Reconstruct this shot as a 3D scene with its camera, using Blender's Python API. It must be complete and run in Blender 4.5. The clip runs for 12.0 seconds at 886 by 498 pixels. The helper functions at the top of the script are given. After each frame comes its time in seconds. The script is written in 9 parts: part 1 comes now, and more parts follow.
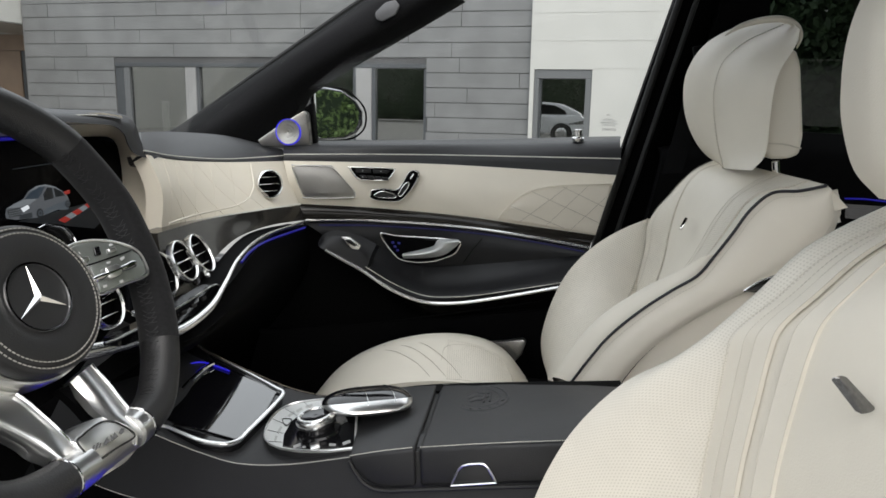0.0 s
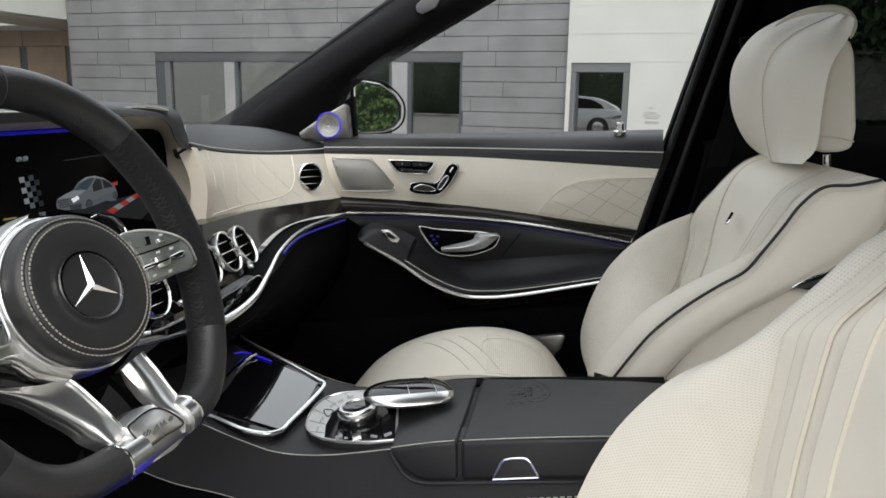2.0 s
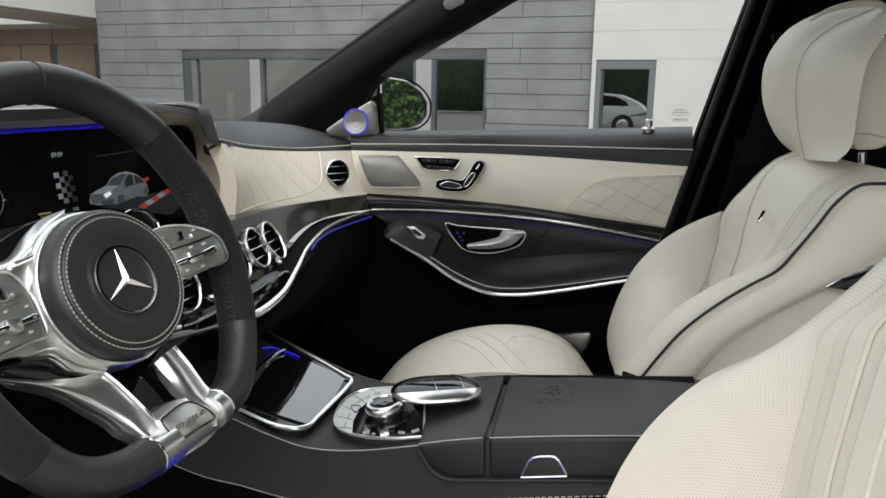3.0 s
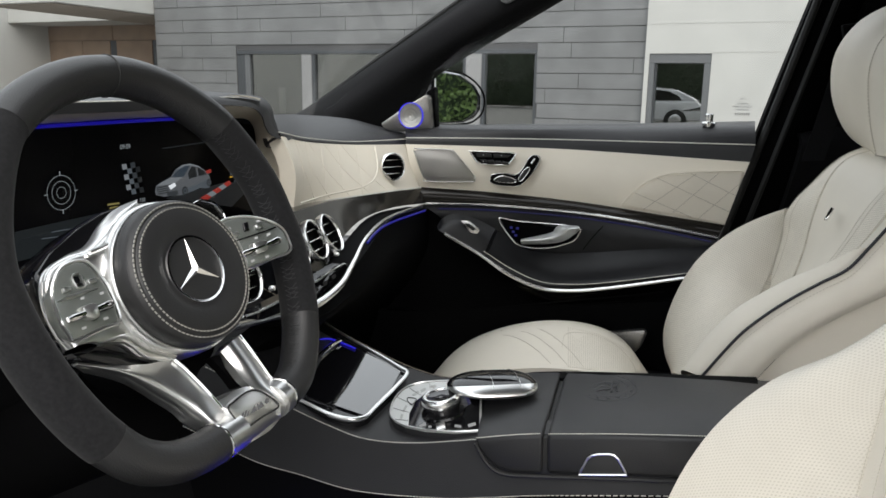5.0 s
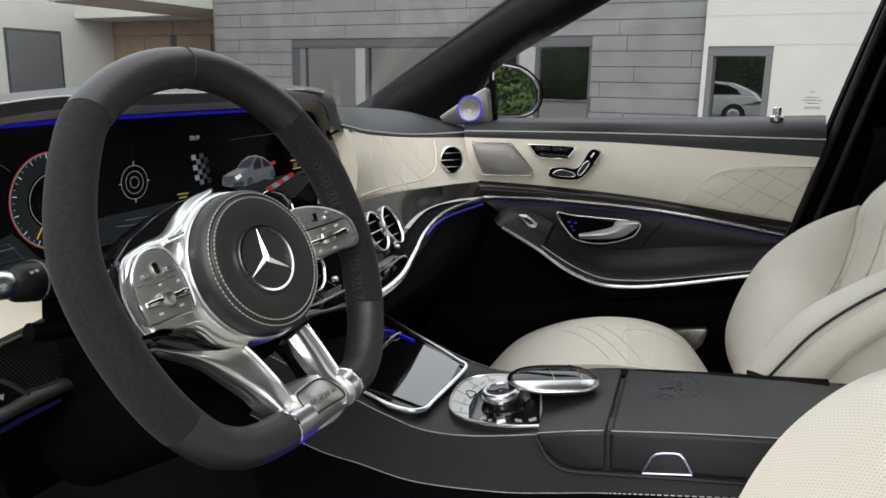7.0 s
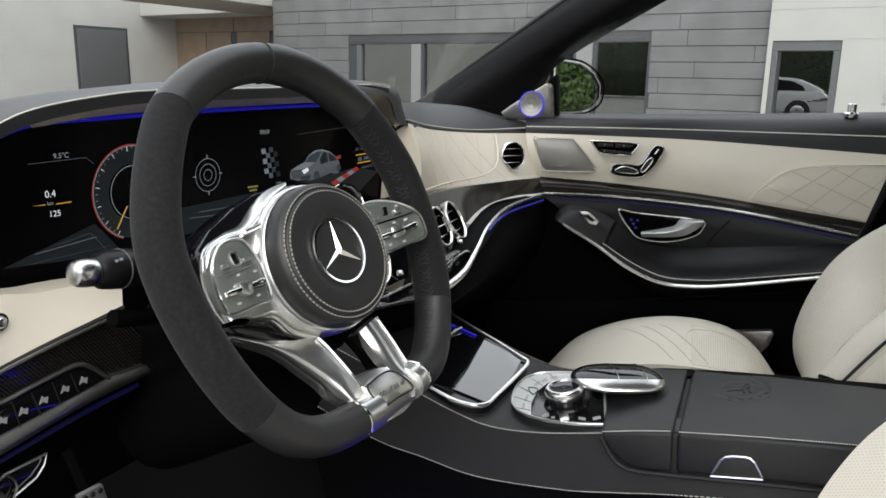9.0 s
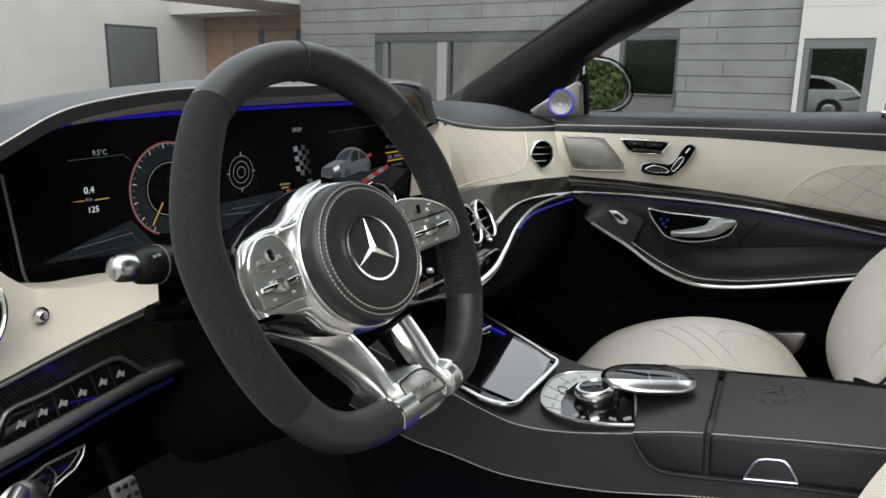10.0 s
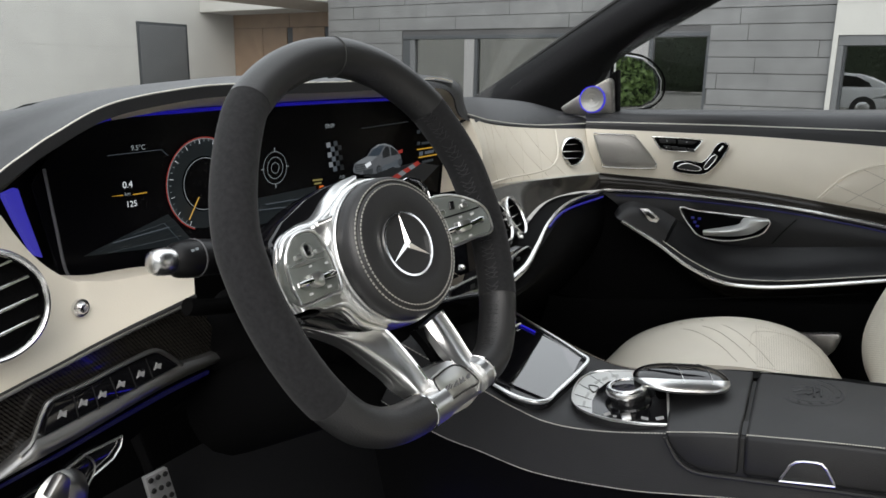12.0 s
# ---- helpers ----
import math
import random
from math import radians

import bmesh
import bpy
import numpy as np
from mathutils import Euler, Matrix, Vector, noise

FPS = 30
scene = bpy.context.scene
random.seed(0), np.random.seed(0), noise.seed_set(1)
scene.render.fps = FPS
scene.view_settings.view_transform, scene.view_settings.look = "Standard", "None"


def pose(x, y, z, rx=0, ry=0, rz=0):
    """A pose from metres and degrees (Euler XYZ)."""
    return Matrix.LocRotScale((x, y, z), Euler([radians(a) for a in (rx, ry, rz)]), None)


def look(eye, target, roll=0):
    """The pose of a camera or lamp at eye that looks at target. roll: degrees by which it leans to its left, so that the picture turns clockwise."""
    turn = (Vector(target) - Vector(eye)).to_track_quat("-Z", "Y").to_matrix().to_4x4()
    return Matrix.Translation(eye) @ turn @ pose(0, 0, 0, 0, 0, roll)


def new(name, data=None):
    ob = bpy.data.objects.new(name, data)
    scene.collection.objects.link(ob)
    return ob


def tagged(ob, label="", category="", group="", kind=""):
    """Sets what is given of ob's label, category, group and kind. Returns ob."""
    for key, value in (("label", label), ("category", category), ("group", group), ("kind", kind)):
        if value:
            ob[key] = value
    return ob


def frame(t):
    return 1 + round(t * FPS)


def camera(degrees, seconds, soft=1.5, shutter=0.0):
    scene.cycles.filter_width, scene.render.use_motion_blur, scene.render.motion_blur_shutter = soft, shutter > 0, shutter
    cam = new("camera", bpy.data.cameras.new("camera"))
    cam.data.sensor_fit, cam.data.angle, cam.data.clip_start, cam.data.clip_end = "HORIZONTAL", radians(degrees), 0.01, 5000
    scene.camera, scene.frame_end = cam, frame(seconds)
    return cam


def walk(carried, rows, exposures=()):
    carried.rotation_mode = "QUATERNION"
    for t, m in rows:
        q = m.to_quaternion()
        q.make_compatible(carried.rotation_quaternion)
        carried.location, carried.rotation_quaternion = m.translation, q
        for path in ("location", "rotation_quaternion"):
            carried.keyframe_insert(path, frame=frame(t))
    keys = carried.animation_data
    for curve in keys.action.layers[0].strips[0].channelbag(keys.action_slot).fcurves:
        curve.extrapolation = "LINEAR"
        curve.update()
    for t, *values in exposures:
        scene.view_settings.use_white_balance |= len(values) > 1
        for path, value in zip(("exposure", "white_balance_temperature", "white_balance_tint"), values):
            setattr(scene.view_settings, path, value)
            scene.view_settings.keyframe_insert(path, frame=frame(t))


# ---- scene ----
cam = camera(61.0, 12.0, soft=1.6)
PATH = [
    (0, (-0.0099, -0.0033, 1.0274), (-0.3307, 1.9344, 0.6500), 1.05),
    (0.5, (-0.0117, -0.0029, 1.0270), (-0.3436, 1.9324, 0.6468), 1.05),
    (1, (-0.0143, -0.0026, 1.0262), (-0.3665, 1.9283, 0.6421), 1.02),
    (1.5, (-0.0174, -0.0025, 1.0255), (-0.3940, 1.9229, 0.6370), 1.02),
    (2, (-0.0218, -0.0021, 1.0244), (-0.4304, 1.9158, 0.6308), 1.00),
    (2.5, (-0.0256, -0.0019, 1.0239), (-0.4639, 1.9086, 0.6263), 1.00),
    (3, (-0.0298, -0.0022, 1.0232), (-0.4964, 1.9006, 0.6217), 0.99),
    (5, (-0.0455, -0.0043, 1.0210), (-0.6306, 1.8623, 0.6042), 0.97),
    (5.5, (-0.0496, -0.0047, 1.0205), (-0.6634, 1.8515, 0.5989), 0.97),
    (6, (-0.0534, -0.0058, 1.0201), (-0.6984, 1.8386, 0.5936), 0.97),
    (6.5, (-0.0577, -0.0064, 1.0192), (-0.7323, 1.8265, 0.5889), 0.93),
    (7, (-0.0626, -0.0080, 1.0187), (-0.7701, 1.8116, 0.5842), 0.97),
    (9, (-0.0786, -0.0164, 1.0177), (-0.9108, 1.7463, 0.5703), 0.97),
    (9.5, (-0.0820, -0.0185, 1.0176), (-0.9423, 1.7302, 0.5680), 0.92),
    (10, (-0.0862, -0.0208, 1.0175), (-0.9752, 1.7125, 0.5645), 0.98),
    (10.5, (-0.0889, -0.0225, 1.0171), (-1.0018, 1.6978, 0.5617), 0.95),
    (11, (-0.0910, -0.0241, 1.0170), (-1.0219, 1.6858, 0.5590), 0.97),
    (11.5, (-0.0924, -0.0252, 1.0168), (-1.0334, 1.6786, 0.5569), 1.00),
    (12, (-0.0944, -0.0250, 1.0163), (-1.0410, 1.6754, 0.5553), 1.01),
]
walk(cam, [(t, look(eye, target, roll)) for t, eye, target, roll in PATH])

# ---- light ----
world = bpy.data.worlds.new("overcast_sky")
scene.world = world
world.use_nodes = True
wn, wl = world.node_tree.nodes, world.node_tree.links
sky = wn.new("ShaderNodeTexSky")
sky.sky_type = "NISHITA"
sky.sun_disc = False
sky.sun_elevation, sky.sun_rotation = radians(42), radians(153)
sky.dust_density, sky.ozone_density = 4.0, 1.0
wash = wn.new("ShaderNodeMixRGB")
wash.inputs[0].default_value = 0.75
wash.inputs[2].default_value = (9.0, 9.2, 9.4, 1)
wl.new(sky.outputs[0], wash.inputs[1])
wl.new(wash.outputs[0], wn["Background"].inputs[0])
wn["Background"].inputs[1].default_value = 0.125
sun = new("sun", bpy.data.lights.new("sun", "SUN"))
sun.data.energy, sun.data.angle, sun.data.color = 0.42, radians(40), (1.0, 0.985, 0.955)
sun.matrix_world = look((0, 0, 7), (-3.5, 7.0, 0))
scene.view_settings.exposure = 1.12


# ---- materials ----
def mat(name, color, rough=0.5, metal=0.0, vary=0.06, scale=30.0, bump=0.0, bump_scale=300.0, coat=0.0, sheen=0.0, spec=0.5):
    m = bpy.data.materials.new(name)
    m.use_nodes = True
    n, l = m.node_tree.nodes, m.node_tree.links
    b = n["Principled BSDF"]
    b.inputs["Roughness"].default_value, b.inputs["Metallic"].default_value = rough, metal
    b.inputs["Specular IOR Level"].default_value = spec
    b.inputs["Coat Weight"].default_value = coat
    b.inputs["Coat Roughness"].default_value = 0.04
    b.inputs["Sheen Weight"].default_value = sheen
    tc = n.new("ShaderNodeTexCoord")
    no = n.new("ShaderNodeTexNoise")
    no.inputs["Scale"].default_value, no.inputs["Detail"].default_value = scale, 5
    l.new(tc.outputs["Object"], no.inputs["Vector"])
    ramp = n.new("ShaderNodeValToRGB")
    ramp.color_ramp.elements[0].position, ramp.color_ramp.elements[1].position = 0.3, 0.7
    ramp.color_ramp.elements[0].color = (*[c * (1 - vary) for c in color], 1)
    ramp.color_ramp.elements[1].color = (*[min(1, c * (1 + vary)) for c in color], 1)
    l.new(no.outputs["Fac"], ramp.inputs[0])
    l.new(ramp.outputs[0], b.inputs["Base Color"])
    if bump:
        n2 = n.new("ShaderNodeTexVoronoi")
        n2.inputs["Scale"].default_value = bump_scale
        l.new(tc.outputs["Object"], n2.inputs["Vector"])
        bp = n.new("ShaderNodeBump")
        bp.inputs["Strength"].default_value, bp.inputs["Distance"].default_value = bump, 0.001
        l.new(n2.outputs["Distance"], bp.inputs["Height"])
        l.new(bp.outputs[0], b.inputs["Normal"])
    return m


SEATCREAM = mat("cream_seat_leather", (0.68, 0.635, 0.545), 0.5, vary=0.02, scale=14, bump=0.14, bump_scale=600)
CREAM = mat("cream_leather", (0.69, 0.635, 0.535), 0.5, vary=0.02, scale=14, bump=0.12, bump_scale=600)
RIMBLACK = mat("black_rim_leather", (0.019, 0.019, 0.0195), 0.42, bump=0.2, bump_scale=800, spec=0.5)
BLACK = mat("black_leather", (0.0155, 0.0157, 0.0170), 0.46, bump=0.2, bump_scale=800, spec=0.4)
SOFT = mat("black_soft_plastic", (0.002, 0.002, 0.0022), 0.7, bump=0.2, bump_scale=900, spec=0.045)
SOFTSHEEN = mat("black_stalk_plastic", (0.006, 0.006, 0.0065), 0.42, spec=0.3)
SUEDE = mat("black_suede", (0.0145, 0.0145, 0.0153), 0.9, vary=0.25, scale=250, sheen=0.06, spec=0.15)
CHROME = mat("satin_metal", (0.82, 0.82, 0.81), 0.27, 1.0, vary=0.03)
PIANO = mat("piano_black", (0.006, 0.006, 0.007), 0.06, vary=0.0)
STITCH = mat("pale_thread", (0.6, 0.58, 0.52), 0.8)
GREYWALL = mat("grey_cladding", (0.150, 0.153, 0.155), 0.75, vary=0.14, scale=2.2, bump=0.25, bump_scale=14)
WHITEWALL = mat("white_render", (0.44, 0.44, 0.42), 0.8, vary=0.04, scale=2)
BROWNGAP = mat("brown_panel_gap", (0.10, 0.07, 0.05), 0.8)
SOFFIT = mat("taupe_soffit", (0.30, 0.26, 0.22), 0.8, vary=0.08, scale=3)
BROWN = mat("brown_panel", (0.24, 0.17, 0.12), 0.7, vary=0.1, scale=4)
PAVING = mat("pale_paving", (0.24, 0.235, 0.22), 0.9, vary=0.2, scale=12)
DARKFRAME = mat("dark_frame", (0.05, 0.055, 0.06), 0.4)


def glow(name, color, strength):
    m = bpy.data.materials.new(name)
    m.use_nodes = True
    b = m.node_tree.nodes["Principled BSDF"]
    b.inputs["Base Color"].default_value = (0.01, 0.01, 0.01, 1)
    b.inputs["Emission Color"].default_value = (*color, 1)
    b.inputs["Emission Strength"].default_value = strength
    return m


def glass(name, color=(1, 1, 1), least=0.02, most=0.35):
    m = bpy.data.materials.new(name)
    m.use_nodes = True
    n, l = m.node_tree.nodes, m.node_tree.links
    n.remove(n["Principled BSDF"])
    tr, gl, mx, lw, rm = n.new("ShaderNodeBsdfTransparent"), n.new("ShaderNodeBsdfGlossy"), n.new("ShaderNodeMixShader"), n.new("ShaderNodeLayerWeight"), n.new("ShaderNodeMapRange")
    tr.inputs[0].default_value = (*color, 1)
    gl.inputs["Roughness"].default_value = 0.0
    lw.inputs[0].default_value = 0.25
    rm.inputs["To Min"].default_value, rm.inputs["To Max"].default_value = least, most
    l.new(lw.outputs["Facing"], rm.inputs["Value"])
    l.new(rm.outputs[0], mx.inputs[0])
    l.new(tr.outputs[0], mx.inputs[1])
    l.new(gl.outputs[0], mx.inputs[2])
    l.new(mx.outputs[0], n["Material Output"].inputs[0])
    return m


def dotted(name, color, dot, size, rough, metal=0.0, axes="yz", depth=0.4, share=0.3):
    """A surface with a regular field of small round holes."""
    m = mat(name, color, rough, metal, vary=0.03)
    n, l = m.node_tree.nodes, m.node_tree.links
    b = n["Principled BSDF"]
    tc = n.new("ShaderNodeTexCoord")
    sep = n.new("ShaderNodeSeparateXYZ")
    l.new(tc.outputs["UV" if axes == "xy" else "Object"], sep.inputs[0])

    def math_node(op, a, c=None):
        k = n.new("ShaderNodeMath")
        k.operation = op
        for i, v in enumerate((a, c)):
            if v is None:
                continue
            if isinstance(v, (int, float)):
                k.inputs[i].default_value = v
            else:
                l.new(v, k.inputs[i])
        return k.outputs[0]
    sq = []
    for ax in axes:
        f = math_node("FRACT", math_node("MULTIPLY", sep.outputs["xyz".index(ax)], 1 / size))
        d = math_node("SUBTRACT", f, 0.5)
        sq.append(math_node("MULTIPLY", d, d))
    hole = math_node("LESS_THAN", math_node("ADD", sq[0], sq[1]), share * share)
    mixc = n.new("ShaderNodeMixRGB")
    old = b.inputs["Base Color"].links[0].from_socket
    l.new(hole, mixc.inputs[0])
    l.new(old, mixc.inputs[1])
    mixc.inputs[2].default_value = (*dot, 1)
    l.new(mixc.outputs[0], b.inputs["Base Color"])
    bp = n.new("ShaderNodeBump")
    bp.invert = True
    bp.inputs["Strength"].default_value, bp.inputs["Distance"].default_value = depth, 0.001
    l.new(hole, bp.inputs["Height"])
    l.new(bp.outputs[0], b.inputs["Normal"])
    return m


def woven(name, color, size):
    """A glossy lacquered weave of dark fibres."""
    m = mat(name, color, 0.16, 0.0, vary=0.1, coat=0.15, spec=0.22)
    n, l = m.node_tree.nodes, m.node_tree.links
    b = n["Principled BSDF"]
    tc = n.new("ShaderNodeTexCoord")
    mp = n.new("ShaderNodeMapping")
    mp.inputs["Rotation"].default_value = (radians(8), 0, 0)
    ribs, cross, both, tone = n.new("ShaderNodeTexWave"), n.new("ShaderNodeTexWave"), n.new("ShaderNodeMath"), n.new("ShaderNodeValToRGB")
    ribs.bands_direction, cross.bands_direction = "DIAGONAL", "Z"
    ribs.inputs["Scale"].default_value, cross.inputs["Scale"].default_value = 0.628 / size, 0.314 / size
    ribs.inputs["Distortion"].default_value = cross.inputs["Distortion"].default_value = 0.0
    both.operation = "MULTIPLY_ADD"
    both.inputs[1].default_value = 0.7
    mild = n.new("ShaderNodeMath")
    mild.operation = "MULTIPLY"
    mild.inputs[1].default_value = 0.3
    tone.color_ramp.elements[0].color = (*[c * 0.3 for c in color], 1)
    tone.color_ramp.elements[1].color = (*[c * 2.4 for c in color], 1)
    l.new(tc.outputs["Object"], mp.inputs[0])
    l.new(mp.outputs[0], ribs.inputs[0])
    l.new(mp.outputs[0], cross.inputs[0])
    l.new(cross.outputs["Fac"], mild.inputs[0])
    l.new(ribs.outputs["Fac"], both.inputs[0])
    l.new(mild.outputs[0], both.inputs[2])
    l.new(both.outputs[0], tone.inputs[0])
    l.new(tone.outputs[0], b.inputs["Base Color"])
    return m


CARBON = woven("carbon_weave", (0.011, 0.0098, 0.0085), 0.0045)
PERFSOFT = dotted("finely_perforated_cream_leather", (0.655, 0.62, 0.545), (0.535, 0.50, 0.43), 0.0036, 0.5, axes="xy", depth=0.12, share=0.26)
PERF = dotted("perforated_cream_leather", (0.67, 0.625, 0.535), (0.46, 0.42, 0.35), 0.0040, 0.5, axes="xy", depth=0.25, share=0.24)
GRILLE = dotted("perforated_metal", (0.45, 0.435, 0.41), (0.1, 0.1, 0.1), 0.0022, 0.32, 0.9, "xz", 0.3, 0.28)
CARPET = mat("black_carpet", (0.006, 0.006, 0.0065), 0.95, vary=0.4, scale=400, spec=0.1)
PAINT = mat("dark_paint", (0.02, 0.022, 0.026), 0.2, coat=1.0, vary=0.02)
THREAD = mat("dark_thread", (0.25, 0.21, 0.17), 0.8)
THREAD2 = mat("cream_thread", (0.52, 0.48, 0.405), 0.8)
KEYGREY = mat("grey_switch_plastic", (0.12, 0.12, 0.125), 0.4)
PANELGREY = mat("satin_grey_panel", (0.22, 0.235, 0.22), 0.33, 0.55, vary=0.03)
FAINT = mat("faint_print", (0.42, 0.43, 0.42), 0.5)
ETCH = mat("pale_etching", (0.48, 0.49, 0.49), 0.7)
RUBBER = mat("black_rubber", (0.012, 0.012, 0.012), 0.7)
WEBBING = mat("black_webbing", (0.006, 0.006, 0.0065), 0.9, vary=0.3, scale=500, spec=0.1)
MIRROR = mat("mirror_silver", (0.85, 0.87, 0.86), 0.02, 1.0, vary=0.0)
BRIGHT = mat("polished_chrome", (0.75, 0.75, 0.75), 0.08, 1.0, vary=0.0)
SILVERWHITE = mat("pale_silver_panel", (0.66, 0.67, 0.66), 0.35, 0.5, vary=0.02)
GLASS = glass("clear_glass", (0.96, 0.97, 0.965), 0.003, 0.12)
SCREEN = mat("screen_glass", (0.003, 0.003, 0.004), 0.25, vary=0.0, spec=0.08)
SCREENDARK = glow("screen_dark", (0.02, 0.025, 0.03), 0.150)
BLUEGLOW = glow("blue_ambient_light", (0.03, 0.02, 1.0), 0.45)
BLUEGLOW2 = glow("blue_lit_edge", (0.07, 0.06, 0.75), 0.2)
BLUEKEY = glow("blue_lit_key", (0.02, 0.02, 0.6), 0.075)
LIT = glow("lit_white", (0.9, 0.95, 1.0), 0.350)
LITDIM = glow("lit_dim_white", (0.8, 0.9, 0.95), 0.125)
AMBER = glow("lit_amber", (1.0, 0.55, 0.05), 0.200)
AMBERDIM = glow("lit_dim_amber", (0.7, 0.6, 0.2), 0.110)
ORANGE = glow("lit_orange", (1.0, 0.2, 0.02), 0.250)
REDLIT = glow("lit_red", (0.9, 0.08, 0.06), 0.12)
SILVERLIT = glow("lit_silver", (0.62, 0.68, 0.74), 0.105)
GLOWBLUE = glow("lit_slate_blue", (0.12, 0.22, 0.28), 0.012)
LIDBLACK = mat("lacquered_lid_black", (0.004, 0.004, 0.005), 0.03, vary=0.0, coat=1.0, spec=1.0)
# Darker copy of BLACK: the door's weaker light is put into its colour.
SHADEDBLACK = mat("shaded_black_leather", (0.0085, 0.0087, 0.0098), 0.45, bump=0.2, bump_scale=800, spec=0.35)
SPOKE = mat("brushed_spoke_metal", (0.83, 0.83, 0.82), 0.31, 1.0, vary=0.03)
PILLAR = mat("black_pillar_cloth", (0.006, 0.006, 0.0065), 0.95, vary=0.3, scale=250, spec=0.15)
SCREENMID = glow("lit_dark_grey", (0.10, 0.12, 0.14), 0.10)
SCREENSILVER = glow("lit_mid_silver", (0.34, 0.37, 0.41), 0.10)
SCREENBLUE = glow("lit_slate_glass", (0.10, 0.15, 0.21), 0.10)
SILVERDIM = glow("lit_grey_blue", (0.3, 0.36, 0.42), 0.09)
STUDPLATE = mat("pale_pedal_metal", (0.32, 0.32, 0.32), 0.45, 0.3)
BLUEGLOW4 = glow("soft_blue_ambient_light", (0.03, 0.02, 1.0), 0.22)
BLUEGLOW3 = glow("deep_blue_ambient_light", (0.03, 0.02, 1.0), 0.009)
NAVY = mat("navy_piping", (0.010, 0.010, 0.014), 0.6)
KEYLIGHT = mat("pale_key_marks", (0.3, 0.3, 0.3), 0.5)
GREYBACK = mat("grey_cladding_joint", (0.07, 0.07, 0.072), 0.85)
PALEFRAME = mat("pale_window_frame", (0.24, 0.24, 0.24), 0.5)
MIDFRAME = mat("grey_window_frame", (0.11, 0.115, 0.12), 0.5)
JOINT = mat("grey_joint", (0.40, 0.40, 0.38), 0.8)
# The dimness of the unlit rooms is put into this dark wall colour.
ROOM = mat("darkened_room_wall", (0.10, 0.095, 0.085), 0.8)
CURTAIN = mat("tan_blind", (0.22, 0.19, 0.15), 0.8)
GREYDOOR = mat("grey_door_paint", (0.10, 0.105, 0.11), 0.5, vary=0.05, scale=3)
# Core colour between the leaves, darkened to stand for the shade inside a hedge.
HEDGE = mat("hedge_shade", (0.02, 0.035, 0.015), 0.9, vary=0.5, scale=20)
LEAF = mat("dark_leaf", (0.03, 0.05, 0.02), 0.6, vary=0.5, scale=8)
LEAF2 = mat("green_leaf", (0.12, 0.18, 0.055), 0.6, vary=0.5, scale=8)
BARK = mat("brown_bark", (0.06, 0.05, 0.04), 0.9, vary=0.4, scale=40)
CARWHITE = mat("white_car_paint", (0.75, 0.76, 0.77), 0.25, coat=1.0, vary=0.02)
WINDOWGLASS = glass("window_glass", (0.6, 0.62, 0.59), 0.25, 0.6)
BLUEDIM = glow("dim_blue_ambient_light", (0.03, 0.02, 1.0), 0.03)
BLUELINE = glow("thin_blue_light", (0.03, 0.02, 1.0), 0.09)
BLUEFOOT = glow("blue_footwell_light", (0.03, 0.02, 1.0), 2.6)
TAUPE2 = mat("beige_leather", (0.60, 0.55, 0.47), 0.6, vary=0.03, bump=0.12, bump_scale=600)
BADGE = mat("dark_chrome", (0.2, 0.2, 0.2), 0.25, 1.0, vary=0.2, scale=200)
TINTED = glass("tinted_glass", (0.42, 0.45, 0.44), 0.02, 0.2)
PEWTER = mat("pewter_satin_metal", (0.42, 0.415, 0.40), 0.36, 1.0, vary=0.03)
STITCHGREY = mat("grey_thread", (0.36, 0.35, 0.32), 0.8)


# ---- mesh helpers ----
def spline(pts, n, closed=False):
    pts = [Vector(p) for p in pts]
    k = len(pts)
    segs = k if closed else k - 1
    out = []
    for i in range(n):
        s = i / n * segs if closed else i / (n - 1) * segs
        j = min(int(s), segs - 1)
        t = s - j
        if closed:
            a, b, c, d = pts[(j - 1) % k], pts[j % k], pts[(j + 1) % k], pts[(j + 2) % k]
        else:
            b, c = pts[j], pts[j + 1]
            a = pts[j - 1] if j else b * 2 - c
            d = pts[j + 2] if j + 2 < k else c * 2 - b
        out.append(0.5 * (2 * b + (c - a) * t + (2 * a - 5 * b + 4 * c - d) * t * t + (3 * b - a - 3 * c + d) * t ** 3))
    return out


def grid(rows, close_u=False, close_v=False, cap=False):
    bm = bmesh.new()
    vs = [[bm.verts.new(p) for p in r] for r in rows]
    nr, nc = len(vs), len(vs[0])
    for i in range(nr if close_u else nr - 1):
        for j in range(nc if close_v else nc - 1):
            a, b = vs[i], vs[(i + 1) % nr]
            try:
                bm.faces.new((a[j], a[(j + 1) % nc], b[(j + 1) % nc], b[j]))
            except ValueError:
                pass
    if cap:
        bm.faces.new(vs[0])
        bm.faces.new(list(reversed(vs[-1])))
    return bm


def solid(bm, vec):
    bm.faces.ensure_lookup_table()
    vec = Vector(vec)
    got = bmesh.ops.extrude_face_region(bm, geom=bm.faces[:] + bm.edges[:])
    bmesh.ops.translate(bm, verts=[g for g in got["geom"] if isinstance(g, bmesh.types.BMVert)], vec=vec)
    bmesh.ops.recalc_face_normals(bm, faces=bm.faces[:])
    return bm


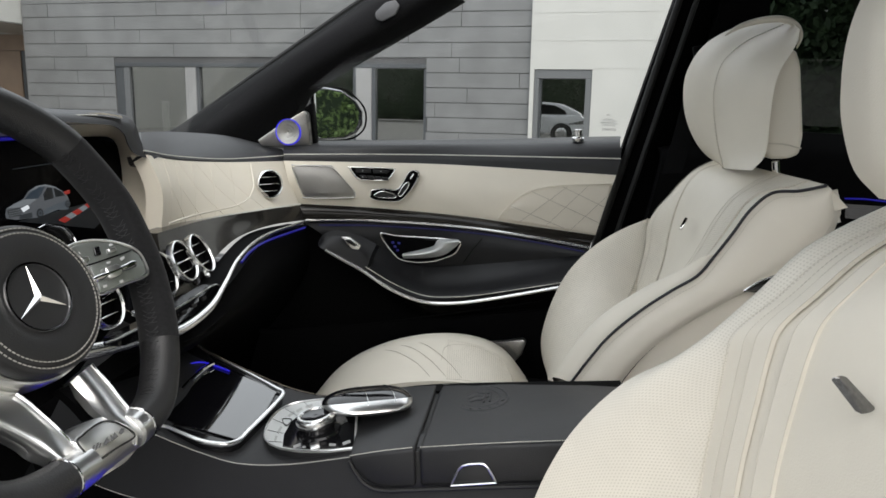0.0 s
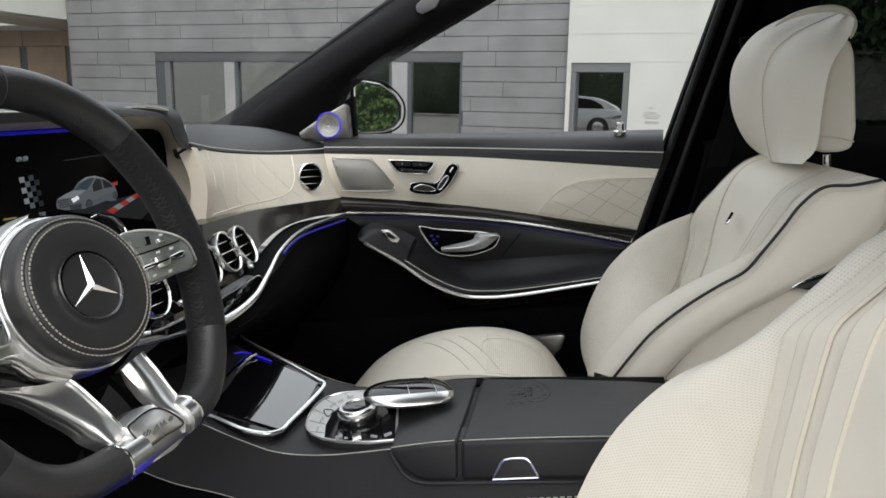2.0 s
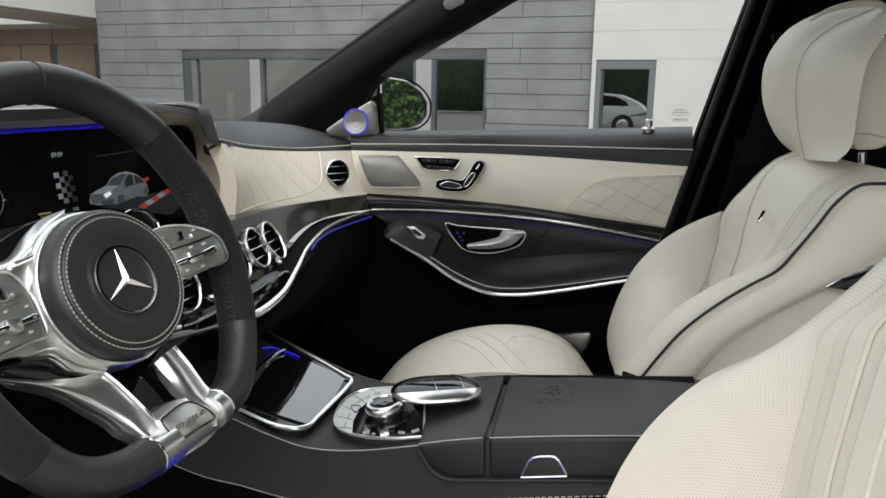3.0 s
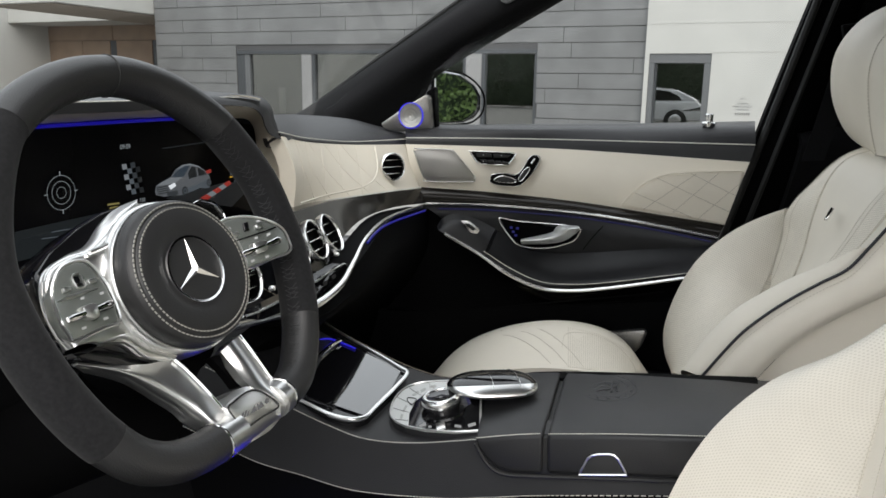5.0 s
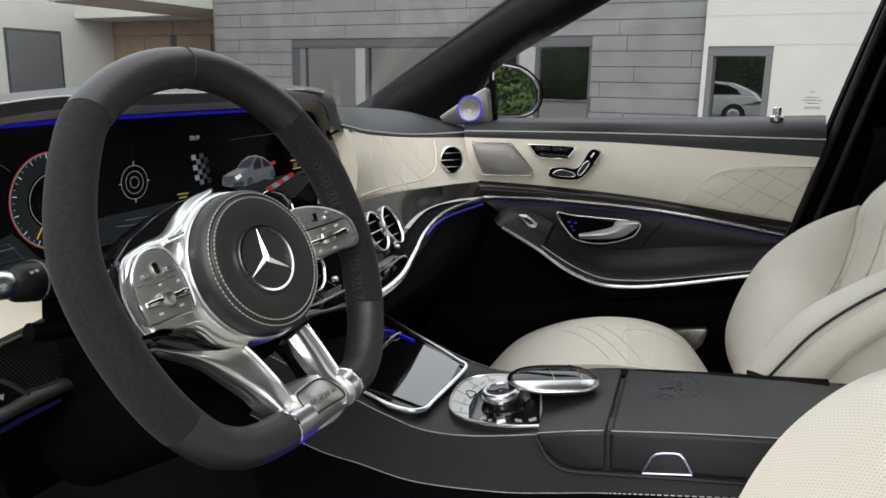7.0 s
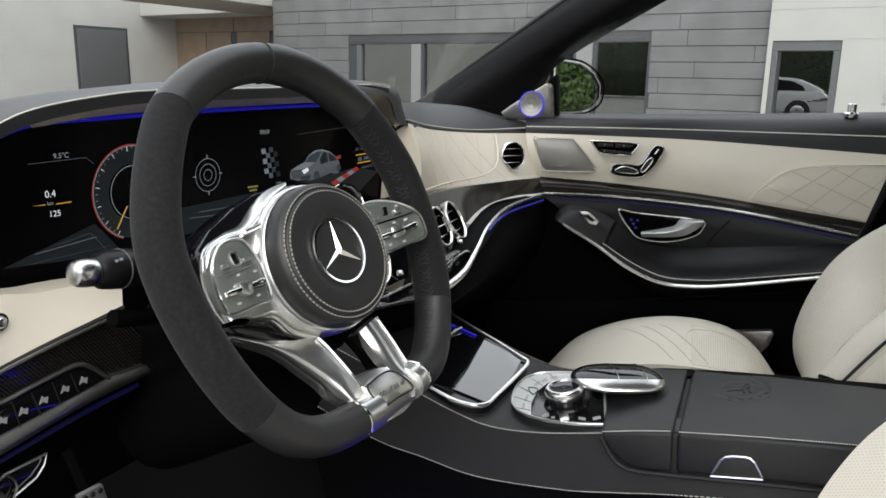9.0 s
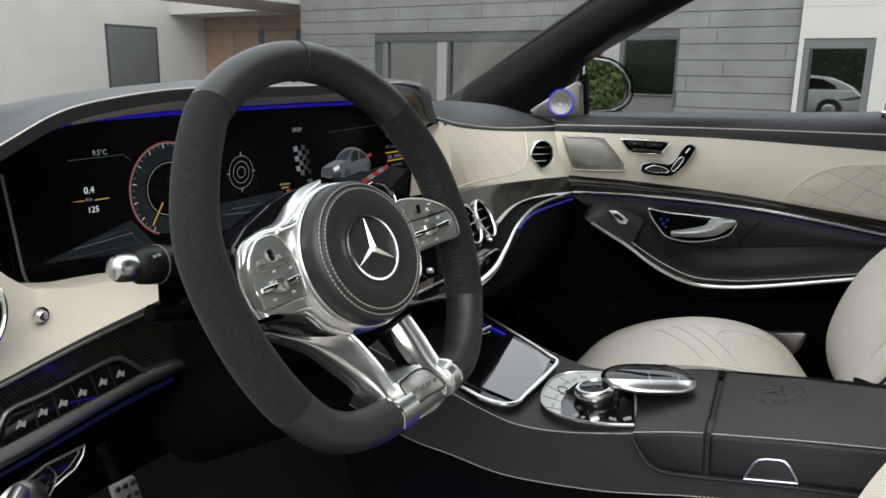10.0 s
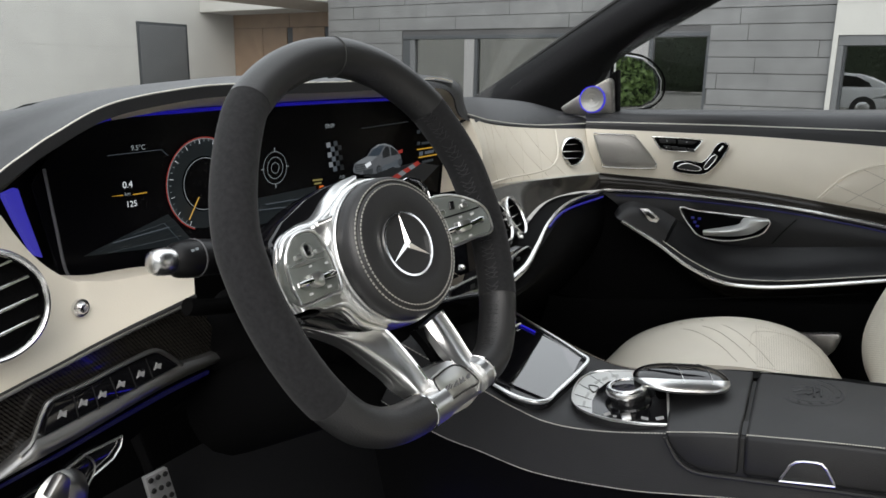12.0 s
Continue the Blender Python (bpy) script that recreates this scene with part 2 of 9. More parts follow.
def sheet(curves, nu=32, nv=12, back=(0, 0.02, 0)):
    lines = [spline(c, nu) for c in curves]
    rows = [spline([ln[i] for ln in lines], nv) for i in range(nu)]
    bm = grid(rows)
    uv = bm.loops.layers.uv.new("metres")
    along, across = [0.0], []
    for i in range(nu - 1):
        along.append(along[-1] + (rows[i + 1][nv // 2] - rows[i][nv // 2]).length)
    for r in rows:
        run = [0.0]
        for j in range(nv - 1):
            run.append(run[-1] + (r[j + 1] - r[j]).length)
        across.append(run)
    bm.verts.index_update()
    for f in bm.faces:
        for lp in f.loops:
            lp[uv].uv = (along[lp.vert.index // nv], across[lp.vert.index // nv][lp.vert.index % nv])
    return solid(bm, back)


def on_sheet(curves, uv, lift=(0, 0, 0.001)):
    """Points on a surface drawn through curves, by its two parameters from 0 to 1."""
    lines = [spline(c, 101) for c in curves]
    return [spline([ln[round(u * 100)] for ln in lines], 101)[round(v * 100)] + Vector(lift) for u, v in uv]


def tube(pts, r, n=48, seg=8, closed=False, flat=1.0, smooth=True):
    path = spline(pts, n, closed) if smooth else [Vector(p) for p in pts]
    n = len(path)
    rows, side = [], None
    for i, p in enumerate(path):
        a = path[(i - 1) % n] if closed or i else p
        b = path[(i + 1) % n] if closed or i < n - 1 else p
        d = (b - a).normalized()
        if side is None:
            side = d.orthogonal().normalized() if abs(d.z) > 0.9 else d.cross(Vector((0, 0, 1))).normalized()
        side = (side - d * side.dot(d)).normalized()
        up = d.cross(side)
        rows.append([p + side * (r * math.cos(q)) + up * (r * flat * math.sin(q)) for q in (2 * math.pi * k / seg for k in range(seg))])
    bm = grid(rows, close_u=closed, close_v=True, cap=not closed)
    bmesh.ops.recalc_face_normals(bm, faces=bm.faces[:])
    return bm


def prism(outline, vec, bevel=0.0, segs=2):
    bm = bmesh.new()
    bm.faces.new([bm.verts.new(p) for p in outline])
    solid(bm, vec)
    if bevel:
        bmesh.ops.bevel(bm, geom=bm.edges[:], offset=bevel, segments=segs, affect="EDGES", profile=0.5, clamp_overlap=True)
    return bm


def block(lo, hi, bevel=0.0, segs=2):
    bm = bmesh.new()
    c, s = (Vector(lo) + Vector(hi)) / 2, Vector(hi) - Vector(lo)
    bmesh.ops.create_cube(bm, size=1, matrix=Matrix.Translation(c) @ Matrix.Diagonal((*s, 1)))
    if bevel:
        bmesh.ops.bevel(bm, geom=bm.edges[:], offset=bevel, segments=segs, affect="EDGES", profile=0.5, clamp_overlap=True)
    return bm


def revolve(profile, m, seg=48):
    rows = [[m @ Vector((r * math.cos(2 * math.pi * k / seg), r * math.sin(2 * math.pi * k / seg), h)) for k in range(seg)] for r, h in profile]
    bm = grid(rows, close_v=True)
    bmesh.ops.recalc_face_normals(bm, faces=bm.faces[:])
    return bm


def part(name, bm, material, parent=None, label="", smooth=True):
    me = bpy.data.meshes.new(name)
    bm.to_mesh(me)
    bm.free()
    me.materials.append(material)
    for p in me.polygons:
        p.use_smooth = smooth
    if smooth:
        me.set_sharp_from_angle(angle=radians(38))
    ob = new(name, me)
    if parent is not None:
        ob.parent = parent
    if label:
        tagged(ob, label)
    return ob


def thing(name, label, category, kind="", group=""):
    return tagged(new(name), label, category, group, kind)


def stitches(path, n, r, m, parent, fill=0.66):
    """A seam of separate short threads along a curve."""
    bm = bmesh.new()
    pts = spline(path, n * 3 + 1)
    for k in range(n):
        a, b = pts[3 * k], pts[3 * k + 2]
        d = (b - a).normalized()
        s = d.orthogonal().normalized()
        u = d.cross(s)
        ring0 = [bm.verts.new(a + s * (r * x) + u * (r * y)) for x, y in ((1, 0), (0, 1), (-1, 0), (0, -1))]
        ring1 = [bm.verts.new(b + s * (r * x) + u * (r * y)) for x, y in ((1, 0), (0, 1), (-1, 0), (0, -1))]
        for j in range(4):
            bm.faces.new((ring0[j], ring0[(j + 1) % 4], ring1[(j + 1) % 4], ring1[j]))
    return tagged(part("seam_stitching", bm, m, parent, smooth=False), kind="stuff")


def taper(pts, radii, seg=20):
    """A round bar whose thickness changes along a straight or bent line."""
    rows, side = [], None
    for i, p in enumerate(pts):
        d = (pts[min(i + 1, len(pts) - 1)] - pts[max(i - 1, 0)]).normalized()
        s = (d.orthogonal() if side is None else side - d * side.dot(d)).normalized()
        side, u = s, d.cross(s)
        rows.append([p + s * (radii[i] * math.cos(q)) + u * (radii[i] * math.sin(q)) for q in (2 * math.pi * k / seg for k in range(seg))])
    bm = grid(rows, close_v=True, cap=True)
    bmesh.ops.recalc_face_normals(bm, faces=bm.faces[:])
    return bm


# ---- car shell ----
def struct(name, bm, m, label, category, smooth=False):
    return tagged(part(name, bm, m, smooth=smooth), label, category, kind="structure")


struct("floor", block((-1.3, 0.15, 0.2), (2.0, 1.90, 0.24), 0.005), CARPET, "black carpeted car floor", "floor")
struct("ceiling", sheet([[(-0.3079, 0.2831, 1.3124), (0.0765, 0.2774, 1.3825), (0.5674, 0.2708, 1.3987), (1.1145, 0.2641, 1.3413)], [(-0.3965, 0.9362, 1.3759), (0.0871, 0.9132, 1.4494), (0.6179, 0.8899, 1.4653), (1.2072, 0.8664, 1.4016)], [(-0.1817, 1.6819, 1.4050), (0.0997, 1.6570, 1.4592), (0.6782, 1.6115, 1.4666), (1.3175, 1.5653, 1.3973)]], 24, 12, (0, 0, 0.03)), SOFT, "black roof lining of the car", "ceiling", True)
struct("firewall", block((-1.3, 0.15, 0.2), (-1.24, 1.90, 0.84), 0.01), SOFT, "black bulkhead behind the dashboard", "wall")
struct("bonnet", sheet([[(-1.2, 0.15, 0.84), (-1.6, 0.25, 0.82), (-2.3, 0.35, 0.7)], [(-1.22, 1.0, 0.89), (-1.6, 1.0, 0.86), (-2.4, 1.0, 0.74)], [(-1.2, 1.95, 0.84), (-1.6, 1.8, 0.82), (-2.3, 1.7, 0.7)]], 16, 16, (0, 0, -0.03)), PAINT, "dark painted bonnet of the car", "bonnet", True)
struct("wall_rear", block((1.5, 0.25, 0.2), (1.56, 1.9, 0.95), 0.02), SOFT, "black rear bulkhead of the cabin", "wall")
struct("sill", block((-1.3, 1.90, 0.2), (1.5, 1.97, 0.6), 0.01), PAINT, "dark painted lower body side", "sill")

# ---- passenger door ----
door = thing("passenger_door", "closed car door trimmed in cream and black leather", "car door")
BELT_TOP = [(-0.7003, 1.7593, 0.9346), (-0.6449, 1.7838, 0.9324), (-0.2507, 1.8809, 0.9422), (0.1070, 1.8492, 0.9601)]
BELT_ROLL = [(-0.6752, 1.6907, 0.9228), (-0.6211, 1.7134, 0.9258), (-0.2416, 1.8018, 0.9356), (0.1016, 1.7728, 0.9513)]
BELT_SEAM = [(-0.6639, 1.6625, 0.9074), (-0.4685, 1.7399, 0.9083), (-0.2757, 1.7736, 0.9097), (0.1033, 1.7428, 0.9147)]
BELT_LOW = [(-0.6627, 1.6580, 0.8929), (-0.4663, 1.7343, 0.8896), (-0.2736, 1.7683, 0.8869), (0.0953, 1.7391, 0.8778)]
TRIM_TOP = [(-0.6306, 1.6645, 0.7934), (-0.4619, 1.7294, 0.7816), (-0.2657, 1.7613, 0.7668), (-0.0986, 1.7488, 0.7520), (0.0569, 1.7371, 0.7384)]
TRIM_LOW = [(-0.6118, 1.6625, 0.7558), (-0.4586, 1.7191, 0.7525), (-0.2624, 1.7494, 0.7430), (-0.0965, 1.7370, 0.7295), (0.0445, 1.7269, 0.7106)]
belt = part("belt_pad", sheet([BELT_TOP, BELT_ROLL, BELT_SEAM, BELT_LOW], 40, 14, (0, 0.03, 0)), BLACK, door)
part("seam_line", tube(BELT_SEAM, 0.0014, 60, 6), STITCH, belt, "pale contrast seam")
upper = part("upper_panel", sheet([BELT_LOW, [(-0.6481, 1.6518, 0.8439), (-0.4622, 1.7239, 0.8374), (-0.2684, 1.7556, 0.8276), (0.0750, 1.7292, 0.8100)], TRIM_TOP], 40, 12), CREAM, door)
part("quilted_insert", sheet([[(-0.1390, 1.7418, 0.7987), (-0.0923, 1.7361, 0.8344), (-0.0223, 1.7298, 0.8485), (0.0808, 1.7210, 0.8585)], [(-0.1441, 1.7388, 0.7904), (-0.0892, 1.7339, 0.8003), (-0.0192, 1.7279, 0.8083), (0.0728, 1.7207, 0.8061)], [(-0.1640, 1.7455, 0.7661), (-0.0986, 1.7406, 0.7606), (-0.0263, 1.7353, 0.7521), (0.0547, 1.7294, 0.7427)]], 24, 8, (0, 0.015, 0)), CREAM, upper, "diamond-quilted cream leather insert")
for line in ([(-0.0922, 1.7284, 0.8346), (0.0627, 1.7197, 0.7699)], [(-0.0223, 1.7221, 0.8486), (0.0728, 1.7169, 0.8062)], [(-0.1378, 1.7340, 0.7978), (-0.0140, 1.7267, 0.7525)], [(-0.1172, 1.7343, 0.7627), (-0.0110, 1.7212, 0.8497)], [(-0.0562, 1.7298, 0.7571), (0.0339, 1.7174, 0.8532)], [(0.0004, 1.7257, 0.7506), (0.0757, 1.7153, 0.8309)]):
    a, b = Vector(line[0]), Vector(line[1])
    stitches([a.lerp(b, k / 5) for k in range(6)], 30, 0.0006, THREAD, upper)
part("insert_seam", tube([(-0.1702, 1.7434, 0.7661), (-0.1483, 1.7402, 0.7934), (-0.1212, 1.7366, 0.8207), (-0.0809, 1.7322, 0.8418), (-0.0223, 1.7270, 0.8526), (0.0838, 1.7181, 0.8606)], 0.0022, 40, 6), CREAM, upper)
part("trim_strip", sheet([TRIM_TOP, [(-0.6206, 1.6545, 0.7759), (-0.4583, 1.7157, 0.7673), (-0.2633, 1.7462, 0.7557), (-0.0975, 1.7339, 0.7410), (0.0496, 1.7231, 0.7263)], TRIM_LOW], 40, 6), CARBON, door, "glossy dark carbon fibre strip")
part("metal_strip", tube(TRIM_LOW, 0.0035, 50, 8), CHROME, door, "satin metal strip")
part("ambient_strip", tube([(-0.5866, 1.6831, 0.7418), (-0.4603, 1.7303, 0.7384), (-0.2628, 1.7606, 0.7290), (-0.0956, 1.7480, 0.7156), (0.0324, 1.7387, 0.6986)], 0.0012, 40, 6), BLUEDIM, door, "blue ambient light line")
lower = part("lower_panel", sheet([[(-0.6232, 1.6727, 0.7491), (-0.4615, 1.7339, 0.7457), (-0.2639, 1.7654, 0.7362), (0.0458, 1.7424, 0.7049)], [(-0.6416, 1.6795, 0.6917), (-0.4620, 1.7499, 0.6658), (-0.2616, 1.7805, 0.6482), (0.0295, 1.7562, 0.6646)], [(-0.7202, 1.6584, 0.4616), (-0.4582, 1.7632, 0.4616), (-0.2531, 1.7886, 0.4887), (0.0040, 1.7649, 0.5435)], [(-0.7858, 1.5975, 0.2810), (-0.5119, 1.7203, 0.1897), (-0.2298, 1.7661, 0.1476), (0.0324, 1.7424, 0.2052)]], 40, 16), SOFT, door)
part("leather_panel", sheet([[(-0.6200, 1.6725, 0.7470), (-0.4614, 1.7327, 0.7436), (-0.2638, 1.7630, 0.7342), (0.0457, 1.7400, 0.7019)], [(-0.5858, 1.6828, 0.7228), (-0.4585, 1.7295, 0.7026), (-0.3274, 1.7628, 0.6871), (0.0509, 1.7355, 0.6834)], [(-0.5381, 1.7143, 0.6662), (-0.4598, 1.7434, 0.6386), (-0.3263, 1.7779, 0.6008), (0.0563, 1.7482, 0.6299)]], 30, 10, (0, 0.004, 0)), SHADEDBLACK, lower, "black leather door panel")
part("pull_cushion", sheet([[(-0.5361, 1.7058, 0.7025), (-0.4598, 1.7327, 0.6940), (-0.3795, 1.7577, 0.6423), (-0.2454, 1.7637, 0.6460), (0.0611, 1.7365, 0.6970)], [(-0.5394, 1.6677, 0.6986), (-0.4637, 1.6969, 0.6689), (-0.3848, 1.7220, 0.6141), (-0.2522, 1.7302, 0.6073), (0.0638, 1.7017, 0.6786)], [(-0.5492, 1.6170, 0.7097), (-0.4773, 1.6460, 0.6603), (-0.4009, 1.6723, 0.6066), (-0.2838, 1.6889, 0.5846), (0.0633, 1.6586, 0.6587)], [(-0.5504, 1.6177, 0.6971), (-0.4774, 1.6464, 0.6508), (-0.4010, 1.6729, 0.5961), (-0.2839, 1.6896, 0.5708), (0.0643, 1.6591, 0.6484)]], 40, 14, (0, 0.03, -0.01)), SHADEDBLACK, lower, "padded black leather armrest")
part("armrest_cap", sheet([[(-0.5759, 1.6394, 0.7065), (-0.5653, 1.6428, 0.7254), (-0.5361, 1.6540, 0.7369), (-0.4864, 1.6727, 0.7232), (-0.4481, 1.6863, 0.7021)], [(-0.5638, 1.6120, 0.7045), (-0.5450, 1.6190, 0.7149), (-0.5150, 1.6306, 0.7180), (-0.4778, 1.6440, 0.7002), (-0.4532, 1.6534, 0.6792)], [(-0.5497, 1.6050, 0.6986), (-0.5230, 1.6164, 0.6849), (-0.4984, 1.6255, 0.6692), (-0.4768, 1.6334, 0.6566), (-0.4613, 1.6391, 0.6461)]], 20, 10, (0, 0.03, -0.01)), SHADEDBLACK, lower)
part("armrest_trim", tube([(-0.5476, 1.6049, 0.6976), (-0.4736, 1.6334, 0.6514), (-0.4108, 1.6553, 0.6052), (-0.3464, 1.6724, 0.5759), (-0.2815, 1.6754, 0.5716), (-0.1801, 1.6668, 0.5894), (0.0631, 1.6452, 0.6520)], 0.0045, 60, 8), CHROME, lower, "satin metal armrest edge")
part("armrest_stitch", tube([(-0.4610, 1.6347, 0.6578), (-0.3981, 1.6563, 0.6158), (-0.3337, 1.6720, 0.5888), (-0.2687, 1.6710, 0.5888), (-0.1811, 1.6636, 0.6031), (0.0621, 1.6423, 0.6614)], 0.0009, 60, 5), STITCH, lower)
part("underarm_trim", sheet([[(-0.4087, 1.6791, 0.5851), (-0.3504, 1.6938, 0.5632), (-0.2842, 1.6966, 0.5610), (-0.1815, 1.6878, 0.5789), (-0.0151, 1.6728, 0.6229)], [(-0.3849, 1.7389, 0.5412), (-0.3314, 1.7517, 0.5149), (-0.2901, 1.7510, 0.5157), (-0.1845, 1.7410, 0.5478), (-0.0128, 1.7247, 0.5997)]], 30, 6, (0, 0.02, 0)), CARBON, lower)
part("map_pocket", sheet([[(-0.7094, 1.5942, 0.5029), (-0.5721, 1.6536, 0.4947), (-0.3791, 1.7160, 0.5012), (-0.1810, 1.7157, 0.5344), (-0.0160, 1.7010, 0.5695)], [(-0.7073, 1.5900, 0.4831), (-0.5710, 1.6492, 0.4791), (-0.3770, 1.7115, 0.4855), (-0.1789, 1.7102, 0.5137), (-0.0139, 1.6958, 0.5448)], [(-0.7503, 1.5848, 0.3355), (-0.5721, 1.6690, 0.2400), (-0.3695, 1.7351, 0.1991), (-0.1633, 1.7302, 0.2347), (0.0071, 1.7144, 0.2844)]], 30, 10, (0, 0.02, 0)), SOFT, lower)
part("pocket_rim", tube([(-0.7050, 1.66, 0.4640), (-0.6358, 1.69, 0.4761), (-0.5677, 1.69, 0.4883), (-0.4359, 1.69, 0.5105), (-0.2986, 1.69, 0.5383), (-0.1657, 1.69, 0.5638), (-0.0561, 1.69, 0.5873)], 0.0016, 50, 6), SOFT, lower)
part("crease", tube([(-0.2492, 1.7479, 0.6560), (-0.2301, 1.7449, 0.6848), (-0.2058, 1.7412, 0.7166)], 0.0012, 20, 6), SOFT, lower)
sw = part("window_switch", prism([(-0.5166, 1.6239, 0.7265), (-0.4990, 1.6303, 0.7265), (-0.4734, 1.6396, 0.7045), (-0.4787, 1.6392, 0.6951), (-0.4943, 1.6339, 0.6972)], (0, 0.012, 0), 0.002), CHROME, lower, "chrome window switch")
part("switch_key", prism([(-0.5061, 1.6222, 0.7204), (-0.4968, 1.6265, 0.7215), (-0.4814, 1.6325, 0.7068), (-0.4877, 1.6306, 0.7037)], (0, 0.008, 0), 0.0015), PIANO, sw)
cup = part("handle_recess", prism([(-0.4499, 1.7318, 0.7195), (-0.4143, 1.7422, 0.7153), (-0.3293, 1.7618, 0.7093), (-0.2618, 1.7593, 0.7038), (-0.2640, 1.7602, 0.6901), (-0.2800, 1.7626, 0.6698), (-0.3393, 1.7632, 0.6489), (-0.3992, 1.7495, 0.6540), (-0.4263, 1.7413, 0.6772)], (0, 0.012, 0), 0.003), SOFT, lower)
part("recess_rim", tube([(-0.4498, 1.7292, 0.7196), (-0.4132, 1.7395, 0.7154), (-0.3282, 1.7590, 0.7105), (-0.2649, 1.7568, 0.7060), (-0.2618, 1.7574, 0.6913), (-0.2799, 1.7600, 0.6699), (-0.3392, 1.7606, 0.6501), (-0.3992, 1.7482, 0.6540), (-0.4252, 1.7386, 0.6773)], 0.0022, 60, 8, True), CHROME, cup, "chrome rim")
part("door_handle", sheet([[(-0.3951, 1.7288, 0.6728), (-0.3510, 1.7390, 0.6835), (-0.3225, 1.7427, 0.6932), (-0.3097, 1.7421, 0.7092), (-0.2644, 1.7384, 0.7119)], [(-0.3912, 1.7091, 0.6736), (-0.3398, 1.7203, 0.6791), (-0.3051, 1.7221, 0.6910), (-0.2881, 1.7199, 0.7070), (-0.2576, 1.7172, 0.7127)], [(-0.3919, 1.7252, 0.6624), (-0.3362, 1.7362, 0.6648), (-0.2962, 1.7378, 0.6737), (-0.2707, 1.7348, 0.6920), (-0.2581, 1.7331, 0.7048)]], 24, 8, (0, 0.008, 0)), SILVERWHITE, cup, "curved chrome pull handle")
LOCK = [Vector(p) for p in ((-0.4200, 1.7330, 0.6990), (-0.4150, 1.7345, 0.6890), (-0.4090, 1.7365, 0.6800), (-0.4060, 1.7375, 0.6975))]
for p in LOCK:
    part("lock_key", block(p - Vector((0.0035, 0.001, 0.0028)), p + Vector((0.0035, 0.001, 0.0028)), 0.0008, 1), BLUEKEY, cup)
grille = part("speaker_grille", prism([(-0.6365, 1.6453, 0.8796), (-0.6261, 1.6495, 0.8827), (-0.5630, 1.6754, 0.8826), (-0.5506, 1.6798, 0.8774), (-0.5078, 1.6998, 0.8250), (-0.5058, 1.7002, 0.8145), (-0.5153, 1.6974, 0.8082), (-0.6067, 1.6620, 0.8083), (-0.6190, 1.6560, 0.8189)], (0, 0.008, 0), 0.0015), GRILLE, upper, "perforated metal speaker grille")
part("grille_rim", tube([(-0.6364, 1.6440, 0.8796), (-0.6250, 1.6481, 0.8838), (-0.5618, 1.6740, 0.8827), (-0.5495, 1.6797, 0.8774), (-0.5077, 1.6985, 0.8250), (-0.5057, 1.6989, 0.8146), (-0.5142, 1.6973, 0.8082), (-0.6067, 1.6607, 0.8084), (-0.6179, 1.6559, 0.8189)], 0.0012, 72, 6, True), CHROME, grille)
gc = Vector([(-0.5769, 1.6693, 0.8461)][0])
for q in (0.009, 0.018, 0.026):
    part("grille_ring", tube([gc + Vector((q * math.cos(2 * math.pi * k / 16), 0, q * math.sin(2 * math.pi * k / 16))) for k in range(16)], 0.0004, 40, 5, True), GRILLE, grille)
mem = part("memory_switch", prism([(-0.5142, 1.6924, 0.8774), (-0.5079, 1.6943, 0.8805), (-0.4226, 1.7226, 0.8774), (-0.4153, 1.7248, 0.8722), (-0.4291, 1.7218, 0.8533), (-0.4375, 1.7201, 0.8491), (-0.4896, 1.7034, 0.8512), (-0.4999, 1.6988, 0.8565)], (0, 0.01, 0), 0.003), SOFT, upper, "black switch pack")
part("switch_rim", tube([(-0.5141, 1.6911, 0.8774), (-0.5078, 1.6930, 0.8806), (-0.4225, 1.7213, 0.8774), (-0.4153, 1.7236, 0.8722), (-0.4281, 1.7217, 0.8533), (-0.4375, 1.7188, 0.8492), (-0.4896, 1.7021, 0.8512), (-0.4999, 1.6975, 0.8565)], 0.0011, 60, 6, True), CHROME, mem)
for k in range(4):
    part("memory_key", prism([Vector(p) + Vector((0.0175 * k, 0, -0.0012 * k)) for p in [(-0.4934, 1.6968, 0.8618), (-0.4799, 1.7021, 0.8618), (-0.4758, 1.7035, 0.8544), (-0.4883, 1.6993, 0.8544)]], (0, 0.006, 0), 0.001), RUBBER, mem)
part("heat_key", prism([(-0.5015, 1.6928, 0.8764), (-0.4683, 1.7044, 0.8754), (-0.4674, 1.7060, 0.8670), (-0.4996, 1.6944, 0.8670)], (0, 0.006, 0), 0.001), RUBBER, mem)
part("heat_key", prism([(-0.4631, 1.7065, 0.8754), (-0.4246, 1.7191, 0.8722), (-0.4320, 1.7175, 0.8659), (-0.4621, 1.7070, 0.8660)], (0, 0.006, 0), 0.001), RUBBER, mem)
for q in ([(-0.4849, 1.6981, 0.8722)], [(-0.4443, 1.7104, 0.8712)], [(-0.4851, 1.6989, 0.8576)], [(-0.4705, 1.7030, 0.8566)], [(-0.4549, 1.7082, 0.8566)], [(-0.4403, 1.7135, 0.8566)]):
    g = Vector(q[0])
    part("key_mark", block(g - Vector((0.0012, 0.0004, 0.0012)), g + Vector((0.0012, 0.0004, 0.0012))), KEYLIGHT, mem, smooth=False)
